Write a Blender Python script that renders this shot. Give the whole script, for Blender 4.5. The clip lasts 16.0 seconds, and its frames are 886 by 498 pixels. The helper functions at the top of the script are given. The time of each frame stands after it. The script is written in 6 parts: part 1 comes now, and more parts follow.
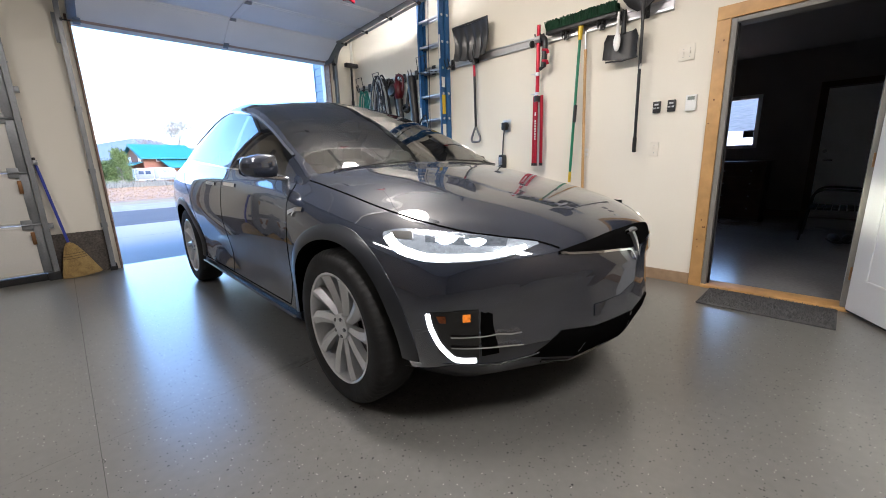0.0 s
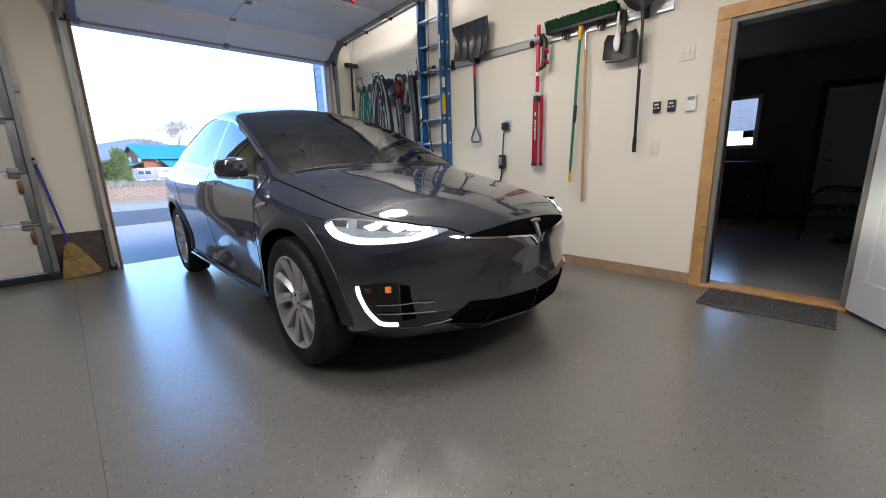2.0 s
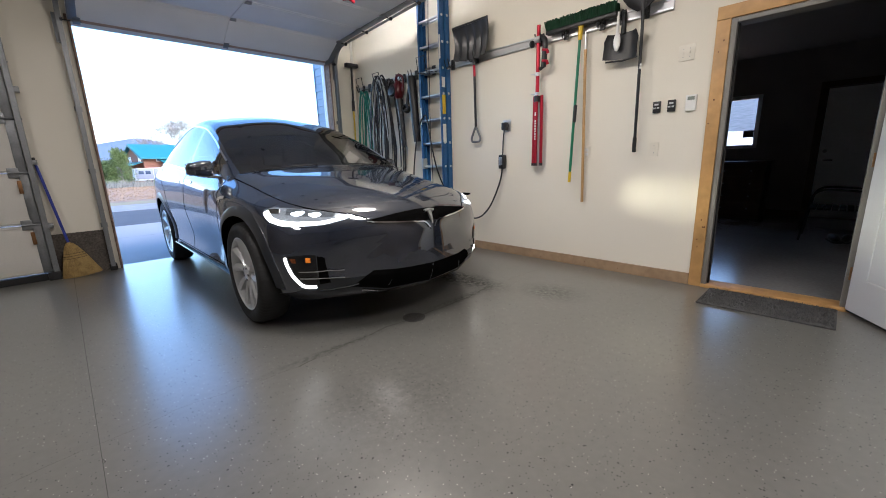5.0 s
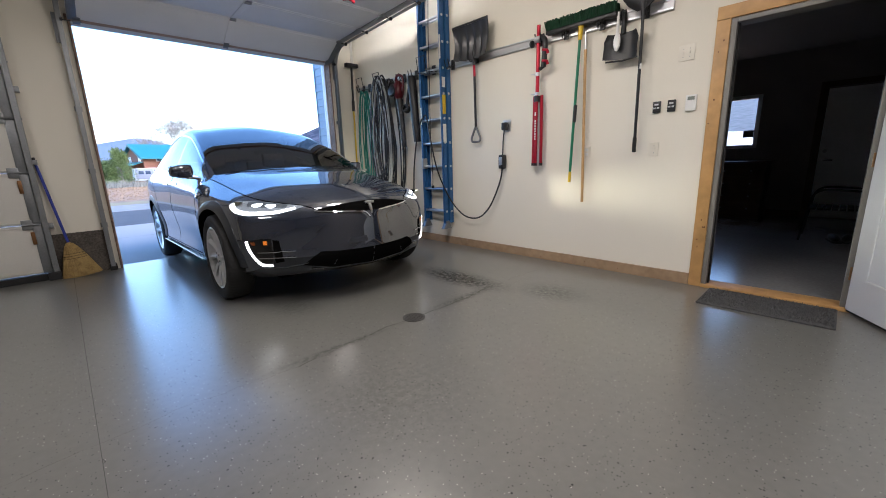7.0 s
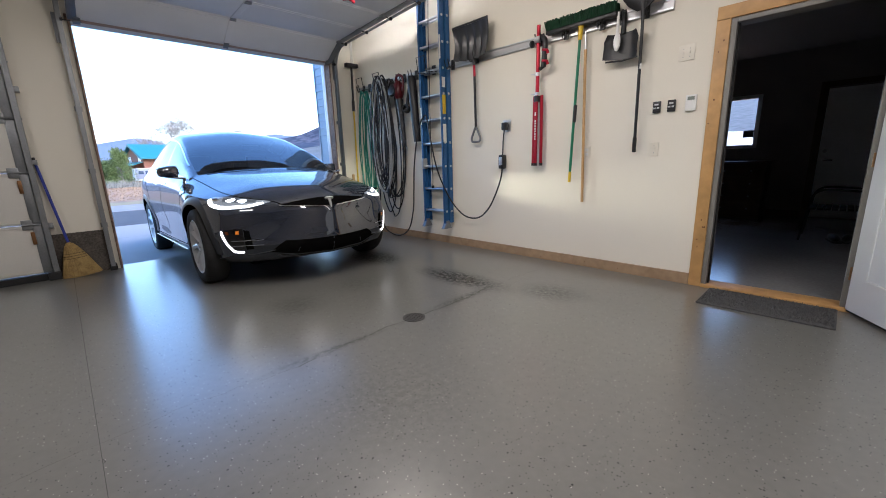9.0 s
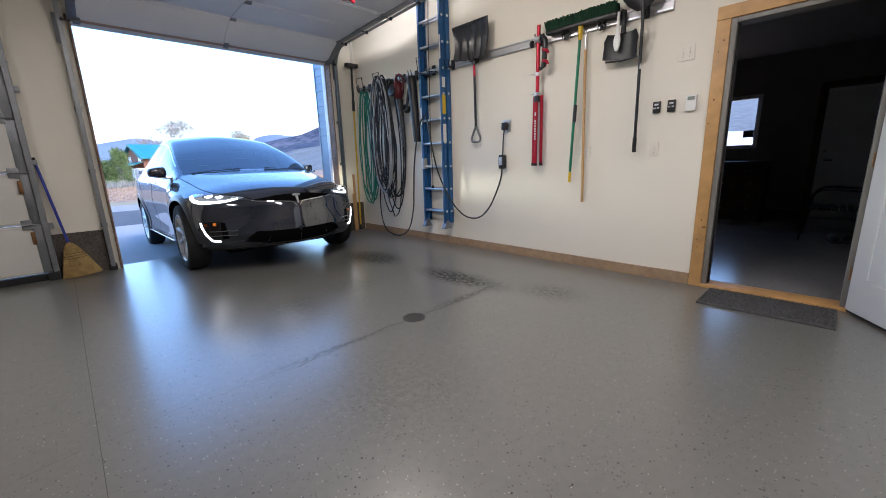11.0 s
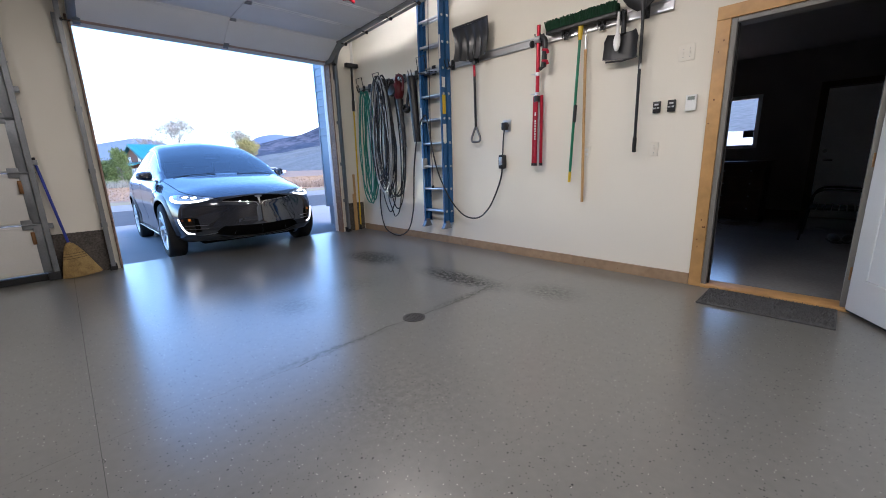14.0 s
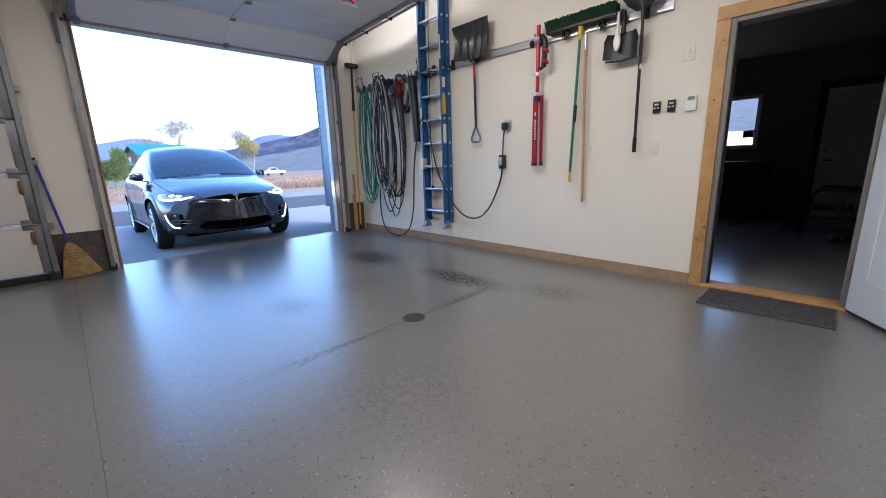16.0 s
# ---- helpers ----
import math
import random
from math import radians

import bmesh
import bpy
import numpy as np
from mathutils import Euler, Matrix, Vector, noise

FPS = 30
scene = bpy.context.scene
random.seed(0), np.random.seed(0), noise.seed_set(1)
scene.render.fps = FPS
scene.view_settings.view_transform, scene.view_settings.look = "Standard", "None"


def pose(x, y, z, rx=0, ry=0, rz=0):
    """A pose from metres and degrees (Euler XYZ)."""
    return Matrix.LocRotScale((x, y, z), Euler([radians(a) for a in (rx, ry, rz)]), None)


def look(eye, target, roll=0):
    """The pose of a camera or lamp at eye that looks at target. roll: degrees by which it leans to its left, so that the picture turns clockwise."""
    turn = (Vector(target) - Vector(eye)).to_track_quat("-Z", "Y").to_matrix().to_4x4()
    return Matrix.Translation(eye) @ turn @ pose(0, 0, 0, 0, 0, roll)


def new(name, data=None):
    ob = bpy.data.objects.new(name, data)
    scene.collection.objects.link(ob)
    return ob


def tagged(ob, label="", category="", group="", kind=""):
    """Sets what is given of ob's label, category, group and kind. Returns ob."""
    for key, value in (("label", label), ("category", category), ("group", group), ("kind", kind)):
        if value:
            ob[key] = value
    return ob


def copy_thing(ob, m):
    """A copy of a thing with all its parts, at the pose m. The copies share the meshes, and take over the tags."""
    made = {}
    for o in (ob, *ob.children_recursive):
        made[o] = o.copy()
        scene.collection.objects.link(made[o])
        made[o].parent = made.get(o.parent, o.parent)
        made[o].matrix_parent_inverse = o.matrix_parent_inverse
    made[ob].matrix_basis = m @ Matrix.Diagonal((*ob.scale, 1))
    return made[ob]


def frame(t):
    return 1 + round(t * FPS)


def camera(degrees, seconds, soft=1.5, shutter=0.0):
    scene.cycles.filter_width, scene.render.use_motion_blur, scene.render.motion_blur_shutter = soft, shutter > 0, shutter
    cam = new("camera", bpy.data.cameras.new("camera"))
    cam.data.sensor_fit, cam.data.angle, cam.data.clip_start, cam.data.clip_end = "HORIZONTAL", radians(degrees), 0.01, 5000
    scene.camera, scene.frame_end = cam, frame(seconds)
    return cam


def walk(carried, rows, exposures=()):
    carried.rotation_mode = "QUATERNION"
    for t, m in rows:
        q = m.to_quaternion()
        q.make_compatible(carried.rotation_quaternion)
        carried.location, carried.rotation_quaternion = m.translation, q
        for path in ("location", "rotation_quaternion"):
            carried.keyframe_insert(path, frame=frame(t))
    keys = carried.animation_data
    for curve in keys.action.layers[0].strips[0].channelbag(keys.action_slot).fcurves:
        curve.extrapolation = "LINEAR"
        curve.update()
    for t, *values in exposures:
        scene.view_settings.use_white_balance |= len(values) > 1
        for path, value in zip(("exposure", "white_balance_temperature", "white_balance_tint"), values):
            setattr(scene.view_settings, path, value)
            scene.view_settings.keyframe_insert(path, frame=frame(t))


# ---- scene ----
# Camera on a low tripod in the garage: it stands still.
cam = camera(97.8, 16.0, soft=0.95)
EYE = look((-3.762, -5.855, 1.097), (-2.406, -4.451, 0.661), -1.8)
walk(cam, [(0.0, EYE), (16.0, EYE)], exposures=[(0.0, 2.64, 5800, 15), (1.0, 2.58, 5800, 15), (2.0, 2.27, 5800, 15), (4.0, 2.24, 5800, 15), (8.0, 2.18, 5750, 16), (16.0, 2.12, 5600, 17)])

# World and light: thin bright overcast outside, unseen white lamps under the ceiling inside.
world = bpy.data.worlds.new("world")
scene.world = world
world.use_nodes = True
wn, wl = world.node_tree.nodes, world.node_tree.links
sky = wn.new("ShaderNodeTexSky")
sky.sky_type, sky.sun_disc = "NISHITA", False
sky.sun_elevation, sky.sun_rotation = radians(38), radians(150)
sky.air_density, sky.dust_density, sky.ozone_density = 1.0, 1.8, 1.5
sky_boost = wn.new("ShaderNodeHueSaturation")     # raises the sky's saturation and brightness
sky_boost.inputs["Saturation"].default_value = 1.2
sky_boost.inputs["Value"].default_value = 1.25
wl.new(sky.outputs[0], sky_boost.inputs["Color"])
wl.new(sky_boost.outputs[0], wn["Background"].inputs[0])
wn["Background"].inputs[1].default_value = 0.15
sun = new("sun", bpy.data.lights.new("sun", "SUN"))
sun.data.energy, sun.data.angle, sun.data.color = 0.6, radians(20), (1.0, 0.95, 0.9)
sun.matrix_world = look((0, 0, 20), (-6, 14, 0))


def area_lamp(name, m, sx, sy, watts, color):
    d = bpy.data.lights.new(name, "AREA")
    d.shape, d.size, d.size_y, d.energy, d.color = "RECTANGLE", sx, sy, watts, color
    ob = new(name, d)
    ob.matrix_world = m
    return ob


# tubes out of view under the ceiling: behind the camera, over the neighbouring bay and over the raised door
# only the first is known, by its reflection; the rest are added fill
for lx, ly, watts in ((-2.7, -4.3, 8), (-2.5, -6.9, 9.5), (-5.6, -3.2, 5), (-0.95, -1.5, 1.3)):
    area_lamp("unseen_tube_light", look((lx, ly, 3.24), (lx, ly, 0)), 0.30, 1.2, watts, (1.0, 0.87, 0.69))


# the bulb of the door opener, hanging just below the raised door
bulb = new("opener_bulb_light", bpy.data.lights.new("opener_bulb_light", "POINT"))
bulb.data.energy, bulb.data.shadow_soft_size, bulb.data.color = 13, 0.22, (1.0, 0.87, 0.68)
bulb.location = (-1.93, -3.28, 2.74)


# ---- materials ----
def mat(name, color, rough=0.6, metal=0.0, coat=0.0, emit=0.0, trans=0.0, ior=1.45, vary=0.12, scale=6.0, fine=90.0,
        bump=0.05, tint=None, coat_rough=0.03, emit_color=None, space="Object", band=(0.33, 0.67)):
    """A surface with two scales of variation in colour and gloss, and a fine relief."""
    m = bpy.data.materials.new(name)
    m.use_nodes = True
    n, l = m.node_tree.nodes, m.node_tree.links
    b = n["Principled BSDF"]
    b.inputs["Roughness"].default_value = rough
    b.inputs["Metallic"].default_value = metal
    b.inputs["Coat Weight"].default_value = coat
    b.inputs["Coat Roughness"].default_value = coat_rough
    b.inputs["IOR"].default_value = ior
    b.inputs["Transmission Weight"].default_value = trans
    if emit:
        b.inputs["Emission Color"].default_value = (*(emit_color or color), 1)
        b.inputs["Emission Strength"].default_value = emit
    if vary <= 0:
        b.inputs["Base Color"].default_value = (*color, 1)
        return m
    tc = n.new("ShaderNodeTexCoord")
    big, small = n.new("ShaderNodeTexNoise"), n.new("ShaderNodeTexNoise")
    big.inputs["Scale"].default_value, small.inputs["Scale"].default_value = scale, fine
    big.inputs["Detail"].default_value = 6
    add = n.new("ShaderNodeMath")
    add.operation = "ADD"
    half = n.new("ShaderNodeMath")
    half.operation = "MULTIPLY"
    half.inputs[1].default_value = 0.5
    ramp = n.new("ShaderNodeValToRGB")
    dark = tuple(c * (1 - vary) for c in color)
    light = tint or tuple(min(1, c * (1 + vary * 0.8)) for c in color)
    ramp.color_ramp.elements[0].position, ramp.color_ramp.elements[1].position = band
    ramp.color_ramp.elements[0].color, ramp.color_ramp.elements[1].color = (*dark, 1), (*light, 1)
    for t in (big, small):
        l.new(tc.outputs[space], t.inputs["Vector"])
    l.new(big.outputs["Fac"], add.inputs[0])
    l.new(small.outputs["Fac"], add.inputs[1])
    l.new(add.outputs[0], half.inputs[0])
    l.new(half.outputs[0], ramp.inputs[0])
    l.new(ramp.outputs[0], b.inputs["Base Color"])
    rr = n.new("ShaderNodeMapRange")
    rr.inputs[3].default_value, rr.inputs[4].default_value = rough * (1 - vary), min(1, rough * (1 + vary))
    l.new(big.outputs["Fac"], rr.inputs[0])
    l.new(rr.outputs[0], b.inputs["Roughness"])
    if bump:
        bp = n.new("ShaderNodeBump")
        bp.inputs["Strength"].default_value, bp.inputs["Distance"].default_value = bump, 0.004
        l.new(small.outputs["Fac"], bp.inputs["Height"])
        l.new(bp.outputs[0], b.inputs["Normal"])
    return m


def epoxy_floor():
    """Grey epoxy with scattered dark and pale chips, worn and stained in places, glossy."""
    m = mat("grey_epoxy", (0.146, 0.144, 0.132), 0.30, coat=0.75, coat_rough=0.2, vary=0.10, scale=0.9, fine=24, bump=0.012)
    n, l = m.node_tree.nodes, m.node_tree.links
    b = n["Principled BSDF"]
    base = b.inputs["Base Color"].links[0].from_socket
    tc = n.new("ShaderNodeTexCoord")
    last = base
    for scale, cut, col, seed in ((75, 0.19, (0.008, 0.008, 0.008), 0.0), (62, 0.145, (0.45, 0.44, 0.41), 7.0), (34, 0.14, (0.008, 0.008, 0.008), 3.0)):
        mp = n.new("ShaderNodeMapping")
        mp.inputs["Location"].default_value = (seed, seed * 2, 0)
        v = n.new("ShaderNodeTexVoronoi")
        v.inputs["Scale"].default_value = scale
        l.new(tc.outputs["Object"], mp.inputs[0])
        l.new(mp.outputs[0], v.inputs["Vector"])
        lt = n.new("ShaderNodeMath")
        lt.operation = "LESS_THAN"
        lt.inputs[1].default_value = cut
        l.new(v.outputs["Distance"], lt.inputs[0])
        sep = n.new("ShaderNodeSeparateColor")
        l.new(v.outputs["Color"], sep.inputs[0])
        pick = n.new("ShaderNodeMath")
        pick.operation = "GREATER_THAN"
        pick.inputs[1].default_value = 0.72
        l.new(sep.outputs[0], pick.inputs[0])
        both = n.new("ShaderNodeMath")
        both.operation = "MULTIPLY"
        l.new(lt.outputs[0], both.inputs[0])
        l.new(pick.outputs[0], both.inputs[1])
        mix = n.new("ShaderNodeMix")
        mix.data_type = "RGBA"
        mix.inputs[7].default_value = (*col, 1)
        l.new(both.outputs[0], mix.inputs[0])
        l.new(last, mix.inputs[6])
        last = mix.outputs[2]
    worn = None
    # worn, scuffed places where tyres stand: centre x, y, radius x, radius y, strength
    for cx, cy, rx, ry, k in ((-1.19, -1.96, 0.27, 0.5, 1.8), (-1.15, -3.35, 0.2, 0.6, 1.4), (-2.57, -2.86, 0.22, 0.28, 0.55),
                              (-2.75, -4.45, 0.45, 0.45, 0.22), (-1.5, -3.78, 0.5, 0.06, 0.8), (-2.7, -3.80, 0.5, 0.04, 0.6),
                              (-0.95, -4.25, 0.22, 0.3, 0.7), (-1.9, -2.75, 0.3, 0.25, 0.4)):
        mp = n.new("ShaderNodeMapping")
        mp.vector_type = "TEXTURE"
        mp.inputs["Location"].default_value = (cx, cy, 0)
        mp.inputs["Scale"].default_value = (rx, ry, 1)
        l.new(tc.outputs["Object"], mp.inputs[0])
        ln = n.new("ShaderNodeVectorMath")
        ln.operation = "LENGTH"
        l.new(mp.outputs[0], ln.inputs[0])
        fall = n.new("ShaderNodeMapRange")
        fall.inputs[1].default_value, fall.inputs[2].default_value = 1.15, 0.25
        fall.inputs[3].default_value, fall.inputs[4].default_value = 0.0, k
        l.new(ln.outputs["Value"], fall.inputs[0])
        nz = n.new("ShaderNodeTexNoise")
        nz.inputs["Scale"].default_value, nz.inputs["Detail"].default_value, nz.inputs["Roughness"].default_value = 30, 6, 0.8
        l.new(tc.outputs["Object"], nz.inputs["Vector"])
        cutr = n.new("ShaderNodeMapRange")
        cutr.inputs[1].default_value, cutr.inputs[2].default_value = 0.44, 0.54
        l.new(nz.outputs["Fac"], cutr.inputs[0])
        mul = n.new("ShaderNodeMath")
        mul.operation = "MULTIPLY"
        l.new(fall.outputs[0], mul.inputs[0])
        l.new(cutr.outputs[0], mul.inputs[1])
        mix = n.new("ShaderNodeMix")
        mix.data_type = "RGBA"
        mix.inputs[7].default_value = (0.012, 0.0105, 0.009, 1)
        l.new(mul.outputs[0], mix.inputs[0])
        l.new(last, mix.inputs[6])
        last = mix.outputs[2]
        if worn is None:
            worn = mul.outputs[0]
        else:
            top = n.new("ShaderNodeMath")
            top.operation = "MAXIMUM"
            l.new(worn, top.inputs[0])
            l.new(mul.outputs[0], top.inputs[1])
            worn = top.outputs[0]
    l.new(last, b.inputs["Base Color"])
    # cleaning marks: the gloss varies in soft clouds
    cloud = n.new("ShaderNodeTexNoise")
    cloud.inputs["Scale"].default_value, cloud.inputs["Detail"].default_value = 2.2, 7
    l.new(tc.outputs["Object"], cloud.inputs["Vector"])
    cr = n.new("ShaderNodeMapRange")
    cr.inputs[1].default_value, cr.inputs[2].default_value, cr.inputs[3].default_value, cr.inputs[4].default_value = 0.25, 0.75, 0.18, 0.262
    l.new(cloud.outputs["Fac"], cr.inputs[0])
    l.new(cr.outputs[0], b.inputs["Coat Roughness"])
    # the gloss is gone where the coating is worn
    for sock, a, c in (("Coat Weight", 0.66, 0.0), ("Specular IOR Level", 0.5, 0.1)):
        gloss = n.new("ShaderNodeMapRange")
        gloss.inputs[3].default_value, gloss.inputs[4].default_value = a, c
        l.new(worn, gloss.inputs[0])
        l.new(gloss.outputs[0], b.inputs[sock])
    return m


def pine():
    """Clear-finished pine with long grain."""
    m = mat("clear_pine", (0.47, 0.27, 0.10), 0.45, vary=0.2, scale=3, fine=14, bump=0.03)
    return m


PLASTER = mat("cream_wall_paint", (0.75, 0.705, 0.60), 0.75, vary=0.035, scale=1.3, fine=120, bump=0.06)
# the next room's lack of light is put into its wall colour
DARKROOM = mat("darkened_wall_paint", (0.24, 0.225, 0.21), 0.8, vary=0.05, scale=1.5, fine=120, bump=0.05)
CEILING = mat("white_ceiling_paint", (0.55, 0.54, 0.52), 0.85, vary=0.03, scale=2)
FLOOR = epoxy_floor()
PINE = pine()
FOUND = mat("bare_concrete_stem", (0.055, 0.046, 0.038), 0.9, vary=0.55, scale=5, fine=60, bump=0.3, tint=(0.13, 0.11, 0.09))
CONCRETE = mat("driveway_concrete", (0.225, 0.225, 0.228), 0.85, vary=0.12, scale=0.8, fine=55, bump=0.15)
ASPHALT = mat("asphalt", (0.042, 0.044, 0.050), 0.85, vary=0.2, scale=1.2, fine=70, bump=0.2)
GRAVEL = mat("pale_gravel", (0.18, 0.18, 0.18), 0.95, vary=0.25, scale=3, fine=40, bump=0.4)
VERGE = mat("short_green_grass", (0.17, 0.155, 0.07), 0.95, vary=0.3, scale=1.5, fine=30, bump=0.4, tint=(0.24, 0.20, 0.11))
FIELD = mat("dry_meadow", (0.17, 0.108, 0.066), 0.95, vary=0.3, scale=0.06, fine=3, bump=0.3, tint=(0.25, 0.165, 0.105))
STEEL = mat("galvanised_steel", (0.27, 0.28, 0.29), 0.45, metal=0.9, vary=0.15, scale=12, bump=0.02)
DOORSKIN = mat("grey_door_skin", (0.82, 0.83, 0.84), 0.5, vary=0.05, scale=3, fine=150, bump=0.06)
DOORWHITE = mat("cream_door_skin", (0.58, 0.56, 0.51), 0.5, vary=0.05, scale=3, fine=150, bump=0.05)
WHITEPAINT = mat("white_gloss_paint", (0.80, 0.80, 0.79), 0.32, vary=0.03, scale=4, bump=0.02)
ALMOND = mat("almond_plastic", (0.72, 0.68, 0.58), 0.4, vary=0.02, scale=20, bump=0)
OFFWHITE = mat("white_plastic", (0.78, 0.78, 0.75), 0.4, vary=0.02, scale=20, bump=0)
BLACK = mat("black_plastic", (0.015, 0.015, 0.016), 0.42, vary=0.25, scale=15, bump=0.03)
RUBBER = mat("black_rubber", (0.013, 0.013, 0.013), 0.75, vary=0.3, scale=10, fine=120, bump=0.08)
OLDWOOD = mat("weathered_wood", (0.20, 0.125, 0.085), 0.8, vary=0.4, scale=5, fine=30, bump=0.2, tint=(0.34, 0.23, 0.16))
REDPAINT = mat("red_anodised_tube", (0.42, 0.012, 0.03), 0.3, metal=0.4, vary=0.1, scale=9, bump=0)
BLUEFIBRE = mat("blue_fibreglass", (0.022, 0.10, 0.26), 0.42, vary=0.15, scale=8, fine=70, bump=0.05)
ALU = mat("brushed_aluminium", (0.62, 0.63, 0.64), 0.33, metal=0.9, vary=0.1, scale=14, bump=0.02)
GREENPLASTIC = mat("green_painted_pole", (0.012, 0.17, 0.085), 0.4, vary=0.1, scale=9, bump=0)
BRISTLE = mat("dark_green_bristles", (0.007, 0.045, 0.018), 0.85, vary=0.5, scale=20, fine=200, bump=0.5)
YELLOW = mat("yellow_plastic", (0.68, 0.46, 0.02), 0.4, vary=0.08, scale=9, bump=0)
GREENHOSE = mat("green_hose_rubber", (0.02, 0.19, 0.13), 0.38, vary=0.12, scale=12, bump=0.02)
GREYHOSE = mat("grey_hose_rubber", (0.038, 0.040, 0.046), 0.26, vary=0.2, scale=12, bump=0.02)
BLUEPAINT = mat("blue_handle_paint", (0.03, 0.045, 0.30), 0.4, vary=0.1, scale=9, bump=0)
STRAW = mat("broom_straw", (0.32, 0.20, 0.065), 0.8, vary=0.4, scale=16, fine=140, bump=0.5, tint=(0.46, 0.32, 0.12))
MATPILE = mat("grey_mat_pile", (0.055, 0.055, 0.055), 0.95, vary=0.2, scale=45, fine=240, bump=0.3, tint=(0.095, 0.095, 0.095))
SIDING = mat("pale_blue_siding", (0.34, 0.39, 0.44), 0.55, vary=0.05, scale=3, fine=60, bump=0.04)
POLEWOOD = mat("wooden_pole", (0.50, 0.30, 0.12), 0.5, vary=0.18, scale=6, fine=50, bump=0.04)
DARKWOOD = mat("dark_stained_wood", (0.07, 0.035, 0.018), 0.45, vary=0.3, scale=6, fine=40, bump=0.08)
CHROME = mat("chrome", (0.82, 0.83, 0.85), 0.08, metal=1.0, vary=0)
BRASS = mat("brass_hinge", (0.28, 0.15, 0.07), 0.4, metal=0.9, vary=0.15, scale=20, bump=0)
LABEL = mat("paper_label", (0.75, 0.75, 0.72), 0.5, vary=0.04, scale=20, bump=0)
LAMPGLOW = mat("lamp_diffuser", (1.0, 0.95, 0.86), 0.5, emit=5.0, vary=0)
SEAM = mat("dark_joint", (0.03, 0.03, 0.03), 0.9, vary=0.3, scale=20, bump=0)


# ---- helpers for shapes ----
def part(name, bm, material, parent=None, label="", smooth=True):
    """Links a bmesh as one mesh object, under a thing if given. material: one, or a list in order of index."""
    me = bpy.data.meshes.new(name)
    bm.to_mesh(me)
    bm.free()
    for q in (material if isinstance(material, (list, tuple)) else [material]):
        me.materials.append(q)
    if smooth:
        for p in me.polygons:
            p.use_smooth = True
        me.set_sharp_from_angle(angle=radians(38))
    ob = new(name, me)
    if parent is not None:
        ob.parent = parent
    if label:
        ob["label"] = label
    return ob


def thing(name, label, category, m=None, group="", kind=""):
    ob = new(name)
    ob.empty_display_size = 0.1
    if m is not None:
        ob.matrix_world = m
    return tagged(ob, label, category, group, kind)


def box(bm, x0, x1, y0, y1, z0, z1, bevel=0.0, m=None):
    r = bmesh.ops.create_cube(bm, size=1)
    vs = r["verts"]
    t = Matrix.Translation(((x0 + x1) / 2, (y0 + y1) / 2, (z0 + z1) / 2)) @ Matrix.Diagonal((x1 - x0, y1 - y0, z1 - z0, 1))
    bmesh.ops.transform(bm, matrix=t, verts=vs)
    if bevel:
        es = list({e for v in vs for e in v.link_edges})
        r2 = bmesh.ops.bevel(bm, geom=es, offset=bevel, segments=2, affect="EDGES", profile=0.6)
        vs = list({v for f in r2["faces"] for v in f.verts} | {v for v in vs if v.is_valid})
    if m is not None:
        bmesh.ops.transform(bm, matrix=m, verts=vs)
    return vs


def bx(*a, **k):
    bm = bmesh.new()
    box(bm, *a, **k)
    return bm


def tube(bm, pts, r, sides=10, closed=False, caps=True):
    """Sweeps a round section along a path; r may be one radius or one for each point."""
    pts = [Vector(p) for p in pts]
    n = len(pts)
    rad = r if isinstance(r, (list, tuple)) else [r] * n
    rings, side = [], None
    for i, p in enumerate(pts):
        a = pts[(i - 1) % n] if (closed or i > 0) else p
        b = pts[(i + 1) % n] if (closed or i < n - 1) else p
        d = (b - a).normalized()
        if side is None:
            side = d.orthogonal().normalized()
        side = (side - d * side.dot(d)).normalized()
        up = d.cross(side)
        rings.append([bm.verts.new(p + (side * math.cos(t) + up * math.sin(t)) * rad[i]) for t in (2 * math.pi * k / sides for k in range(sides))])
    for i in range(n if closed else n - 1):
        a, b = rings[i], rings[(i + 1) % n]
        for k in range(sides):
            bm.faces.new((a[k], a[(k + 1) % sides], b[(k + 1) % sides], b[k]))
    if caps and not closed:
        bm.faces.new(rings[0][::-1])
        bm.faces.new(rings[-1])
    return bm


def tb(pts, r, sides=10, closed=False):
    return tube(bmesh.new(), pts, r, sides, closed)


def spline(pts, n=8, closed=False):
    """A smooth path through the points."""
    P = [Vector(p) for p in pts]
    out, m = [], len(P)
    for i in range(m if closed else m - 1):
        p0 = P[(i - 1) % m] if closed or i > 0 else P[0]
        p1, p2 = P[i], P[(i + 1) % m]
        p3 = P[(i + 2) % m] if closed or i + 2 < m else P[-1]
        for k in range(n):
            t = k / n
            out.append(0.5 * (2 * p1 + (p2 - p0) * t + (2 * p0 - 5 * p1 + 4 * p2 - p3) * t * t + (3 * p1 - p0 - 3 * p2 + p3) * t ** 3))
    if not closed:
        out.append(P[-1])
    return out


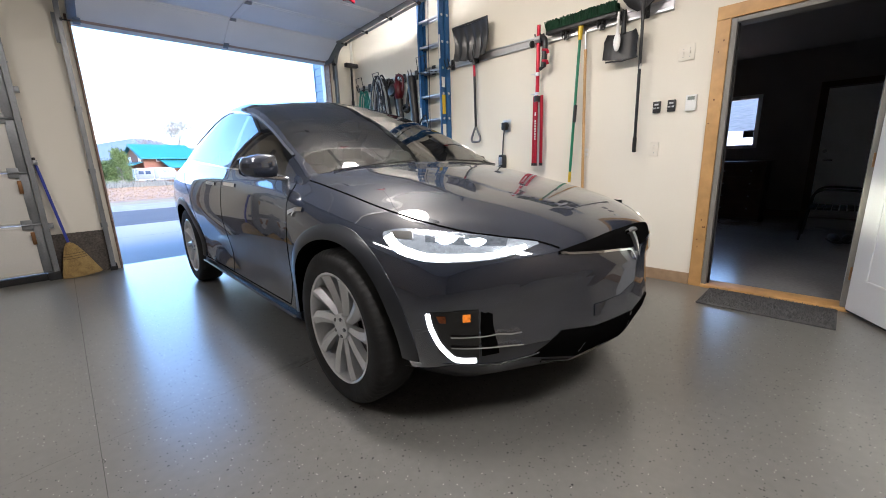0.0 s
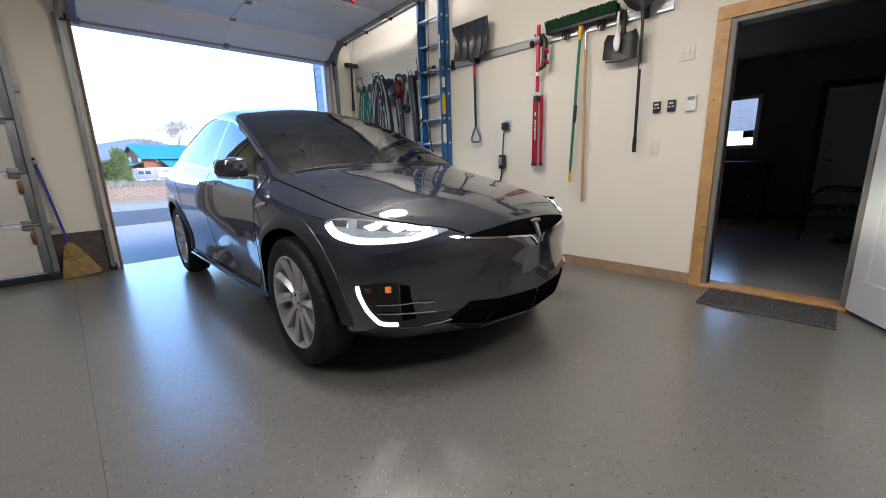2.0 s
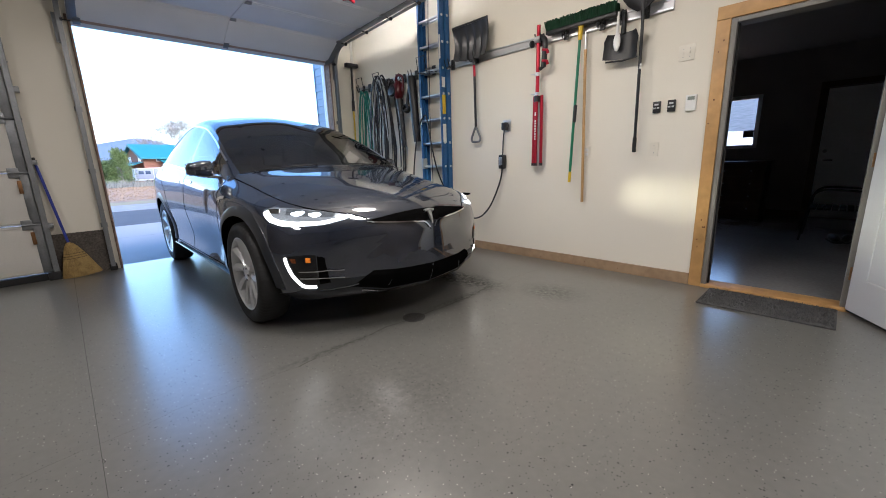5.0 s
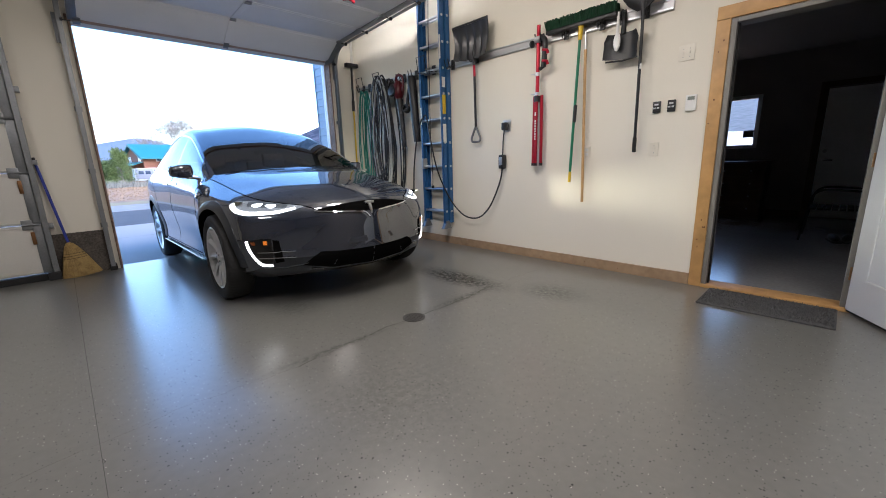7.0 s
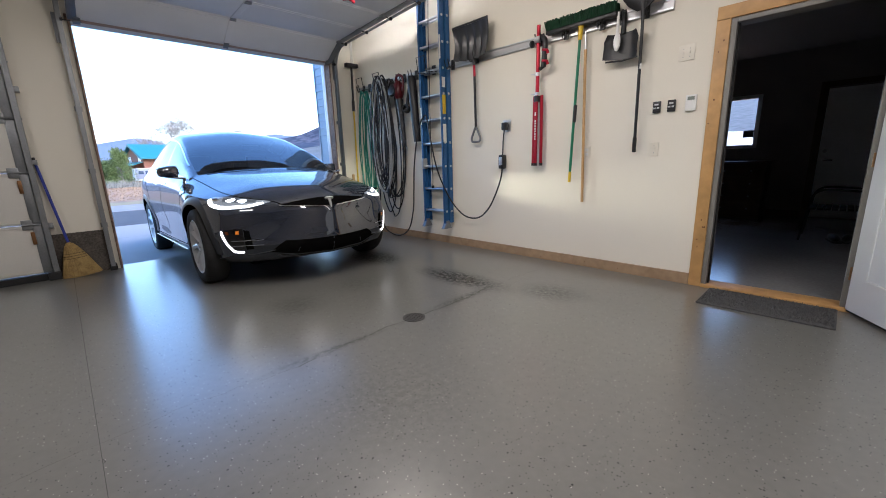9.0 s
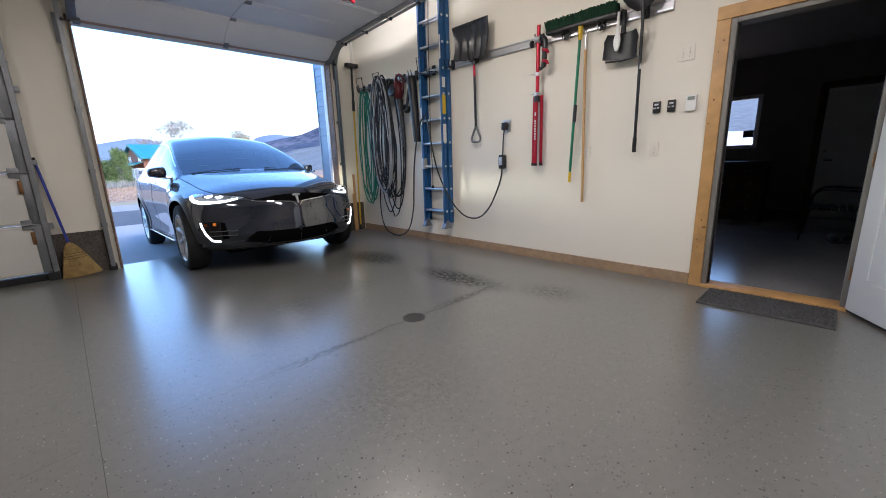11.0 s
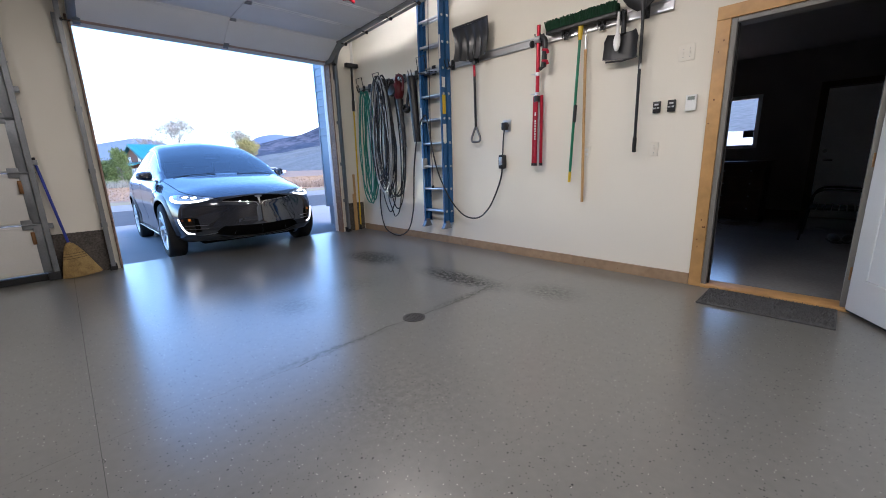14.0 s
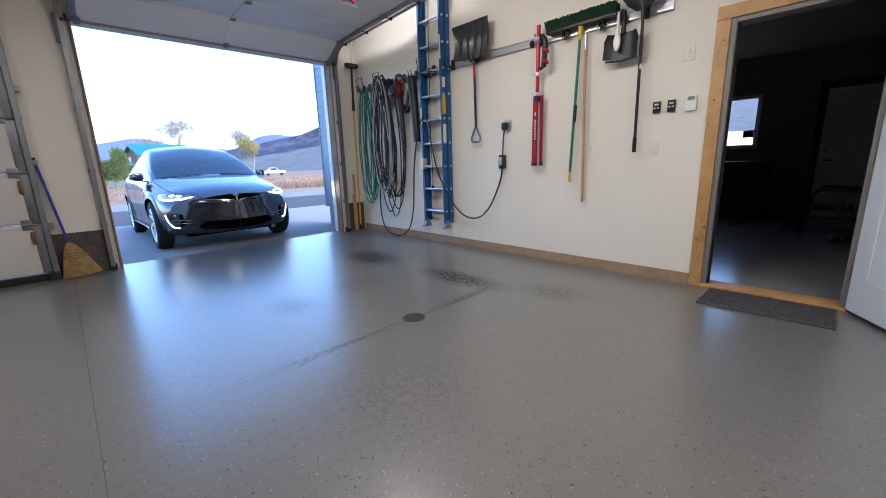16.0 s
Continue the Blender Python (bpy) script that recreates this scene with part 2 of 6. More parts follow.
def prism(bm, outline, axis, a, b, bevel=0.0):
    """Extrudes a 2D outline along an axis (0, 1 or 2) from a to b; the outline holds the other two in order."""
    def at(p, c):
        q = list(p)
        q.insert(axis, c)
        return q
    lo = [bm.verts.new(at(p, a)) for p in outline]
    hi = [bm.verts.new(at(p, b)) for p in outline]
    n = len(outline)
    fs = [bm.faces.new(lo[::-1]), bm.faces.new(hi)]
    for i in range(n):
        fs.append(bm.faces.new((lo[i], lo[(i + 1) % n], hi[(i + 1) % n], hi[i])))
    bmesh.ops.recalc_face_normals(bm, faces=fs)
    if bevel:
        es = [e for v in lo + hi for e in v.link_edges]
        bmesh.ops.bevel(bm, geom=list(set(es)), offset=bevel, segments=2, affect="EDGES")
    return bm


def pr(*a, **k):
    return prism(bmesh.new(), *a, **k)


def lathe(bm, profile, steps, axis_m):
    """Turns (radius, height) pairs about z, then places the result."""
    rings = []
    for i in range(steps):
        t = 2 * math.pi * i / steps
        rings.append([bm.verts.new(axis_m @ Vector((r * math.cos(t), r * math.sin(t), h))) for r, h in profile])
    for i in range(steps):
        a, b = rings[i], rings[(i + 1) % steps]
        for k in range(len(profile) - 1):
            bm.faces.new((a[k], b[k], b[k + 1], a[k + 1]))
    return bm


def structure(name, bm, material, label="", smooth=False):
    return tagged(part(name, bm, material, None, label, smooth), label=label, category=name.split("_")[0], kind="structure")


# ---- the garage ----
H = 3.30                     # ceiling height
XW, YS = -7.6, -8.4          # west and south walls
OX0, OX1, OZ = -3.40, -0.47, 2.65    # the open bay
QX0, QX1 = -6.98, -4.02      # the neighbouring bay, closed
DY0, DY1, DZ = -5.985, -5.135, 2.055   # doorway to the next room

structure("floor", bx(XW - 0.15, 0.0, YS - 0.15, 0.16, -0.2, 0.0), FLOOR, "grey epoxy garage floor with coloured chips and scuffs")
bm = bmesh.new()
for a in ((QX1, OX0 - 0.02, 0, OZ), (OX1 + 0.02, 0.16, 0, OZ), (XW - 0.15, QX0, 0, OZ), (XW - 0.15, 0.16, OZ, H)):
    box(bm, a[0], a[1], 0.0, 0.16, a[2], a[3])
structure("wall_north", bm, PLASTER, "cream painted wall round the garage doors")
bm = bmesh.new()
box(bm, 0.0, 0.14, YS, DY0, 0, H)
box(bm, 0.0, 0.14, DY1, 0.0, 0, H)
box(bm, 0.0, 0.14, DY0, DY1, DZ, H)
structure("wall_east", bm, PLASTER, "cream painted wall with hanging tools")
# unseen walls, given a dark colour so the car mirrors a dim bay
DIM_WALL = mat("dim_unseen_wall", (0.17, 0.145, 0.12), 0.8, vary=0.2, scale=2, fine=30, bump=0.05)
structure("wall_west", bx(XW - 0.15, XW, YS, 0.0, 0, H), DIM_WALL, "unseen wall, coloured dark for the car's reflections")
structure("wall_south", bx(XW - 0.15, 0.14, YS - 0.15, YS, 0, H), DIM_WALL, "unseen wall, coloured dark for the car's reflections")
structure("ceiling", bx(XW - 0.15, 0.14, YS - 0.15, 0.16, H, H + 0.15), CEILING, "white painted garage ceiling")

# bare concrete stem wall at the foot of the piers
for n, (a, b) in enumerate(((QX1 + 0.05, OX0 - 0.09), (OX1 + 0.09, -0.02))):
    structure("stem_wall", bx(a, b, -0.012, 0.0, 0.0, 0.47), FOUND, "stained bare concrete at the foot of the wall")

BASEWOOD = mat("plain_pine_board", (0.33, 0.225, 0.135), 0.55, vary=0.2, scale=3, fine=16, bump=0.04)
# pine baseboard along the tool wall, in lengths, and the doorway's casing
for a, b in ((-0.02, -2.45), (-2.452, -3.95), (-3.952, DY1 + 0.112)):
    structure("baseboard", bx(-0.019, 0.0, b, a, 0.0, 0.098, bevel=0.003), BASEWOOD, "knotty pine baseboard")
structure("baseboard", bx(-0.019, 0.0, YS, DY0 - 0.11, 0.0, 0.098, bevel=0.003), BASEWOOD, "knotty pine baseboard")
casing = thing("door_trim", "clear-finished pine casing round the open doorway", "trim", kind="structure")
part("casing_board", bx(-0.021, 0.0, DY1 + 0.02, DY1 + 0.11, 0.0, DZ + 0.015, bevel=0.003), PINE, casing)
part("casing_board", bx(-0.021, 0.0, DY0 - 0.11, DY0 - 0.02, 0.0, DZ + 0.015, bevel=0.003), PINE, casing)
part("casing_board", bx(-0.023, 0.0, DY0 - 0.11, DY1 + 0.11, DZ + 0.017, DZ + 0.108, bevel=0.003), PINE, casing)
KNOT = mat("pine_knot", (0.16, 0.07, 0.025), 0.5, vary=0.3, scale=40, bump=0)
rk = random.Random(5)
for i in range(15):
    ky, kz = (DY1 + rk.uniform(0.035, 0.095), rk.uniform(0.1, 2.0)) if i < 9 else (-rk.uniform(0.4, 4.9), rk.uniform(0.02, 0.08))
    bm = bmesh.new()
    bmesh.ops.create_uvsphere(bm, u_segments=10, v_segments=6, radius=1.0, matrix=Matrix.Translation((-0.0205 if i < 9 else -0.0185, ky, kz)) @ Matrix.Diagonal((0.0012, rk.uniform(0.004, 0.008), rk.uniform(0.004, 0.009), 1)))
    part("knot", bm, KNOT, casing)
jamb = thing("door_frame", "grey metal doorway frame with weatherstrip", "door frame", kind="structure")
FRAME = mat("grey_frame_paint", (0.20, 0.19, 0.17), 0.5, vary=0.1, scale=5)
part("jamb_side", bx(-0.012, 0.135, DY1 - 0.018, DY1 + 0.018, 0.028, DZ + 0.012, bevel=0.003), FRAME, jamb)
part("jamb_side", bx(-0.012, 0.135, DY0 - 0.018, DY0 + 0.035, 0.028, DZ + 0.012, bevel=0.003), FRAME, jamb)
part("jamb_head", bx(-0.012, 0.135, DY0 + 0.037, DY1 - 0.020, DZ - 0.018, DZ + 0.012, bevel=0.003), FRAME, jamb)
part("weatherstrip", bx(0.03, 0.045, DY1 - 0.031, DY1 - 0.0185, 0.03, DZ - 0.020), RUBBER, jamb)
part("strike_plate", bx(0.005, 0.028, DY1 - 0.021, DY1 - 0.0182, 0.95, 1.05), BRASS, jamb)
part("threshold", bx(-0.035, 0.15, DY0 - 0.017, DY1 + 0.017, 0.0, 0.027, bevel=0.004), PINE, jamb, "worn pine threshold")

# control joints and a crack in the slab
structure("floor_joint", bx(-3.8335, -3.8315, -8.3, 0.1, 0.0, 0.0012), mat("joint_dirt", (0.06, 0.058, 0.055), 0.9, vary=0.4, scale=8, bump=0), "dark saw cut joint in the slab")
bm = bmesh.new()
rk = random.Random(2)
cx, cy, prev = -0.05, -3.80, None
while cx > -6.5:
    nx, ny = cx - rk.uniform(0.04, 0.12), -3.80 + 0.018 * math.sin(cx * 5) + rk.uniform(-0.014, 0.014) + 0.02 * (cx + 2)
    wd = rk.uniform(0.0004, 0.0012) if abs(cx + 2.0) > 0.9 else rk.uniform(0.0008, 0.0035)
    q = [bm.verts.new((cx, cy - wd, 0.0012)), bm.verts.new((cx, cy + wd, 0.0012)), bm.verts.new((nx, ny + wd, 0.0012)), bm.verts.new((nx, ny - wd, 0.0012))]
    bm.faces.new(q[::-1])
    cx, cy = nx, ny
structure("floor_crack", bm, mat("crack_dirt", (0.075, 0.066, 0.054), 0.9, vary=0.4, scale=10, bump=0), "fine dirty crack across the slab")

# ---- next room, unlit ----
structure("room_floor", bx(0.142, 5.2, -8.4, -2.6, -0.2, 0.006), mat("room_floor_concrete", (0.24, 0.24, 0.245), 0.16, vary=0.15, scale=1.5, fine=40, bump=0.02), "grey concrete floor of the unlit room")
bm = bmesh.new()
WY0, WY1, WZ0, WZ1 = -4.68, -3.70, 1.18, 2.09
box(bm, 5.2, 5.35, -8.4, WY0, 0, 2.7)
box(bm, 5.2, 5.35, WY1, -2.6, 0, 2.7)
box(bm, 5.2, 5.35, WY0, WY1, 0, WZ0)
box(bm, 5.2, 5.35, WY0, WY1, WZ1, 2.7)
structure("room_wall_east", bm, DARKROOM, "wall of the next room, darkened in colour as unlit")
structure("room_wall_north", bx(0.142, 5.35, -2.6, -2.45, 0, 2.7), DARKROOM, "wall of the next room, darkened in colour as unlit")
structure("room_wall_south", bx(0.142, 5.35, -8.55, -8.4, 0, 2.7), DARKROOM, "wall of the next room, darkened in colour as unlit")
structure("room_ceiling", bx(0.142, 5.35, -8.55, -2.45, 2.7, 2.85), DARKROOM, "ceiling of the next room, darkened in colour as unlit")
win = thing("window_1", "white vinyl window with a bright view", "window", kind="structure")
for a in ((WY0, WY0 + 0.06, WZ0, WZ1), (WY1 - 0.06, WY1, WZ0, WZ1), (WY0 + 0.062, WY1 - 0.062, WZ0, WZ0 + 0.06), (WY0 + 0.062, WY1 - 0.062, WZ1 - 0.06, WZ1)):
    part("window_frame", bx(5.19, 5.3, a[0], a[1], a[2], a[3], bevel=0.004), WHITEPAINT, win)
part("latch", bx(5.16, 5.19, -4.62, -4.47, 1.37, 1.49, bevel=0.006), BLACK, win, "small dark box on the window")
part("baseboard", bx(5.18, 5.2, -5.42, -2.6, 0.006, 0.11), DARKWOOD, win)
rdoor = thing("door_2", "pale closed door in dark wood casing", "door", kind="structure")
part("door_leaf", bx(5.165, 5.198, -6.42, -5.50, 0.02, 2.05, bevel=0.004), WHITEPAINT, rdoor)
for a in ((-5.50, -5.40, 0.006, 2.07), (-6.52, -6.42, 0.006, 2.07), (-6.52, -5.40, 2.072, 2.16)):
    part("casing_board", bx(5.17, 5.2, a[0] + 0.001, a[1] - 0.001, a[2], a[3], bevel=0.003), DARKWOOD, rdoor)
part("door_handle", tb([(5.16, -5.57, 0.95), (5.12, -5.57, 0.95), (5.11, -5.60, 0.95), (5.11, -5.68, 0.945)], 0.010), BLACK, rdoor)
part("deadbolt", lathe(bmesh.new(), [(0.0, 0.03), (0.024, 0.028), (0.028, 0.0)], 16, pose(5.165, -5.57, 1.09, 0, -90, 0)), STEEL, rdoor)
dresser = thing("dresser", "dark wooden dresser with drawers under the window", "dresser")
part("body", bx(4.55, 5.17, -4.93, -3.5, 0.006, 0.93, bevel=0.008), DARKWOOD, dresser)
part("top", bx(4.52, 5.175, -4.96, -3.47, 0.932, 0.965, bevel=0.008), DARKWOOD, dresser)
for r in range(4):
    for c in range(2):
        z0, y0 = 0.08 + r * 0.21, -4.9 + c * 0.69
        d = part("drawer", bx(4.535, 4.55, y0, y0 + 0.67, z0, z0 + 0.19, bevel=0.005), DARKWOOD, dresser)
        for s in (0.15, 0.52):
            part("knob", lathe(bmesh.new(), [(0.0, 0.026), (0.014, 0.022), (0.008, 0.0)], 12, pose(4.535, y0 + s, z0 + 0.095, 0, -90, 0)), STEEL, d)
chair = thing("garden_chair", "black metal garden armchair with a slatted seat", "chair")
for x in (2.78, 3.30):
    part("arm_frame", tb(spline([(x, -5.545, 0.006), (x, -5.59, 0.42), (x, -5.61, 0.55), (x, -5.67, 0.625), (x, -5.80, 0.64), (x, -6.10, 0.62)], 6), 0.012, 8), RUBBER, chair)
    part("back_leg", tb(spline([(x, -6.13, 0.006), (x, -6.05, 0.35), (x, -6.07, 0.5), (x, -6.20, 0.92)], 6), 0.012, 8), RUBBER, chair)
part("back_rail", tb([(2.78, -6.20, 0.92), (3.30, -6.20, 0.92)], 0.012, 8), RUBBER, chair)
part("front_rail", tb([(2.78, -5.59, 0.40), (3.30, -5.59, 0.40)], 0.010, 8), RUBBER, chair)
for i in range(7):
    part("seat_slat", bx(2.79, 3.29, -5.655 - i * 0.066, -5.60 - i * 0.066, 0.395, 0.42, bevel=0.003), RUBBER, chair)
for i in range(5):
    part("back_slat", tb([(2.88 + i * 0.08, -6.055, 0.45), (2.88 + i * 0.08, -6.195, 0.915)], 0.010, 8), RUBBER, chair)
for k, (sx, sy, ang) in enumerate(((2.88, -5.86, 15), (2.93, -5.98, -10))):
    sh = thing("shoe", "dark slip-on shoe on the floor", "shoe", pose(sx, sy, 0.006, 0, 0, ang), group="pair of shoes by the door")
    bm = bmesh.new()
    bmesh.ops.create_uvsphere(bm, u_segments=16, v_segments=10, radius=1, matrix=Matrix.Translation((0, 0, 0.05)) @ Matrix.Diagonal((0.14, 0.05, 0.05, 1)))
    part("upper", bm, BLACK, sh)
    part("sole", bx(-0.14, 0.14, -0.045, 0.045, 0.0, 0.018, bevel=0.008), RUBBER, sh)

# ---- the open interior door ----
DOORPAINT = mat("white_door_paint", (0.64, 0.64, 0.63), 0.4, vary=0.03, scale=4, bump=0.02)
dr = thing("interior_door", "white panelled door standing open into the garage", "door", pose(-0.04, -5.995, 0.03, 0, 0, 30.5))
part("leaf", bx(-0.82, 0.0, -0.022, 0.022, 0.0, 2.02, bevel=0.003), DOORPAINT, dr)
for z0, z1 in ((0.22, 0.86), (1.0, 1.86)):
    for x0, x1 in ((-0.37, -0.12), (-0.70, -0.45)):
        for s in (-1, 1):
            bm = bmesh.new()
            for a in ((x0, x1, z0, z0 + 0.02), (x0, x1, z1 - 0.02, z1), (x0, x0 + 0.02, z0 + 0.021, z1 - 0.021), (x1 - 0.02, x1, z0 + 0.021, z1 - 0.021)):
                box(bm, a[0], a[1], s * 0.022 - 0.004, s * 0.022 + 0.004, a[2], a[3], bevel=0.0035)
            part("panel_moulding", bm, DOORPAINT, dr)
for s in (-1, 1):
    part("knob", lathe(bmesh.new(), [(0.0, 0.06), (0.02, 0.058), (0.027, 0.045), (0.02, 0.03), (0.011, 0.02), (0.011, 0.006), (0.03, 0.005), (0.03, 0.0)], 20, pose(-0.755, s * 0.022, 0.93, -90 * s, 0, 0)), STEEL, dr)
part("door_sweep", bx(-0.81, -0.01, -0.02, 0.02, -0.012, -0.001), RUBBER, dr)
for z in (0.25, 1.0, 1.8):
    part("hinge", tb([(0.006, 0.026, z - 0.045), (0.006, 0.026, z + 0.045)], 0.006, 8), BRASS, dr)

# ---- doormat and floor drain ----
dm = thing("doormat", "grey shaggy doormat before the threshold", "mat")
bm = bx(-0.475, -0.045, -5.945, -5.19, 0.0, 0.014, bevel=0.006)
part("backing", bm, MATPILE, dm)
rp = random.Random(9)
verts, faces = [], []
for i in range(2600):
    x, y = rp.uniform(-0.465, -0.055), rp.uniform(-5.935, -5.2)
    a, h, dx, dy = rp.uniform(0, 6.28), rp.uniform(0.008, 0.017), rp.uniform(-0.006, 0.006), rp.uniform(-0.006, 0.006)
    c, s = math.cos(a) * 0.004, math.sin(a) * 0.004
    k = len(verts)
    verts += [(x - c, y - s, 0.012), (x + c, y + s, 0.012), (x + s, y - c, 0.012), (x + dx, y + dy, 0.012 + h)]
    faces += [(k, k + 1, k + 3), (k + 1, k + 2, k + 3), (k + 2, k, k + 3)]
me = bpy.data.meshes.new("tufted_top")
me.from_pydata(verts, [], faces)
me.materials.append(MATPILE)
pile = new("tufted_top", me)
pile.parent = dm
tagged(pile, kind="stuff")
drain = thing("floor_drain", "round dark cast iron floor drain grate", "drain")
IRON = mat("cast_iron", (0.075, 0.073, 0.07), 0.55, metal=0.4, vary=0.3, scale=20, fine=120, bump=0.1)
part("ring", lathe(bmesh.new(), [(0.082, 0.0), (0.082, 0.004), (0.068, 0.0045), (0.066, 0.0005)], 32, pose(-2.085, -3.792, 0)), IRON, drain)
# flat dark disc in place of the shaded hole below the grate
part("dark_hole_disc", lathe(bmesh.new(), [(0.0, 0.0008), (0.068, 0.0008)], 32, pose(-2.085, -3.792, 0)), SEAM, drain)
for i in range(7):
    d = -0.054 + i * 0.018
    hw = math.sqrt(0.066 ** 2 - d * d)
    part("grate_bar", bx(-2.085 + d - 0.0045, -2.085 + d + 0.0045, -3.792 - hw, -3.792 + hw, 0.001, 0.0042), IRON, drain)
    part("grate_bar", bx(-2.085 - hw, -2.085 + hw, -3.792 + d - 0.0035, -3.792 + d + 0.0035, 0.001, 0.0039), IRON, drain)

# ---- overhead doors, tracks ----
def door_section(parent, x0, x1, h, skin, m, ribs, name="section"):
    """One door section lying in its own plane: x across, y up the leaf, z the inner face; with end stiles and rails."""
    bm = bmesh.new()
    box(bm, x0, x1, 0.004, h - 0.004, -0.04, 0.0, bevel=0.004, m=m)
    s = part(name, bm, skin, parent)
    for a in (x0, x1 - 0.075):
        part("end_stile", bx(a, a + 0.075, 0.006, h - 0.006, 0.001, 0.012, bevel=0.002, m=m), STEEL, s)
    for y in ribs:
        part("rail", bx(x0 + 0.076, x1 - 0.076, y, y + 0.012, 0.001, 0.007, bevel=0.002, m=m), skin, s)
    return s


od = thing("garage_door", "raised grey sectional garage door under the ceiling", "garage door")
leaf = [(-0.075, 2.655), (-0.45, 2.865), (-1.0, 2.895), (-1.55, 2.925), (-2.1, 2.95), (-2.65, 2.975)]
mid = (OX0 + OX1) / 2
for i in range(5):
    (ya, za), (yb, zb) = leaf[i], leaf[i + 1]
    ln = math.hypot(yb - ya, zb - za)
    m = Matrix.Translation((0, ya, za)) @ Matrix(((1, 0, 0, 0), (0, (yb - ya) / ln, -(zb - za) / ln, 0), (0, (zb - za) / ln, (yb - ya) / ln, 0), (0, 0, 0, 1)))
    s = door_section(od, OX0 - 0.02, OX1 + 0.02, ln, DOORSKIN, m, (0.012, ln - 0.03) if i else (ln - 0.03,))
    part("centre_stile", bx(mid - 0.035, mid + 0.035, 0.02, ln - 0.02, 0.001, 0.010, bevel=0.002, m=m), DOORSKIN, s)
    for hx in (mid, OX0 + 0.05, OX1 - 0.05):
        bm = bmesh.new()
        box(bm, hx - 0.03, hx + 0.03, -0.045, 0.045, 0.008, 0.016, bevel=0.003, m=m)
        tube(bm, [m @ Vector((hx - 0.035, 0, 0.02)), m @ Vector((hx + 0.035, 0, 0.02))], 0.009, 8)
        part("hinge", bm, STEEL, s)
    for hx, d in ((OX0 + 0.0, -1), (OX1 + 0.0, 1)):
        bm = bmesh.new()
        tube(bm, [m @ Vector((hx, 0.0, 0.025)), m @ Vector((hx + 0.07 * d, 0.0, 0.025))], 0.006, 8)
        lathe(bm, [(0.0, 0.012), (0.022, 0.01), (0.022, -0.01), (0.0, -0.012)], 16, m @ Matrix.Translation((hx + 0.07 * d, 0, 0.025)) @ pose(0, 0, 0, 0, 90, 0))
        part("roller", bm, BLACK, s)
    if i == 0:
        part("bottom_seal", bx(OX0 - 0.02, OX1 + 0.02, -0.028, 0.002, -0.042, 0.004, bevel=0.006, m=m), mat("pinkish_wood_edge", (0.42, 0.31, 0.26), 0.7, scale=9), s)


for x, d in ((OX0 - 0.085, -1), (OX1 + 0.085, 1)):
    tr = thing("door_track", "galvanised steel door track with curved upper end", "track")
    rad = 0.30
    path = [Vector((x, -0.07, 0.05)), Vector((x, -0.07, 2.60))]
    for k in range(1, 9):
        a = k / 8 * math.pi / 2
        path.append(Vector((x, -0.07 - rad * (1 - math.cos(a)), 2.58 + rad * math.sin(a))))
    path.append(Vector((x, -2.9, 3.0)))
    for off, thick in (((0, 0), 0.006), ((0.045, 0), 0.006)):
        bm = bmesh.new()
        rings = []
        for i, p in enumerate(path):
            t = (path[min(i + 1, len(path) - 1)] - path[max(i - 1, 0)]).normalized()
            nrm = Vector((0, t.z, -t.y))
            c = p + Vector((0, 0, 0)) + nrm * (off[0] - 0.022)
            rings.append([bm.verts.new(c + Vector((sx * 0.02, 0, 0)) + nrm * sn * thick) for sx, sn in ((-1, -1), (1, -1), (1, 1), (-1, 1))])
        for a, b in zip(rings, rings[1:]):
            for k in range(4):
                bm.faces.new((a[k], a[(k + 1) % 4], b[(k + 1) % 4], b[k]))
        bm.faces.new(rings[0])
        bm.faces.new(rings[-1][::-1])
        bmesh.ops.recalc_face_normals(bm, faces=bm.faces[:])
        part("track_flange", bm, STEEL, tr)
    part("flag_bracket", bx(x - 0.02 if d > 0 else x - 0.05, x + 0.05 if d > 0 else x + 0.02, -0.05, -0.012, 2.42, 2.70, bevel=0.003), STEEL, tr)
    part("track_foot", bx(x - 0.035, x + 0.035, -0.095, -0.012, 0.0, 0.075, bevel=0.006), BLACK, tr)
    for z in (0.5, 1.1, 1.75):
        part("bracket", bx(x - 0.03, x + 0.03, -0.04, -0.0125, z, z + 0.05, bevel=0.003), STEEL, tr)
    bm = bmesh.new()
    box(bm, x - 0.02, x + 0.02, -2.85, -2.81, 2.98, H)
    part("hanger", bm, STEEL, tr)
structure("punched_strap", bx(-0.06, -0.02, -0.012, -0.004, 2.50, H - 0.01), mat("pale_strap", (0.66, 0.63, 0.57), 0.5, metal=0.3, scale=30), "punched pale steel strap on the wall")

# jambs and weathered stops of the open bay
for a, b, c, d in ((OX0 - 0.019, OX0, -0.03, 0.16), (OX1, OX1 + 0.019, -0.03, 0.16)):
    structure("bay_jamb", bx(a, b, c, d + 0.02, 0.0, OZ, bevel=0.004), OLDWOOD, "weathered brown wooden jamb of the open bay")
structure("bay_head", bx(OX0 - 0.04, OX1 + 0.04, -0.03, 0.0, OZ + 0.002, OZ + 0.06, bevel=0.003), OLDWOOD, "weathered wooden head of the open bay")
structure("bay_stop", bx(OX0, OX0 + 0.012, 0.10, 0.2, 0.0, OZ - 0.001), mat("pale_stop_trim", (0.46, 0.35, 0.27), 0.7, vary=0.2, scale=8), "pale wooden door stop")
structure("bay_stop", bx(OX1 - 0.012, OX1, 0.12, 0.21, 0.0, OZ - 0.001), WHITEPAINT, "white outer trim of the bay")

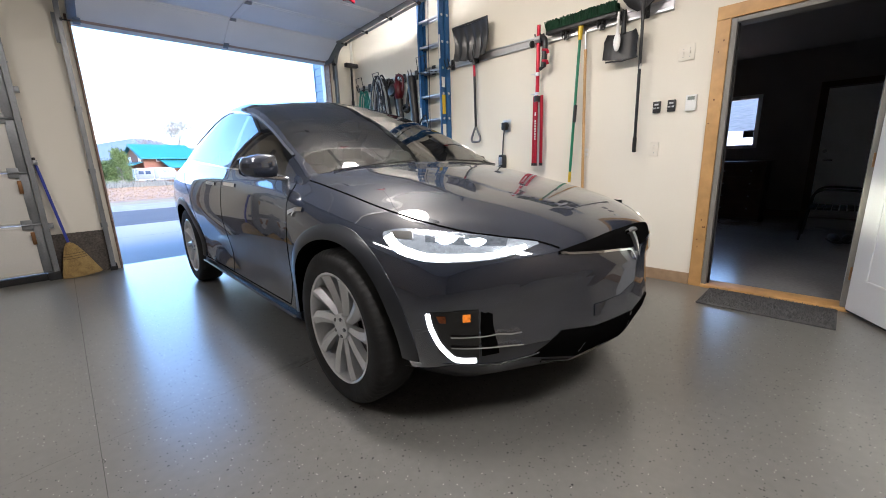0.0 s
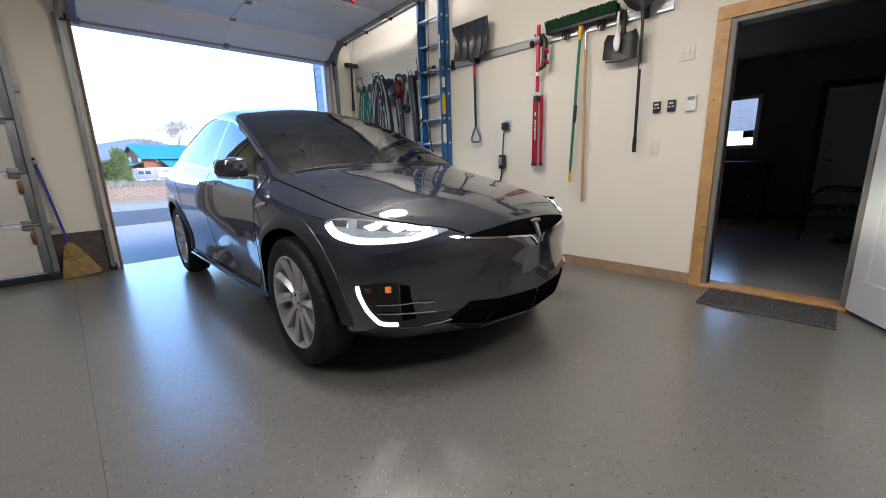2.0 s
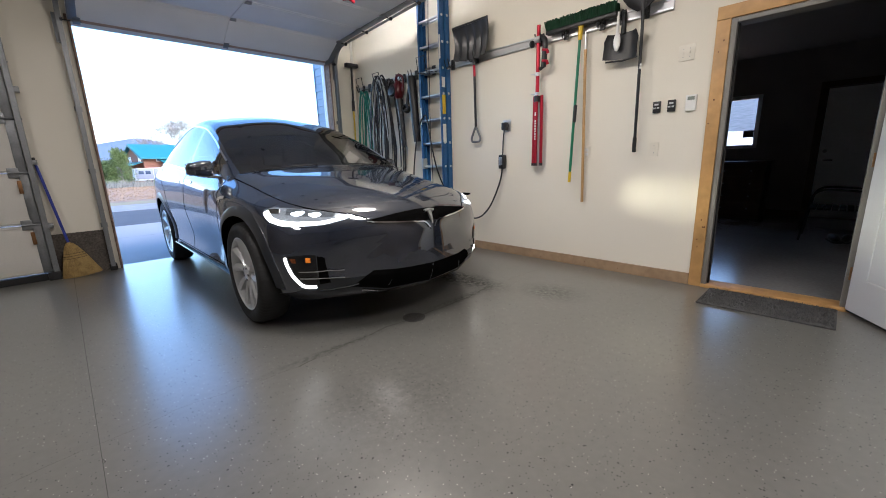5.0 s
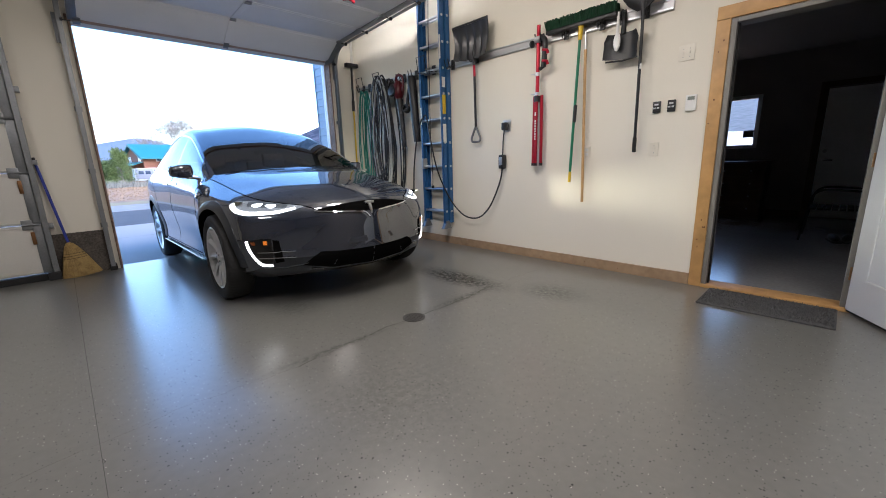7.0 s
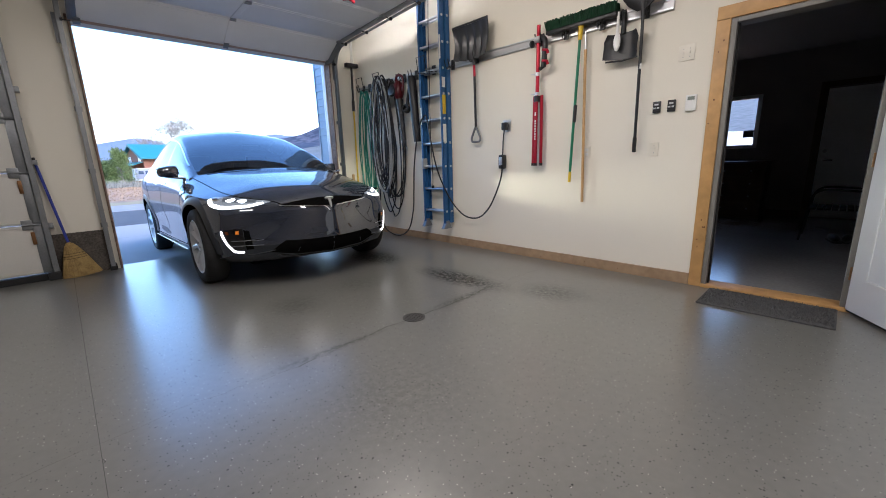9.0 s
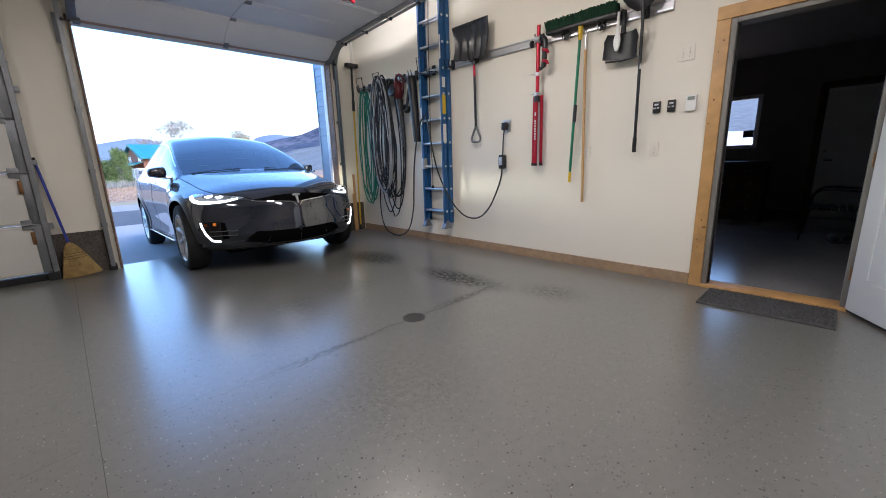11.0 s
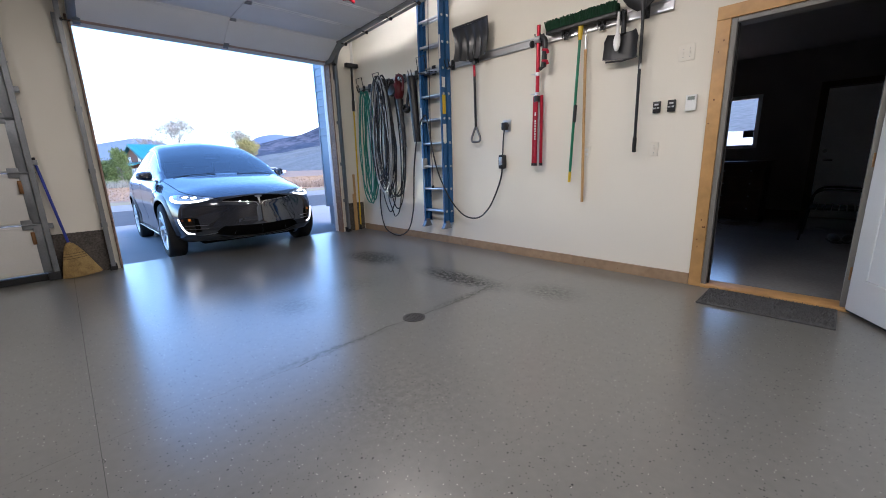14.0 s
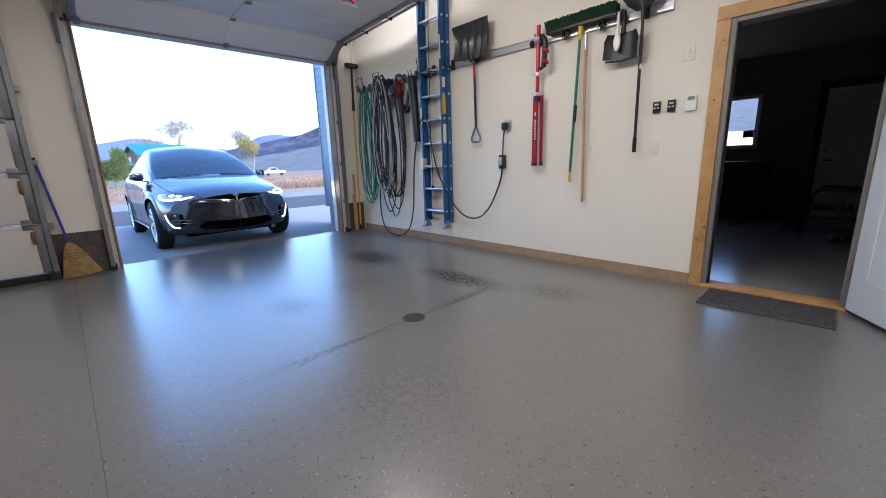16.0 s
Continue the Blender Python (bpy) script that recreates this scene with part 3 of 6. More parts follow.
# the neighbouring bay's closed door
cd = thing("garage_door", "closed cream sectional garage door with brass pulls", "garage door")
flip = Matrix(((1, 0, 0, 0), (0, 0, -1, -0.03), (0, 1, 0, 0), (0, 0, 0, 1)))
for i in range(5):
    m = Matrix.Translation((0, 0, 0.075 + i * 0.525)) @ flip
    s = door_section(cd, QX0 - 0.03, QX1 + 0.045, 0.525, DOORWHITE, m, (0.02, 0.49))
    z = 0.075 + i * 0.525
    if i:
        bm = bmesh.new()
        tube(bm, [(QX1 - 0.1, -0.06, z), (QX1 + 0.1, -0.06, z)], 0.008, 8)
        box(bm, QX1 - 0.1, QX1 - 0.02, -0.052, -0.03, z - 0.05, z + 0.05, bevel=0.004)
        part("hinge", bm, STEEL, s)
    if i < 2:
        bm = bmesh.new()
        box(bm, QX1 - 0.05, QX1 - 0.02, -0.06, -0.043, z + 0.32, z + 0.45, bevel=0.003)
        part("pull", bm, BRASS, s, "worn brass spring bracket")
part("bottom_seal", bx(QX0 - 0.03, QX1 + 0.03, -0.06, 0.02, 0.0, 0.07, bevel=0.01), RUBBER, cd, "black rubber seal")
tr = thing("door_track", "galvanised vertical track of the closed door", "track")
for dy in (-0.10, -0.055):
    part("track_flange", bx(QX1 + 0.05, QX1 + 0.09, dy - 0.003, dy + 0.003, 0.05, 2.6), STEEL, tr)
part("track_web", bx(QX1 + 0.088, QX1 + 0.094, -0.1, -0.052, 0.05, 2.6), STEEL, tr)
part("track_foot", bx(QX1 + 0.0, QX1 + 0.10, -0.115, -0.012, 0.0, 0.09, bevel=0.008), BLACK, tr)
for z in (0.55, 1.2, 1.9):
    part("bracket", bx(QX1 + 0.094, QX1 + 0.13, -0.1, -0.0125, z, z + 0.05, bevel=0.003), STEEL, tr)

# fixtures of the tube lights, added out of view under the ceiling
for lx, ly in ((-2.7, -4.3), (-2.5, -6.9), (-5.6, -3.2), (-0.95, -1.5)):
    cl = thing("unseen_ceiling_light", "long white tube light placed out of view under the ceiling", "ceiling light", pose(lx, ly, 0), group="tube lights under the ceiling")
    part("housing", bx(-0.17, 0.17, -0.62, 0.62, H - 0.05, H, bevel=0.008), WHITEPAINT, cl)
    part("diffuser", bx(-0.15, 0.15, -0.6, 0.6, H - 0.055, H - 0.0505), LAMPGLOW, cl)

# opener unit behind the raised door, with its bulb
ou = thing("door_opener", "grey garage door opener with a lit bulb", "door opener")
part("motor_case", bx(-2.09, -1.77, -3.62, -3.34, 2.83, 3.02, bevel=0.02), STEEL, ou)
part("rail", bx(-1.955, -1.905, -3.34, -0.02, 3.07, 3.11, bevel=0.004), STEEL, ou)
part("rail_bracket", bx(-1.96, -1.90, -3.44, -3.34, 2.98, 3.11, bevel=0.004), STEEL, ou)
for x in (-2.06, -1.82):
    part("hanger", bx(x, x + 0.025, -3.50, -3.475, 3.0, H, bevel=0.002), STEEL, ou)
part("bulb_socket", tb([(-1.93, -3.345, 2.90), (-1.93, -3.30, 2.90)], 0.02, 12), BLACK, ou)

# ---- outside ----
def ground_z(y):
    return float(np.interp(y, [0.0, 0.16, 6.2, 11.5, 14.5, 45, 110, 600, 6000], [-0.045, -0.05, -0.17, -0.21, -0.18, -0.35, -0.9, -4.0, -30]))


def strip(name, x0, x1, ys, lift, material, label, nx=24):
    bm = bmesh.new()
    xs = np.linspace(x0, x1, nx)
    rows = [[bm.verts.new((x, y, ground_z(y) + lift)) for x in xs] for y in ys]
    for a, b in zip(rows, rows[1:]):
        for i in range(nx - 1):
            bm.faces.new((a[i], a[i + 1], b[i + 1], b[i]))
    bmesh.ops.recalc_face_normals(bm, faces=bm.faces[:])
    for f in bm.faces:
        if f.normal.z < 0:
            f.normal_flip()
    return structure(name, bm, material, label, smooth=True)


bm = bmesh.new()
ys = [0.17, 1, 2, 4, 6.2, 9, 11.5, 14.5, 20, 30, 45, 70, 110, 200, 350, 600, 1200, 2500, 6000]
xs = [-6000, -2000, -600, -200, -80, -30, -15, 0, 15, 30, 80, 200, 600, 2000, 6000]
grid = [[bm.verts.new((x, y, ground_z(y) - 0.03)) for x in xs] for y in ys]
for a, b in zip(grid, grid[1:]):
    for i in range(len(xs) - 1):
        bm.faces.new((a[i], a[i + 1], b[i + 1], b[i]))
# behind and beside the house, the same sheet
for x0, x1, y0, y1 in ((-6000, -8.0, -6000, 0.17), (5.6, 6000, -6000, 0.17), (-8.0, 5.6, -6000, -8.8)):
    q = [bm.verts.new(p) for p in ((x0, y0, -0.08), (x1, y0, -0.08), (x1, y1, -0.08), (x0, y1, -0.08))]
    bm.faces.new(q)
structure("ground", bm, FIELD, "dry tan meadow stretching to the hills", smooth=True)
strip("driveway", -7.6, 2.7, [0.165, 0.9, 2, 3.6, 3.607, 5, 6.3], 0.0, CONCRETE, "pale grey concrete driveway slab")
for a in (3.6,):
    strip("driveway_joint", -7.6, 2.7, [a - 0.006, a + 0.006], 0.002, SEAM, "joint in the driveway")
strip("road", -300, 300, [6.3, 8, 10, 11.6], -0.012, ASPHALT, "dark grey asphalt road", 40)
strip("road_shoulder", -300, 300, [11.6, 13.2, 14.4], -0.008, GRAVEL, "pale gravel shoulder", 40)
strip("grass_verge", -300, 300, [14.4, 15.5, 16.6], -0.004, VERGE, "yellowish green mown grass verge", 40)


def tufts(name, n, x0, x1, y0, y1, h0, h1, material, label, seed):
    """Standing dry grass as one mesh of blades."""
    r = np.random.RandomState(seed)
    x, y = r.uniform(x0, x1, n), y0 + (y1 - y0) * r.uniform(0, 1, n) ** 1.6
    h, a = r.uniform(h0, h1, n), r.uniform(0, 3.14, n)
    w = 0.02 + 0.002 * (y - y0)
    z = np.interp(y, [0, 6.2, 11.5, 14.5, 45, 110], [-0.045, -0.17, -0.21, -0.18, -0.35, -0.9]) - 0.04
    v = np.empty((n, 3, 3))
    v[:, 0] = np.stack([x - w * np.cos(a), y - w * np.sin(a), z], 1)
    v[:, 1] = np.stack([x + w * np.cos(a), y + w * np.sin(a), z], 1)
    v[:, 2] = np.stack([x + r.uniform(-0.15, 0.15, n) * h, y + r.uniform(-0.15, 0.15, n) * h, z + h], 1)
    me = bpy.data.meshes.new(name)
    me.from_pydata(v.reshape(-1, 3).tolist(), [], np.arange(3 * n).reshape(-1, 3).tolist())
    me.materials.append(material)
    return tagged(new(name, me), label, "grass", kind="stuff")


TUFT = mat("dry_grass_blades", (0.27, 0.18, 0.11), 0.95, vary=0.3, scale=0.4, fine=5, bump=0, tint=(0.36, 0.25, 0.155))
tufts("dry_grass", 36000, -4, 32, 18.5, 60, 0.03, 0.09, TUFT, "tall dry tan grass in the meadow", 1)
tufts("dark_weeds", 1500, 7, 13, 19, 24, 0.2, 0.5, mat("weeds", (0.24, 0.17, 0.12), 0.95, vary=0.4, scale=1, bump=0), "dark dry weeds along the shoulder", 2)

# the neighbouring wing of the house: lap siding over a concrete footing
wing = thing("siding_wall", "pale blue lap siding of the projecting wing", "wall", kind="structure")
SX, SY = 0.07, 1.48
part("sheathing", bx(SX + 0.02, SX + 0.3, 0.185, SY, 0.33, 4.2), SIDING, wing)
for i in range(28):
    z = 0.33 + i * 0.135
    bm = bmesh.new()
    prism(bm, [(SX + 0.02, z), (SX + 0.02, z + 0.14), (SX + 0.006, z + 0.14), (SX - 0.008, z)], 1, 0.215, SY)
    part("siding_board", bm, SIDING, wing)
part("corner_trim", bx(SX - 0.016, SX + 0.09, SY, SY + 0.025, 0.30, 4.2, bevel=0.003), SIDING, wing)
part("inner_trim", bx(OX1 + 0.0, SX - 0.018, 0.185, 0.205, -0.05, 4.2), SIDING, wing)
part("footing", bx(SX + 0.03, SX + 0.3, 0.21, SY - 0.03, -0.12, 0.329), mat("pale_footing", (0.42, 0.43, 0.44), 0.85, scale=4), wing)


# distant hills: real ridges, far off
def hills(name, dist, x0, x1, pts, depth, material, label, rough, seed):
    """A ridge at a distance, from slopes of its crest as seen from the drive, falling to the plain in front."""
    n = 160
    r = random.Random(seed)
    px = [p[0] * dist for p in pts]
    pz = [p[1] * dist for p in pts]
    bm = bmesh.new()
    rows = []
    for j in range(14):
        t = j / 13
        row = []
        for i in range(n):
            x = x0 * dist + (x1 - x0) * dist * i / (n - 1)
            crest = float(np.interp(x, px, pz))
            w = noise.fractal(Vector((x / dist * 14, t * 3, seed)), 1.0, 2.0, 5)
            z = crest * (t ** 0.8) + w * rough * dist * math.sin(math.pi * min(t, 0.97)) ** 0.5 - 30 * dist / 6000 * (1 - t)
            row.append(bm.verts.new((x, dist - depth * (1 - t), z)))
        rows.append(row)
    for a, b in zip(rows, rows[1:]):
        for i in range(n - 1):
            bm.faces.new((a[i], a[i + 1], b[i + 1], b[i]))
    return structure(name, bm, material, label, smooth=True)


# distance haze is painted into the far hills as pale blue
HAZEBLUE = mat("haze_tinted_hill", (0.11, 0.145, 0.215), 1.0, vary=0.12, scale=0.002, fine=0.02, bump=0)
FOREST = mat("forested_hill", (0.014, 0.023, 0.050), 1.0, vary=0.4, scale=0.006, fine=0.028, bump=0, tint=(0.070, 0.070, 0.092), band=(0.46, 0.60))
FOOTHILL = mat("foothill_woods", (0.025, 0.034, 0.052), 1.0, vary=0.4, scale=0.02, fine=0.15, bump=0, tint=(0.11, 0.095, 0.10), band=(0.44, 0.57))
hills("far_hills", 4500, -0.6, 1.4, [(-.6, .05), (0.02, .048), (.062, .055), (.10, .062), (.125, .067), (.15, .064), (.175, .056), (.2, .05), (.3, .045), (.36, .075), (.40, .082), (.44, .078), (.5, .08), (.8, .06), (1.4, .05)], 1500, HAZEBLUE, "far mountains, haze painted in as blue", 0.004, 3)
hills("forested_hills", 2400, -0.5, 1.4, [(-.5, .02), (.05, .024), (.15, .030), (.25, .032), (.30, .046), (.36, .058), (.42, .072), (.47, .085), (.52, .103), (.58, .115), (.7, .12), (1.4, .06)], 900, FOREST, "dark forested mountain slope", 0.006, 4)
hills("foothills", 1000, -0.4, 1.4, [(-.4, .012), (.1, .016), (.3, .018), (.42, .022), (.52, .03), (.62, .026), (1.4, .02)], 300, FOOTHILL, "low wooded foothills", 0.003, 5)

east = hills("east_hills", 900, -1.2, 1.2, [(-1.2, .11), (-.4, .13), (0, .125), (.4, .12), (1.2, .1)], 700, mat("grey_green_hillside", (0.075, 0.085, 0.085), 1.0, vary=0.35, scale=0.03, fine=0.25, bump=0, tint=(0.13, 0.135, 0.13)), "grey hillside seen from the back window", 0.006, 8)
east.matrix_world = Matrix.Rotation(radians(-90), 4, "Z")
pale = hills("pale_slope", 420, -0.4, 0.4, [(-.4, .052), (-.15, .056), (0, .054), (.15, .057), (.4, .05)], 330, mat("pale_dry_slope", (0.42, 0.40, 0.37), 0.95, vary=0.1, scale=0.05, fine=1.0, bump=0), "pale dry slope seen from the back window", 0.002, 9)
pale.matrix_world = Matrix.Rotation(radians(-90), 4, "Z")

# ---- neighbour's house ----
hs = thing("house", "brown timber house with a teal metal roof", "house")
BROWN = mat("rust_brown_cladding", (0.23, 0.10, 0.06), 0.75, vary=0.12, scale=0.8, fine=12, bump=0.05)
TEAL = mat("teal_metal_roof", (0.02, 0.16, 0.18), 0.4, vary=0.08, scale=0.7, fine=9, bump=0.03)
GLASSDARK = mat("dark_window_glass", (0.03, 0.05, 0.09), 0.08, vary=0)
hs.matrix_world = pose(6.25, 72.0, 0, 0, 0, 11.5)
gz, HL, HW, EAVE, RIDGE = -0.8, 7.4, 7.5, 3.45, 5.35
part("wall", pr([(0, gz), (HW, gz), (HW, EAVE), (HW / 2, RIDGE - 0.15), (0, EAVE)], 0, 0.0, HL), BROWN, hs)
for side, y0, y1 in (("front", -0.75, HW / 2), ("back", HW + 0.75, HW / 2)):
    slope = (RIDGE - EAVE) / (HW / 2)
    za = RIDGE - slope * abs(y0 - y1)
    roof = part("roof", pr([(y0, za), (y1, RIDGE), (y1, RIDGE + 0.2), (y0, za + 0.2)], 0, -0.55, HL + 0.75), TEAL, hs)
    for i in range(20):
        x = -0.5 + i * 0.44
        part("roof_seam", pr([(y0, za + 0.201), (y1, RIDGE + 0.201), (y1, RIDGE + 0.25), (y0, za + 0.25)], 0, x, x + 0.05), TEAL, roof)
    part("fascia", pr([(y0, za - 0.12), (y1, RIDGE - 0.12), (y1, RIDGE - 0.002), (y0, za - 0.002)], 0, -0.58, -0.46), TEAL, roof)
part("porch_roof", pr([(-2.6, 1.75), (-0.01, 2.55), (-0.01, 2.72), (-2.6, 1.92)], 1, 0.4, 7.2), TEAL, hs)
for y in (0.6, 6.9):
    part("porch_post", bx(-2.45, -2.30, y, y + 0.15, gz, 1.83), BROWN, hs)
part("side_roof", pr([(-3.6, 1.55), (-0.01, 2.9), (-0.01, 3.06), (-3.6, 1.71)], 0, 2.2, HL + 0.9), TEAL, hs)
part("side_wall", bx(2.6, HL + 0.4, -3.0, -0.01, gz, 1.75), BROWN, hs)
for x in (1.75, 2.40):
    w = part("window", bx(x, x + 0.58, -0.06, -0.001, 2.72, 3.28, bevel=0.01), WHITEPAINT, hs)
    part("pane", bx(x + 0.07, x + 0.51, -0.075, -0.061, 2.79, 3.21), GLASSDARK, w)
for y in (1.0, 4.9):
    w = part("window", bx(-0.06, -0.001, y, y + 0.85, 2.75, 3.55, bevel=0.01), WHITEPAINT, hs)
    part("pane", bx(-0.075, -0.061, y + 0.08, y + 0.77, 2.83, 3.47), WHITEPAINT, w)

# ---- travel trailer ----
tl = thing("travel_trailer", "white and grey travel trailer parked by the house", "trailer")
TW = mat("trailer_white", (0.40, 0.43, 0.46), 0.4, vary=0.04, scale=1, bump=0)
TG = mat("trailer_grey", (0.17, 0.19, 0.25), 0.4, vary=0.1, scale=1, bump=0)
ty = 64.0
part("body", pr([(4.0, -0.1), (8.7, -0.1), (9.2, 0.5), (8.7, 1.55), (7.9, 1.7), (4.0, 1.62), (3.9, 0.2)], 1, ty, ty + 2.4, bevel=0.05), TW, tl)
for x0, x1, z0, z1, q in ((4.05, 6.1, 0.1, 1.5, TG), (6.2, 6.7, 0.1, 1.5, TG), (4.4, 5.0, 0.8, 1.25, GLASSDARK), (5.2, 5.8, 0.8, 1.25, GLASSDARK), (7.3, 8.1, 1.0, 1.4, TG), (6.8, 9.0, 0.0, 0.3, TG)):
    part("panel", bx(x0, x1, ty - 0.05 - 0.002 * (q is GLASSDARK), ty - 0.001, z0, z1, bevel=0.01), q, tl)
for x in (5.4, 6.1):
    part("wheel", lathe(bmesh.new(), [(0.0, 0.11), (0.2, 0.11), (0.30, 0.09), (0.30, -0.09), (0.0, -0.09)], 20, pose(x, ty + 0.1, ground_z(ty) + 0.3, 90, 0, 0)), RUBBER, tl)

# ---- parked pickup ----
pk = thing("pickup_truck", "white pickup truck parked in the meadow", "pickup truck")
px_, py_ = 32.4, 94.0
pg = ground_z(py_) + 0.1
part("body", pr([(px_, pg + 0.45), (px_ + 5.6, pg + 0.45), (px_ + 5.6, pg + 1.15), (px_ + 3.7, pg + 1.2), (px_ + 3.3, pg + 1.85), (px_ + 1.9, pg + 1.9), (px_ + 1.3, pg + 1.2), (px_ + 0.1, pg + 1.1)], 1, py_, py_ + 1.9, bevel=0.06), mat("pickup_white", (0.33, 0.34, 0.36), 0.4, vary=0.05, scale=1, bump=0), pk)
part("side_window", bx(px_ + 1.75, px_ + 3.2, py_ - 0.03, py_ - 0.001, pg + 1.25, pg + 1.72, bevel=0.02), GLASSDARK, pk)
part("tail_light", bx(px_ + 5.45, px_ + 5.62, py_ - 0.03, py_ + 0.1, pg + 0.75, pg + 1.05, bevel=0.02), mat("red_lens", (0.4, 0.02, 0.02), 0.3, vary=0), pk)
for x in (1.0, 4.4):
    part("wheel", lathe(bmesh.new(), [(0.0, 0.12), (0.22, 0.12), (0.4, 0.1), (0.4, -0.1), (0.0, -0.1)], 20, pose(px_ + x, py_ + 0.12, pg + 0.30, 90, 0, 0)), RUBBER, pk)

# ---- trees ----
BARK = mat("grey_bark", (0.27, 0.24, 0.21), 0.9, vary=0.3, scale=6, fine=40, bump=0.3)


def leaves(n, sampler, size, seed, zs=0.6):
    r = np.random.RandomState(seed)
    c = np.array([sampler(r) for _ in range(n)])
    u = r.normal(size=(n, 3))
    u /= np.linalg.norm(u, axis=1)[:, None]
    w = np.cross(u, r.normal(size=(n, 3)))
    w /= np.linalg.norm(w, axis=1)[:, None]
    s = size * r.uniform(0.6, 1.4, (n, 1))
    v = np.stack([c - u * s, c + w * s * 0.5, c + u * s, c - w * s * 0.5], 1)
    return v.reshape(-1, 3).tolist(), np.arange(4 * n).reshape(-1, 4).tolist()


def crown(name, verts, faces, material, parent):
    me = bpy.data.meshes.new(name)
    me.from_pydata(verts, [], faces)
    me.materials.append(material)
    ob = new(name, me)
    ob.parent = parent
    return ob


def branching(bm, base, height, spread, levels, r0, rnd, tips):
    """A trunk that forks into limbs and twigs; the tips are kept for leaves."""
    def grow(p, d, length, r, lv):
        q = p + d * length
        midp = (p + q) / 2 + Vector((rnd.uniform(-1, 1), rnd.uniform(-1, 1), 0)) * length * 0.06
        tube(bm, [p, midp, q], [r, r * 0.8, r * 0.62], 5, caps=False)
        tips.append(q)
        tips.append(midp)
        if lv == 0:
            return
        for _ in range(rnd.choice((2, 3, 3))):
            nd = (d + Vector((rnd.uniform(-1, 1), rnd.uniform(-1, 1), rnd.uniform(-0.1, 0.8))) * spread).normalized()
            grow(q, nd, length * rnd.uniform(0.6, 0.85), r * 0.6, lv - 1)
    grow(Vector(base), Vector((0, 0, 1)), height, r0, levels)


def deciduous(label, x, y, h, n, color, tint, size, seed, spread=0.7, levels=4):
    t = thing("tree", label, "tree", pose(x, y, ground_z(y)))
    bm, tips, rnd = bmesh.new(), [], random.Random(seed)
    branching(bm, (0, 0, -0.1), h * 0.34, spread, levels, h * 0.025, rnd, tips)
    part("trunk", bm, BARK, t)
    low = h * 0.18
    pts = [p for p in tips if p.z > low]

    def sample(r):
        p = pts[r.randint(len(pts))]
        return np.array(p) + r.normal(size=3) * h * 0.05
    v, f = leaves(n, sample, size, seed)
    crown("crown", v, f, mat("leaves", color, 0.8, vary=0.4, scale=2, fine=20, bump=0, tint=tint), t)
    return t


deciduous("half-bare grey poplar behind the house roof", 15.0, 92, 10.6, 3800, (0.36, 0.33, 0.28), (0.48, 0.44, 0.38), 0.14, 11, 0.6, 5)
deciduous("half-bare grey poplar behind the house roof", 11.4, 95, 8.4, 1300, (0.34, 0.31, 0.28), (0.46, 0.43, 0.39), 0.12, 12, 0.6, 5)
deciduous("small tree with yellow autumn leaves", 18.0, 58, 5.6, 5200, (0.25, 0.22, 0.06), (0.40, 0.36, 0.14), 0.09, 13, 0.7, 5)
deciduous("thin pale bare tree in the meadow", 16.8, 60, 6.8, 3000, (0.24, 0.22, 0.18), (0.36, 0.33, 0.26), 0.08, 14, 0.5, 5)
for i, (x, y, h, w, sd) in enumerate(((1.25, 50.0, 3.95, 1.25, 21), (0.1, 52, 2.6, 0.9, 22))):
    jt = thing("tree", "dense bushy green juniper by the road", "tree", pose(x, y, ground_z(y)))
    bm = bmesh.new()
    tube(bm, [(0, 0, -0.1), (0.05, 0, h * 0.5), (0, 0, h * 0.9)], [0.14, 0.08, 0.02], 8)
    rnd = random.Random(sd)
    clumps = []
    for k in range(60):
        a, z = rnd.uniform(0, 6.28), rnd.uniform(0.12, 0.97)
        rr = w * (1 - z) ** 0.55 * rnd.uniform(0.45, 1.0) * min(1, z * 5 + 0.4)
        p = Vector((math.cos(a) * rr, math.sin(a) * rr, z * h))
        tube(bm, [(0, 0, z * h * 0.8), p], [0.03, 0.01], 4, caps=False)
        clumps.append((p, rnd.uniform(0.16, 0.34)))
    part("trunk", bm, BARK, jt)

    def sample(r, cl=clumps):
        p, s = cl[r.randint(len(cl))]
        return np.array(p) + r.normal(size=3) * s
    v, f = leaves(9000, sample, 0.075, sd)
    crown("crown", v, f, mat("juniper_leaves", (0.055, 0.10, 0.028), 0.85, vary=0.45, scale=2, fine=18, bump=0, tint=(0.17, 0.22, 0.06)), jt)
bush = tufts("sagebrush", 1200, -0.5, 5, 44, 49, 0.3, 0.9, mat("sage", (0.22, 0.22, 0.19), 0.95, vary=0.3, scale=1, bump=0), "grey sagebrush below the trees", 6)

# ---- the car ----
from mathutils.bvhtree import BVHTree

PAINT = mat("dark_grey_metallic_paint", (0.0175, 0.0230, 0.0385), 0.34, metal=0.1, coat=1.0, vary=0.10, scale=3, fine=900, bump=0.0, coat_rough=0.02)
PAINT.node_tree.nodes["Principled BSDF"].inputs["Coat IOR"].default_value = 2.2
PAINT.node_tree.nodes["Principled BSDF"].inputs["Specular IOR Level"].default_value = 0.12
CLADDING = mat("grey_arch_trim", (0.020, 0.023, 0.029), 0.33, coat=0.25, vary=0.08, scale=9, bump=0.0)
TINT = bpy.data.materials.new("tinted_glass")
TINT.use_nodes = True
gn, gl = TINT.node_tree.nodes, TINT.node_tree.links
gn.remove(gn["Principled BSDF"])
gb = gn.new("ShaderNodeBsdfGlossy")
gb.inputs["Roughness"].default_value = 0.015
fr_ = gn.new("ShaderNodeFresnel")
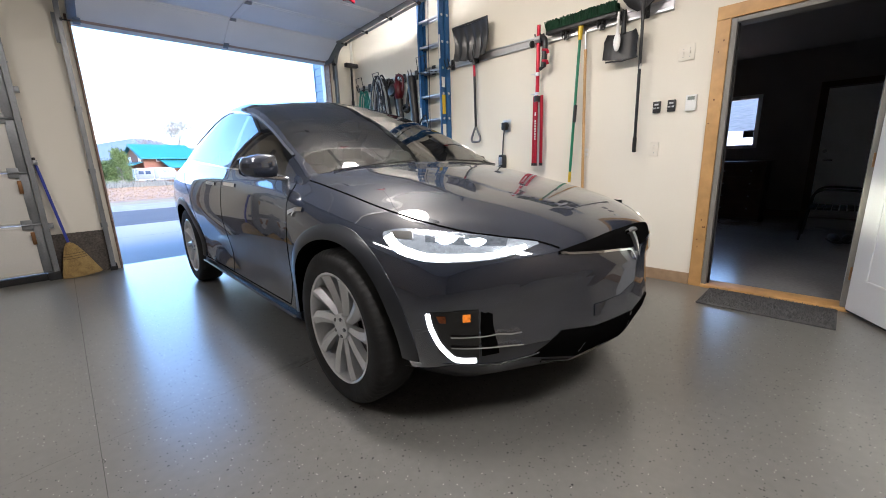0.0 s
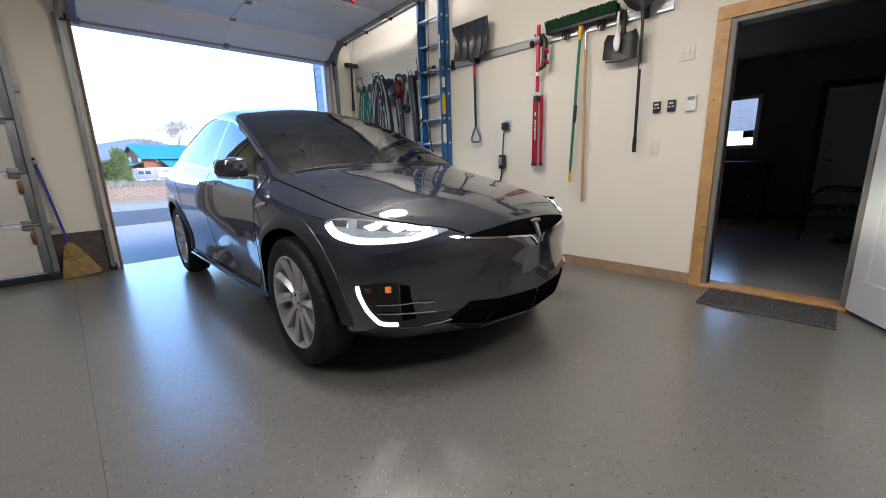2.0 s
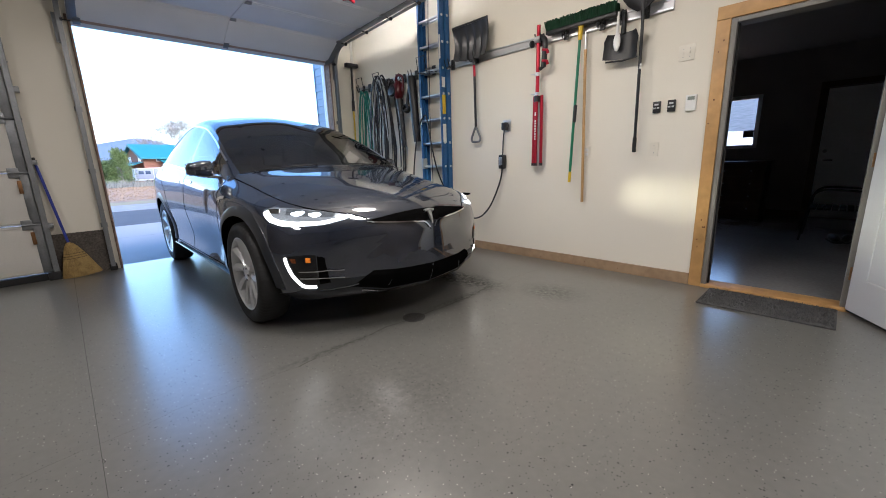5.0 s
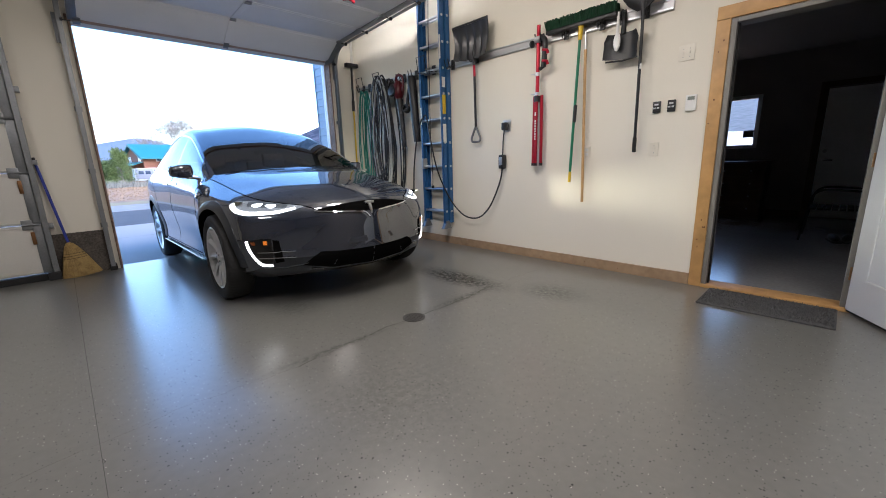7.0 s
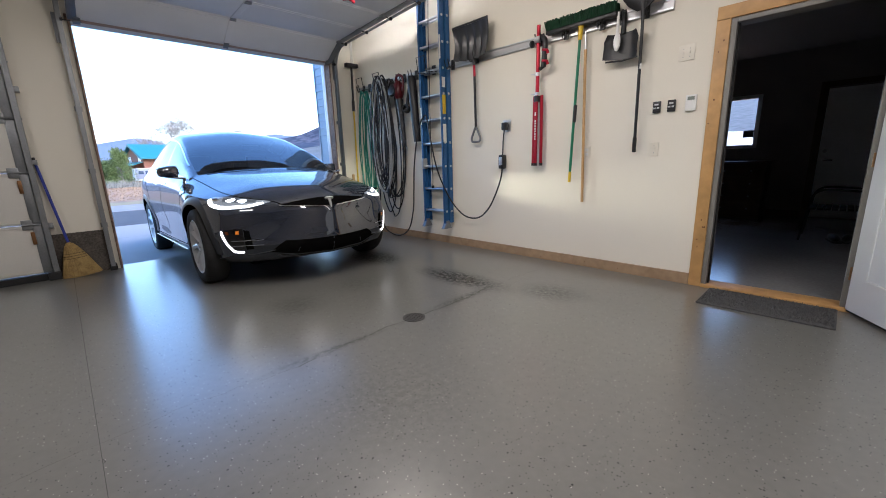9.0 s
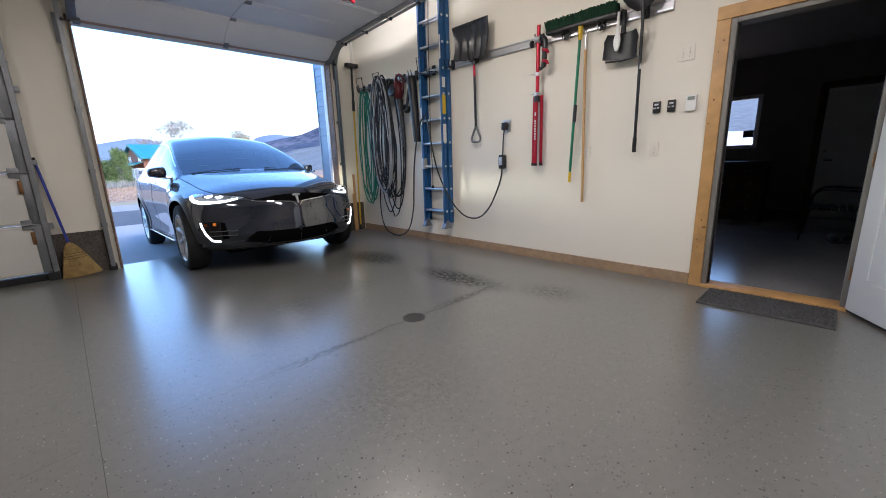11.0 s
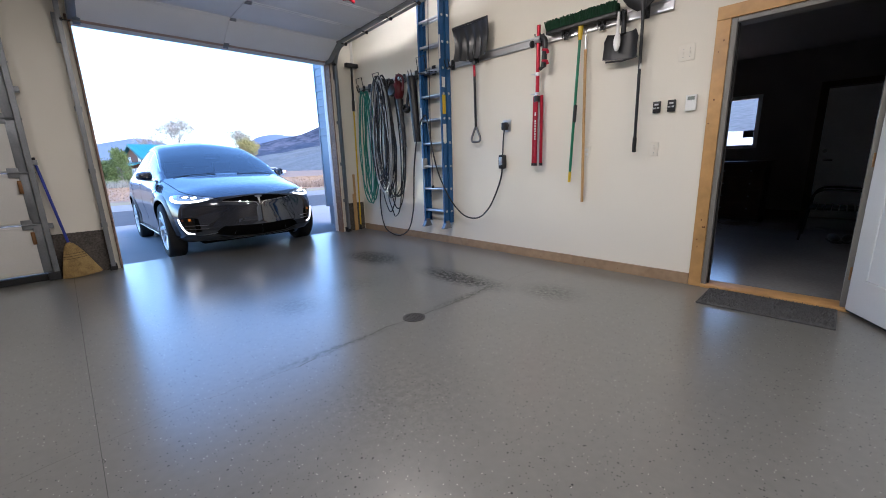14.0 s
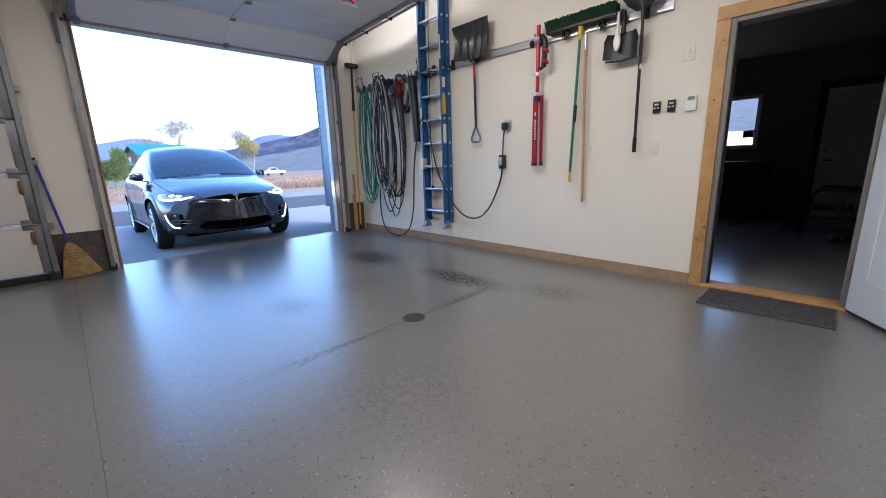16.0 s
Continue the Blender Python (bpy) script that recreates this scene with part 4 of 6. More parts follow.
fr_.inputs["IOR"].default_value = 2.4
tr_ = gn.new("ShaderNodeBsdfTransparent")
tr_.inputs[0].default_value = (0.40, 0.43, 0.45, 1)
mx = gn.new("ShaderNodeMixShader")
gl.new(fr_.outputs[0], mx.inputs[0])
gl.new(tr_.outputs[0], mx.inputs[1])
gl.new(gb.outputs[0], mx.inputs[2])
gl.new(mx.outputs[0], gn["Material Output"].inputs[0])
GLOSSBLACK = mat("gloss_black", (0.006, 0.006, 0.007), 0.12, coat=0.6, vary=0)
MESHBLACK = mat("matt_black_grille", (0.004, 0.004, 0.004), 0.9, vary=0)
MESHBLACK.node_tree.nodes["Principled BSDF"].inputs["Specular IOR Level"].default_value = 0.0
DRL = mat("white_running_light", (1.0, 0.98, 0.92), 0.4, emit=1.7, vary=0, emit_color=(1.0, 0.97, 0.86))
BEAM = mat("headlamp_lens_glow", (1.0, 1.0, 0.97), 0.2, emit=1.6, vary=0, emit_color=(0.95, 1.0, 0.97))
# bowl and reflector get a faint glow standing in for lamplight inside
LAMPDARK = mat("glowing_chrome_bowl", (0.40, 0.44, 0.48), 0.15, metal=0.8, vary=0.3, scale=30, bump=0.1, emit=0.045, emit_color=(0.9, 0.97, 1.0))
SMOKED = mat("glowing_smoked_reflector", (0.16, 0.18, 0.20), 0.12, metal=0.9, vary=0.5, scale=40, bump=0.1, emit=0.02, emit_color=(0.9, 0.97, 1.0))
# this amber marker is given a faint glow of its own
AMBER = mat("glowing_amber_marker", (0.35, 0.09, 0.01), 0.3, emit=0.10, vary=0.5, scale=60, bump=0, emit_color=(1.0, 0.28, 0.02))
AMBERDIM = mat("amber_lens_unlit", (0.16, 0.045, 0.012), 0.2, vary=0.4, scale=60, bump=0)
RIM = mat("silver_alloy", (0.66, 0.67, 0.68), 0.36, metal=0.5, coat=0.4, vary=0.06, scale=15, bump=0)
CABIN = mat("dark_cabin_trim", (0.02, 0.02, 0.021), 0.7, vary=0.3, scale=9, bump=0.05)
SEATMAT = mat("black_seat_leather", (0.03, 0.03, 0.032), 0.5, vary=0.2, scale=9, bump=0.05)

ST = (-0.88, -0.862, -0.82, -0.72, -0.52, -0.25, 0.05, 0.40, 0.75, 1.20, 1.70, 2.30, 3.00, 3.50, 3.85, 4.02, 4.07)
# half-width and height of each running line, station by station from nose to tail
LINES = (
    ((0,) * 17, (.400, .325, .265, .235, .215, .210, .210, .210, .210, .210, .210, .210, .22, .25, .30, .36, .45)),
    ((.60, .66, .70, .75, .79, .82, .84, .86, .86, .86, .86, .86, .86, .84, .80, .74, .68), (.400, .325, .265, .235, .215, .210, .210, .210, .210, .210, .210, .210, .22, .25, .30, .36, .45)),
    ((.74, .79, .835, .88, .92, .945, .955, .960, .960, .960, .960, .960, .965, .94, .89, .83, .75), (.420, .360, .315, .290, .280, .280, .285, .285, .285, .285, .285, .285, .29, .32, .36, .40, .48)),
    ((.79, .84, .880, .92, .95, .970, .975, .955, .940, .935, .935, .945, .970, .96, .91, .85, .78), (.470, .450, .440, .430, .430, .430, .440, .460, .470, .470, .470, .480, .48, .48, .50, .52, .55)),
    ((.815, .862, .895, .935, .965, .985, .992, .980, .972, .972, .975, .985, 1.0, .98, .92, .86, .78), (.540, .545, .550, .570, .600, .650, .700, .720, .720, .730, .740, .760, .78, .78, .75, .72, .70)),
    ((.79, .835, .865, .905, .935, .955, .963, .955, .950, .950, .955, .962, .97, .95, .90, .84, .76), (.600, .645, .680, .735, .790, .832, .872, .925, .945, .960, .980, 1.00, 1.03, 1.02, 1.0, .92, .84)),
    ((.71, .75, .785, .815, .845, .865, .872, .862, .862, .885, .900, .900, .89, .86, .82, .77, .70), (.628, .690, .735, .805, .855, .897, .942, .998, 1.045, 1.068, 1.09, 1.13, 1.17, 1.14, 1.08, .98, .88)),
    ((.58, .62, .655, .685, .715, .735, .748, .765, .795, .725, .672, .655, .655, .64, .66, .66, .60), (.648, .718, .765, .830, .885, .932, .988, 1.055, 1.125, 1.345, 1.505, 1.550, 1.48, 1.33, 1.16, 1.02, .92)),
    ((.33, .36, .385, .42, .45, .470, .480, .490, .510, .480, .440, .430, .43, .42, .42, .40, .36), (.660, .735, .787, .843, .913, .972, 1.030, 1.088, 1.192, 1.412, 1.574, 1.632, 1.57, 1.40, 1.20, 1.04, .94)),
    ((0,) * 17, (.664, .742, .798, .858, .928, .988, 1.045, 1.100, 1.215, 1.445, 1.615, 1.672, 1.605, 1.42, 1.22, 1.05, .95)),
)


def ease(xs, xk, yk):
    """Smooth interpolation through knots, without overshoot."""
    xk, yk = np.asarray(xk, float), np.asarray(yk, float)
    h, d = np.diff(xk), np.diff(yk) / np.diff(xk)
    s = np.zeros(len(xk))
    s[0], s[-1] = d[0], d[-1]
    for i in range(1, len(xk) - 1):
        if d[i - 1] * d[i] > 0:
            w1, w2 = 2 * h[i] + h[i - 1], h[i] + 2 * h[i - 1]
            s[i] = (w1 + w2) / (w1 / d[i - 1] + w2 / d[i])
    k = np.clip(np.searchsorted(xk, xs) - 1, 0, len(h) - 1)
    t = (xs - xk[k]) / h[k]
    return ((2 * t ** 3 - 3 * t ** 2 + 1) * yk[k] + (t ** 3 - 2 * t ** 2 + t) * h[k] * s[k] + (-2 * t ** 3 + 3 * t ** 2) * yk[k + 1] + (t ** 3 - t ** 2) * h[k] * s[k + 1])


COWL, HEADER, BPIL, WREAR = 0.42, 1.98, 1.68, 3.12
stations = sorted(set(np.round(np.concatenate([np.linspace(-0.88, -0.80, 8), np.arange(-0.78, 3.9, 0.035), np.linspace(3.9, 4.07, 8), [COWL, HEADER, BPIL - 0.03, BPIL + 0.03, 2.14]]), 4)))
S = np.array(stations)
LX = np.array([ease(S, ST, a) for a, _ in LINES])
LZ = np.array([ease(S, ST, b) for _, b in LINES])
# the screen rises from a fold at the cowl, steepest at its foot, and flows into the roof
crown_z = np.where(S < 0.42, LZ[9], ease(S, [0.42, 0.75, 1.20, 1.70, 2.30, 3.00, 3.50, 3.85, 4.02, 4.07], [1.106, 1.278, 1.475, 1.632, 1.700, 1.625, 1.43, 1.22, 1.05, 0.95]))
rear = np.array([2.30, 3.00, 3.50, 3.85, 4.02, 4.07])
for j, sag, wide in ((7, (.055, .085, .105, .118, .122, .125, .09, .06, .03, .03), (.790, .778, .728, .676, .655)), (8, (.016, .024, .034, .041, .042, .035, .02, .02, .01, .01), (.505, .500, .480, .452, .430))):
    LZ[j] = np.where(S < 0.42, LZ[j], crown_z - ease(S, [0.42, 0.75, 1.20, 1.70, *rear], sag))
    LX[j] = np.where((S < 0.42) | (S > 2.30), LX[j], ease(S, [0.42, 0.75, 1.20, 1.70, 2.31], wide))
LZ[9] = crown_z


def body_point(i, v, side):
    """Station i, position v round the half section (0 keel, 9 crown), smooth through the running lines."""
    k = min(int(v), 8)
    t = v - k
    def q(j):
        if j < 0:
            return np.array([-LX[1, i], LZ[1, i]])
        if j > 9:
            return np.array([-LX[8, i], LZ[8, i]])
        return np.array([LX[j, i], LZ[j, i]])
    p0, p1, p2, p3 = q(k - 1), q(k), q(k + 1), q(k + 2)
    if k in (0, 1):
        p = p1 + (p2 - p1) * t
    else:
        tension = 0.42
        m1, m2 = (p2 - p0) * tension, (p3 - p1) * tension
        if k == 2:
            m1 = (p2 - p1) * 0.8
        p = (2 * t ** 3 - 3 * t ** 2 + 1) * p1 + (t ** 3 - 2 * t ** 2 + t) * m1 + (-2 * t ** 3 + 3 * t ** 2) * p2 + (t ** 3 - t ** 2) * m2
    x, z = p
    s = S[i]
    fade = 1 - ease(np.array([s]), [-0.9, -0.5, 0.0, 0.5, 1.5, 5], [0, 0.10, 0.42, 0.72, 1.0, 1.0])[0]
    bow = 0.42 * (abs(x) / 0.9) ** 2.1
    tail = ease(np.array([s]), [-1, 3.2, 4.1], [0, 0, 1.0])[0] * 0.22 * (abs(x) / 0.9) ** 2.4
    return Vector((side * x, s + bow * fade - tail, z))


def vlist(i):
    """Sample positions round the half section; between belt and rail they follow the window's rear taper."""
    s = S[i]
    f = 0.90 if s < 2.0 else 0.90 - 0.82 * min(1, (s - 2.0) / (WREAR - 2.0)) ** 2.0
    lo = 0.06
    vs = [0, 0.5, 1, 1.5, 2] + [2 + k / 4 for k in range(1, 5)] + [3 + k / 5 for k in range(1, 6)] + [4 + k / 6 for k in range(1, 7)] + [5 + k / 5 for k in range(1, 5)] + [6.0]
    vs += [6 + lo + (f - lo) * k / 5 for k in range(6)] + [6 + f + (1 - f) * 0.5, 7.0, 7.12]
    vs += [7.12 + (1.88) * k / 9 for k in range(1, 10)]
    return vs


VN = len(vlist(0))
IWIN0 = 5 + 4 + 5 + 6 + 4 + 1      # belt edge of the glass
IWIN1 = IWIN0 + 5
IRAIL = IWIN1 + 3                  # edge of the windscreen
car = thing("car", "dark grey metallic electric crossover car with lit headlights, reversing out", "car")
P = {1: [], -1: []}
for side in (1, -1):
    for i in range(len(S)):
        P[side].append([body_point(i, v, side) for v in vlist(i)])
ARCH = ((0.065, 0.375, 0.418), (2.985, 0.375, 0.420))


def region(i, k):
    s = S[i]
    if k < 4:
        return "valance"
    if k >= IRAIL and COWL <= s < HEADER:
        return "windscreen"
    if k >= IRAIL and 2.14 <= s < 3.45:
        return "roof_glass"
    if IWIN0 <= k < IWIN1 and 0.66 < s < WREAR:
        if s < BPIL - 0.03:
            return "front_window"
        return "pillar" if s < BPIL + 0.03 else "rear_window"
    return "body"


pieces = {}
for side in (1, -1):
    for i in range(len(S) - 1):
        for k in range(VN - 1):
            c = (P[side][i][k] + P[side][i + 1][k + 1]) / 2
            if abs(c.x) > 0.5 and any((c.y - ay) ** 2 + (c.z - az) ** 2 < ar * ar for ay, az, ar in ARCH):
                continue
            r = region(i, k)
            key = r if r in ("body", "valance", "windscreen", "roof_glass") else (r, side)
            pieces.setdefault(key, []).append((side, i, k))


def emit_piece(key, material, name, label=""):
    verts, index, faces = [], {}, []
    def vid(side, i, k):
        p = P[side][i][k]
        q = (round(p.x, 5), round(p.y, 5), round(p.z, 5))
        if q not in index:
            index[q] = len(verts)
            verts.append(q)
        return index[q]
    for side, i, k in pieces[key]:
        f = [vid(side, i, k), vid(side, i + 1, k), vid(side, i + 1, k + 1), vid(side, i, k + 1)]
        f = list(dict.fromkeys(f))
        if len(f) > 2:
            faces.append(f if side > 0 else f[::-1])
    if key == "body":
        for side in (1, -1):
            for i, sgn in ((0, 1), (len(S) - 1, -1)):
                lo, hi = 0, VN - 1
                while lo + 1 < hi:
                    f = list(dict.fromkeys([vid(side, i, lo), vid(side, i, lo + 1), vid(side, i, hi - 1), vid(side, i, hi)]))
                    if len(f) > 2:
                        faces.append(f if sgn * side > 0 else f[::-1])
                    lo, hi = lo + 1, hi - 1
    me = bpy.data.meshes.new(name)
    me.from_pydata(verts, [], faces)
    me.materials.append(material)
    bm = bmesh.new()
    bm.from_mesh(me)
    bmesh.ops.recalc_face_normals(bm, faces=bm.faces[:])
    return part(name, bm, material, car, label)


whole = [(s, i, k) for s in (1, -1) for i in range(len(S) - 1) for k in range(VN - 1)]
vv, ff = [], []
for s, i, k in whole:
    b = len(vv)
    vv += [P[s][i][k], P[s][i + 1][k], P[s][i + 1][k + 1], P[s][i][k + 1]]
    ff.append((b, b + 1, b + 2, b + 3))
for side in (1, -1):
    lo, hi = 0, VN - 1
    while lo + 1 < hi:
        b = len(vv)
        vv += [P[side][0][lo], P[side][0][lo + 1], P[side][0][hi - 1], P[side][0][hi]]
        ff.append((b, b + 1, b + 2, b + 3))
        lo, hi = lo + 1, hi - 1
SHELL = BVHTree.FromPolygons(vv, ff)

shell = emit_piece("body", PAINT, "body")
emit_piece("valance", CLADDING, "lower_valance", "dark grey plastic lower valance")
emit_piece("windscreen", TINT, "windscreen", "dark tinted panoramic windscreen")
emit_piece("roof_glass", GLOSSBLACK, "roof_glass", "black roof glass")
for side in (1, -1):
    emit_piece(("front_window", side), TINT, "front_window")
    emit_piece(("rear_window", side), TINT, "rear_window")
    emit_piece(("pillar", side), GLOSSBLACK, "door_pillar")


def on_shell(p, off):
    """The nearest point of the body shell, lifted off it."""
    loc, nrm, _, _ = SHELL.find_nearest(Vector(p))
    out = loc - Vector((0, min(max(loc.y, 0.2), 3.2), 0.7))
    if nrm.dot(out) < 0:
        nrm = -nrm
    return loc + nrm * off


def along(path, n):
    """n points evenly spread along a polyline, smoothed."""
    pts = spline(path, 10) if len(path) > 2 else [Vector(p) for p in path]
    d = [0.0]
    for a, b in zip(pts, pts[1:]):
        d.append(d[-1] + (b - a).length)
    out = []
    for k in range(n):
        t = d[-1] * k / (n - 1)
        j = max(0, min(len(pts) - 2, next((q for q in range(len(d) - 1) if d[q + 1] >= t), len(pts) - 2)))
        w = (t - d[j]) / max(1e-9, d[j + 1] - d[j])
        out.append(pts[j].lerp(pts[j + 1], w))
    return out


def skin(name, upper, lower, material, off, parent=None, nu=24, nv=6, label="", mirror=False, thick=0.004):
    """A panel that hugs the shell between two edges; its rim turns back into the body."""
    s = -1 if mirror else 1
    U = along([(s * a, b, c) for a, b, c in upper], nu)
    L = along([(s * a, b, c) for a, b, c in lower], nu)
    bm = bmesh.new()
    g = [[bm.verts.new(on_shell(U[i].lerp(L[i], j / nv), off)) for j in range(nv + 1)] for i in range(nu)]
    for i in range(nu - 1):
        for j in range(nv):
            bm.faces.new((g[i][j], g[i + 1][j], g[i + 1][j + 1], g[i][j + 1]))
    rim = [g[i][0] for i in range(nu)] + [g[-1][j] for j in range(1, nv + 1)] + [g[i][nv] for i in range(nu - 2, -1, -1)] + [g[0][j] for j in range(nv - 1, 0, -1)]
    back = [bm.verts.new(on_shell(v.co, -thick)) for v in rim]
    for a in range(len(rim)):
        b = (a + 1) % len(rim)
        bm.faces.new((rim[a], rim[b], back[b], back[a]))
    bmesh.ops.remove_doubles(bm, verts=bm.verts[:], dist=0.0002)
    bmesh.ops.recalc_face_normals(bm, faces=bm.faces[:])
    return part(name, bm, material, parent or car, label)


def ribbon(name, path, w, material, off, parent=None, n=40, mirror=False, label="", taper=(1.0, 1.0)):
    """A narrow strip that runs on the shell along a path."""
    s = -1 if mirror else 1
    pts = [on_shell(p, 0) for p in along([(s * a, b, c) for a, b, c in path], n)]
    bm = bmesh.new()
    rows = []
    for i, p in enumerate(pts):
        d = (pts[min(i + 1, n - 1)] - pts[max(i - 1, 0)]).normalized()
        nrm = (on_shell(p, 0.05) - p).normalized()
        sd = d.cross(nrm).normalized() * w / 2 * (taper[0] + (taper[1] - taper[0]) * i / (n - 1))
        rows.append([bm.verts.new(p + sd - nrm * 0.002), bm.verts.new(p + sd + nrm * off), bm.verts.new(p - sd + nrm * off), bm.verts.new(p - sd - nrm * 0.002)])
    for a, b in zip(rows, rows[1:]):
        for k in range(3):
            bm.faces.new((a[k], a[k + 1], b[k + 1], b[k]))
    bmesh.ops.recalc_face_normals(bm, faces=bm.faces[:])
    return part(name, bm, material, parent or car, label)


def shell_line(k, s0, s1, side, step=4):
    ids = [i for i in range(len(S)) if s0 <= S[i] <= s1]
    return [tuple(P[side][i][k]) for i in ids[::step] + [ids[-1]]]


for mirror in (False, True):
    # the right-hand side is written out (negative x); the other is its mirror image
    hl = skin("headlight", [(-.905, -.235, .880), (-.85, -.30, .893), (-.74, -.46, .866), (-.60, -.60, .815), (-.49, -.69, .784)],
              [(-.918, -.24, .868), (-.915, -.32, .800), (-.85, -.45, .744), (-.66, -.62, .738), (-.49, -.695, .774)], LAMPDARK, 0.004, mirror=mirror, nu=30, nv=8, label="headlight with white running light")
    ribbon("running_light", [(-.903, -.266, .858), (-.907, -.290, .832), (-.892, -.355, .788), (-.83, -.46, .757), (-.68, -.60, .752), (-.58, -.650, .762), (-.54, -.670, .769)], 0.040, DRL, 0.009, hl, mirror=mirror, taper=(0.95, 0.40))
    # dark housing with two lit lenses and an unlit one inside the cover
    skin("lamp_housing", [(-.80, -.385, .868), (-.70, -.51, .846), (-.58, -.62, .806)], [(-.80, -.40, .792), (-.70, -.525, .776), (-.60, -.625, .778)], SMOKED, 0.006, hl, 14, 4, mirror=mirror)
    skin("reflector", [(-.885, -.25, .872), (-.83, -.34, .868)], [(-.882, -.29, .825), (-.83, -.36, .806)], CHROME, 0.006, hl, 8, 4, mirror=mirror)
    for a, b, c, e in ((-.762, -.435, .828, 1.25), (-.690, -.52, .818, 1.1)):
        skin("projector_lens", [(a - .030 * e, b - .012, c + .006), (a - .015 * e, b - .035, c + .022 * e), (a + .012 * e, b - .055, c + .020 * e), (a + .026 * e, b - .065, c + .004)],
             [(a - .030 * e, b - .012, c - .003), (a - .015 * e, b - .035, c - .018 * e), (a + .012 * e, b - .055, c - .020 * e), (a + .026 * e, b - .065, c - .004)], BEAM, 0.010, hl, 10, 4, mirror=mirror)
    fg = skin("fog_light", [(-.875, -.47, .553), (-.80, -.57, .560), (-.745, -.62, .560)], [(-.865, -.51, .38), (-.80, -.57, .345), (-.745, -.62, .345)], GLOSSBLACK, 0.003, mirror=mirror, nu=12, label="fog light recess with amber marker")
    ribbon("running_light", [(-.875, -.475, .548), (-.869, -.485, .49), (-.852, -.51, .418), (-.825, -.545, .368), (-.795, -.57, .350), (-.752, -.61, .348)], 0.016, DRL, 0.010, fg, mirror=mirror)
    skin("amber_marker", [(-.853, -.50, .540), (-.835, -.53, .541)], [(-.847, -.51, .515), (-.832, -.53, .514)], AMBERDIM, 0.006, fg, 6, 3, mirror=mirror)
    skin("amber_marker", [(-.788, -.575, .545), (-.768, -.597, .545)], [(-.788, -.575, .516), (-.768, -.597, .516)], AMBER, 0.006, fg, 5, 4, mirror=mirror)
    for z in (.458, .412):
        ribbon("chrome_fin", [(-.825, -.545, z), (-.60, -.71, z)], 0.006, CHROME, 0.012, fg, 7, mirror=mirror)
    skin("air_curtain", [(-.738, -.625, .548), (-.70, -.65, .54)], [(-.735, -.625, .365), (-.68, -.665, .375)], MESHBLACK, 0.002, mirror=mirror, nu=8)
    ribbon("bumper_crease", [(-.86, -.52, .325), (-.75, -.62, .320), (-.60, -.70, .330), (-.52, -.74, .345)], 0.008, PAINT, 0.003, mirror=mirror, n=20)
    sd = 1 if mirror else -1
    # chrome round the side windows, and the belt moulding
    ribbon("window_chrome", shell_line(IWIN0, 0.60, WREAR, sd), 0.013, CHROME, 0.006, n=60)
    ribbon("window_chrome", shell_line(IWIN1 + 1, 0.66, WREAR, sd), 0.016, CHROME, 0.006, n=60)
    # shut lines
    for path in ([(-.86, .60, 1.03), (-.95, .52, .94), (-.98, .50, .75), (-.955, .56, .5), (-.96, .62, .34)],
                 [(-.90, 1.68, 1.08), (-.955, 1.70, .97), (-.975, 1.72, .74), (-.94, 1.72, .48), (-.96, 1.70, .33)],
                 [(-.90, 2.95, 1.15), (-.96, 2.82, 1.0), (-.985, 2.62, .85), (-.95, 2.50, .5), (-.96, 2.48, .33)],
                 [(-.96, .62, .335), (-.962, 1.2, .33), (-.962, 2.48, .33)]):
        ribbon("shut_line", path, 0.007, MESHBLACK, 0.0012, mirror=mirror, n=50)
    ribbon("bonnet_shut_line", [(-.83, .50, 1.035), (-.81, .22, 1.0), (-.79, -.05, .95), (-.76, -.28, .895), (-.70, -.47, .858), (-.60, -.60, .828), (-.50, -.68, .795), (-.43, -.75, .76)], 0.007, MESHBLACK, 0.0015, mirror=mirror, n=50)
    ribbon("sill_trim", [(-.965, .50, .262), (-.965, 1.5, .262), (-.965, 2.52, .262)], 0.075, CLADDING, 0.010, mirror=mirror, n=40)
    # flush handles and the fender repeater
    for y in (1.40, 1.86):
        ribbon("door_handle", [(-.957, y, .993), (-.957, y + .12, .996), (-.957, y + .23, .999)], 0.024, CHROME, 0.006, mirror=mirror, n=12, label="flush chrome door handle")
    ribbon("side_repeater", [(-.97, .335, .905), (-.97, .40, .893), (-.97, .47, .872)], 0.022, CHROME, 0.008, mirror=mirror, n=10, label="small chrome side repeater")
    ribbon("side_repeater_tip", [(-.97, .395, .89), (-.97, .42, .86)], 0.012, CHROME, 0.008, mirror=mirror, n=6)
    # wheel arches: trim ring and inner liner
    for ay, az, ar in ARCH:
        a0, a1 = -6, 186
        up, lo = [], []
        for q in range(41):
            t = radians(a0 + (a1 - a0) * q / 40)
            up.append((-1.0, ay + (ar + .055) * math.cos(t), az + (ar + .055) * math.sin(t)))
            lo.append((-1.0, ay + (ar - .012) * math.cos(t), az + (ar - .012) * math.sin(t)))
        bm = bmesh.new()
        s = 1 if mirror else -1
        rows = []
        for u_, l_ in zip(up, lo):
            def side_hit(p, off):
                h = SHELL.ray_cast(Vector((s * 1.6, p[1], max(p[2], 0.24))), Vector((-s, 0, 0)))
                return Vector((h[0].x + s * off if h[0] else s * 0.94, p[1], p[2]))
            a, b = side_hit(u_, 0.003), side_hit(l_, 0.012)
            md = side_hit([(u_[j] + l_[j]) / 2 for j in range(3)], 0.014)
            ib = Vector((s * 0.62, b.y, b.z))
            a2 = Vector((a.x - s * 0.01, a.y, a.z))
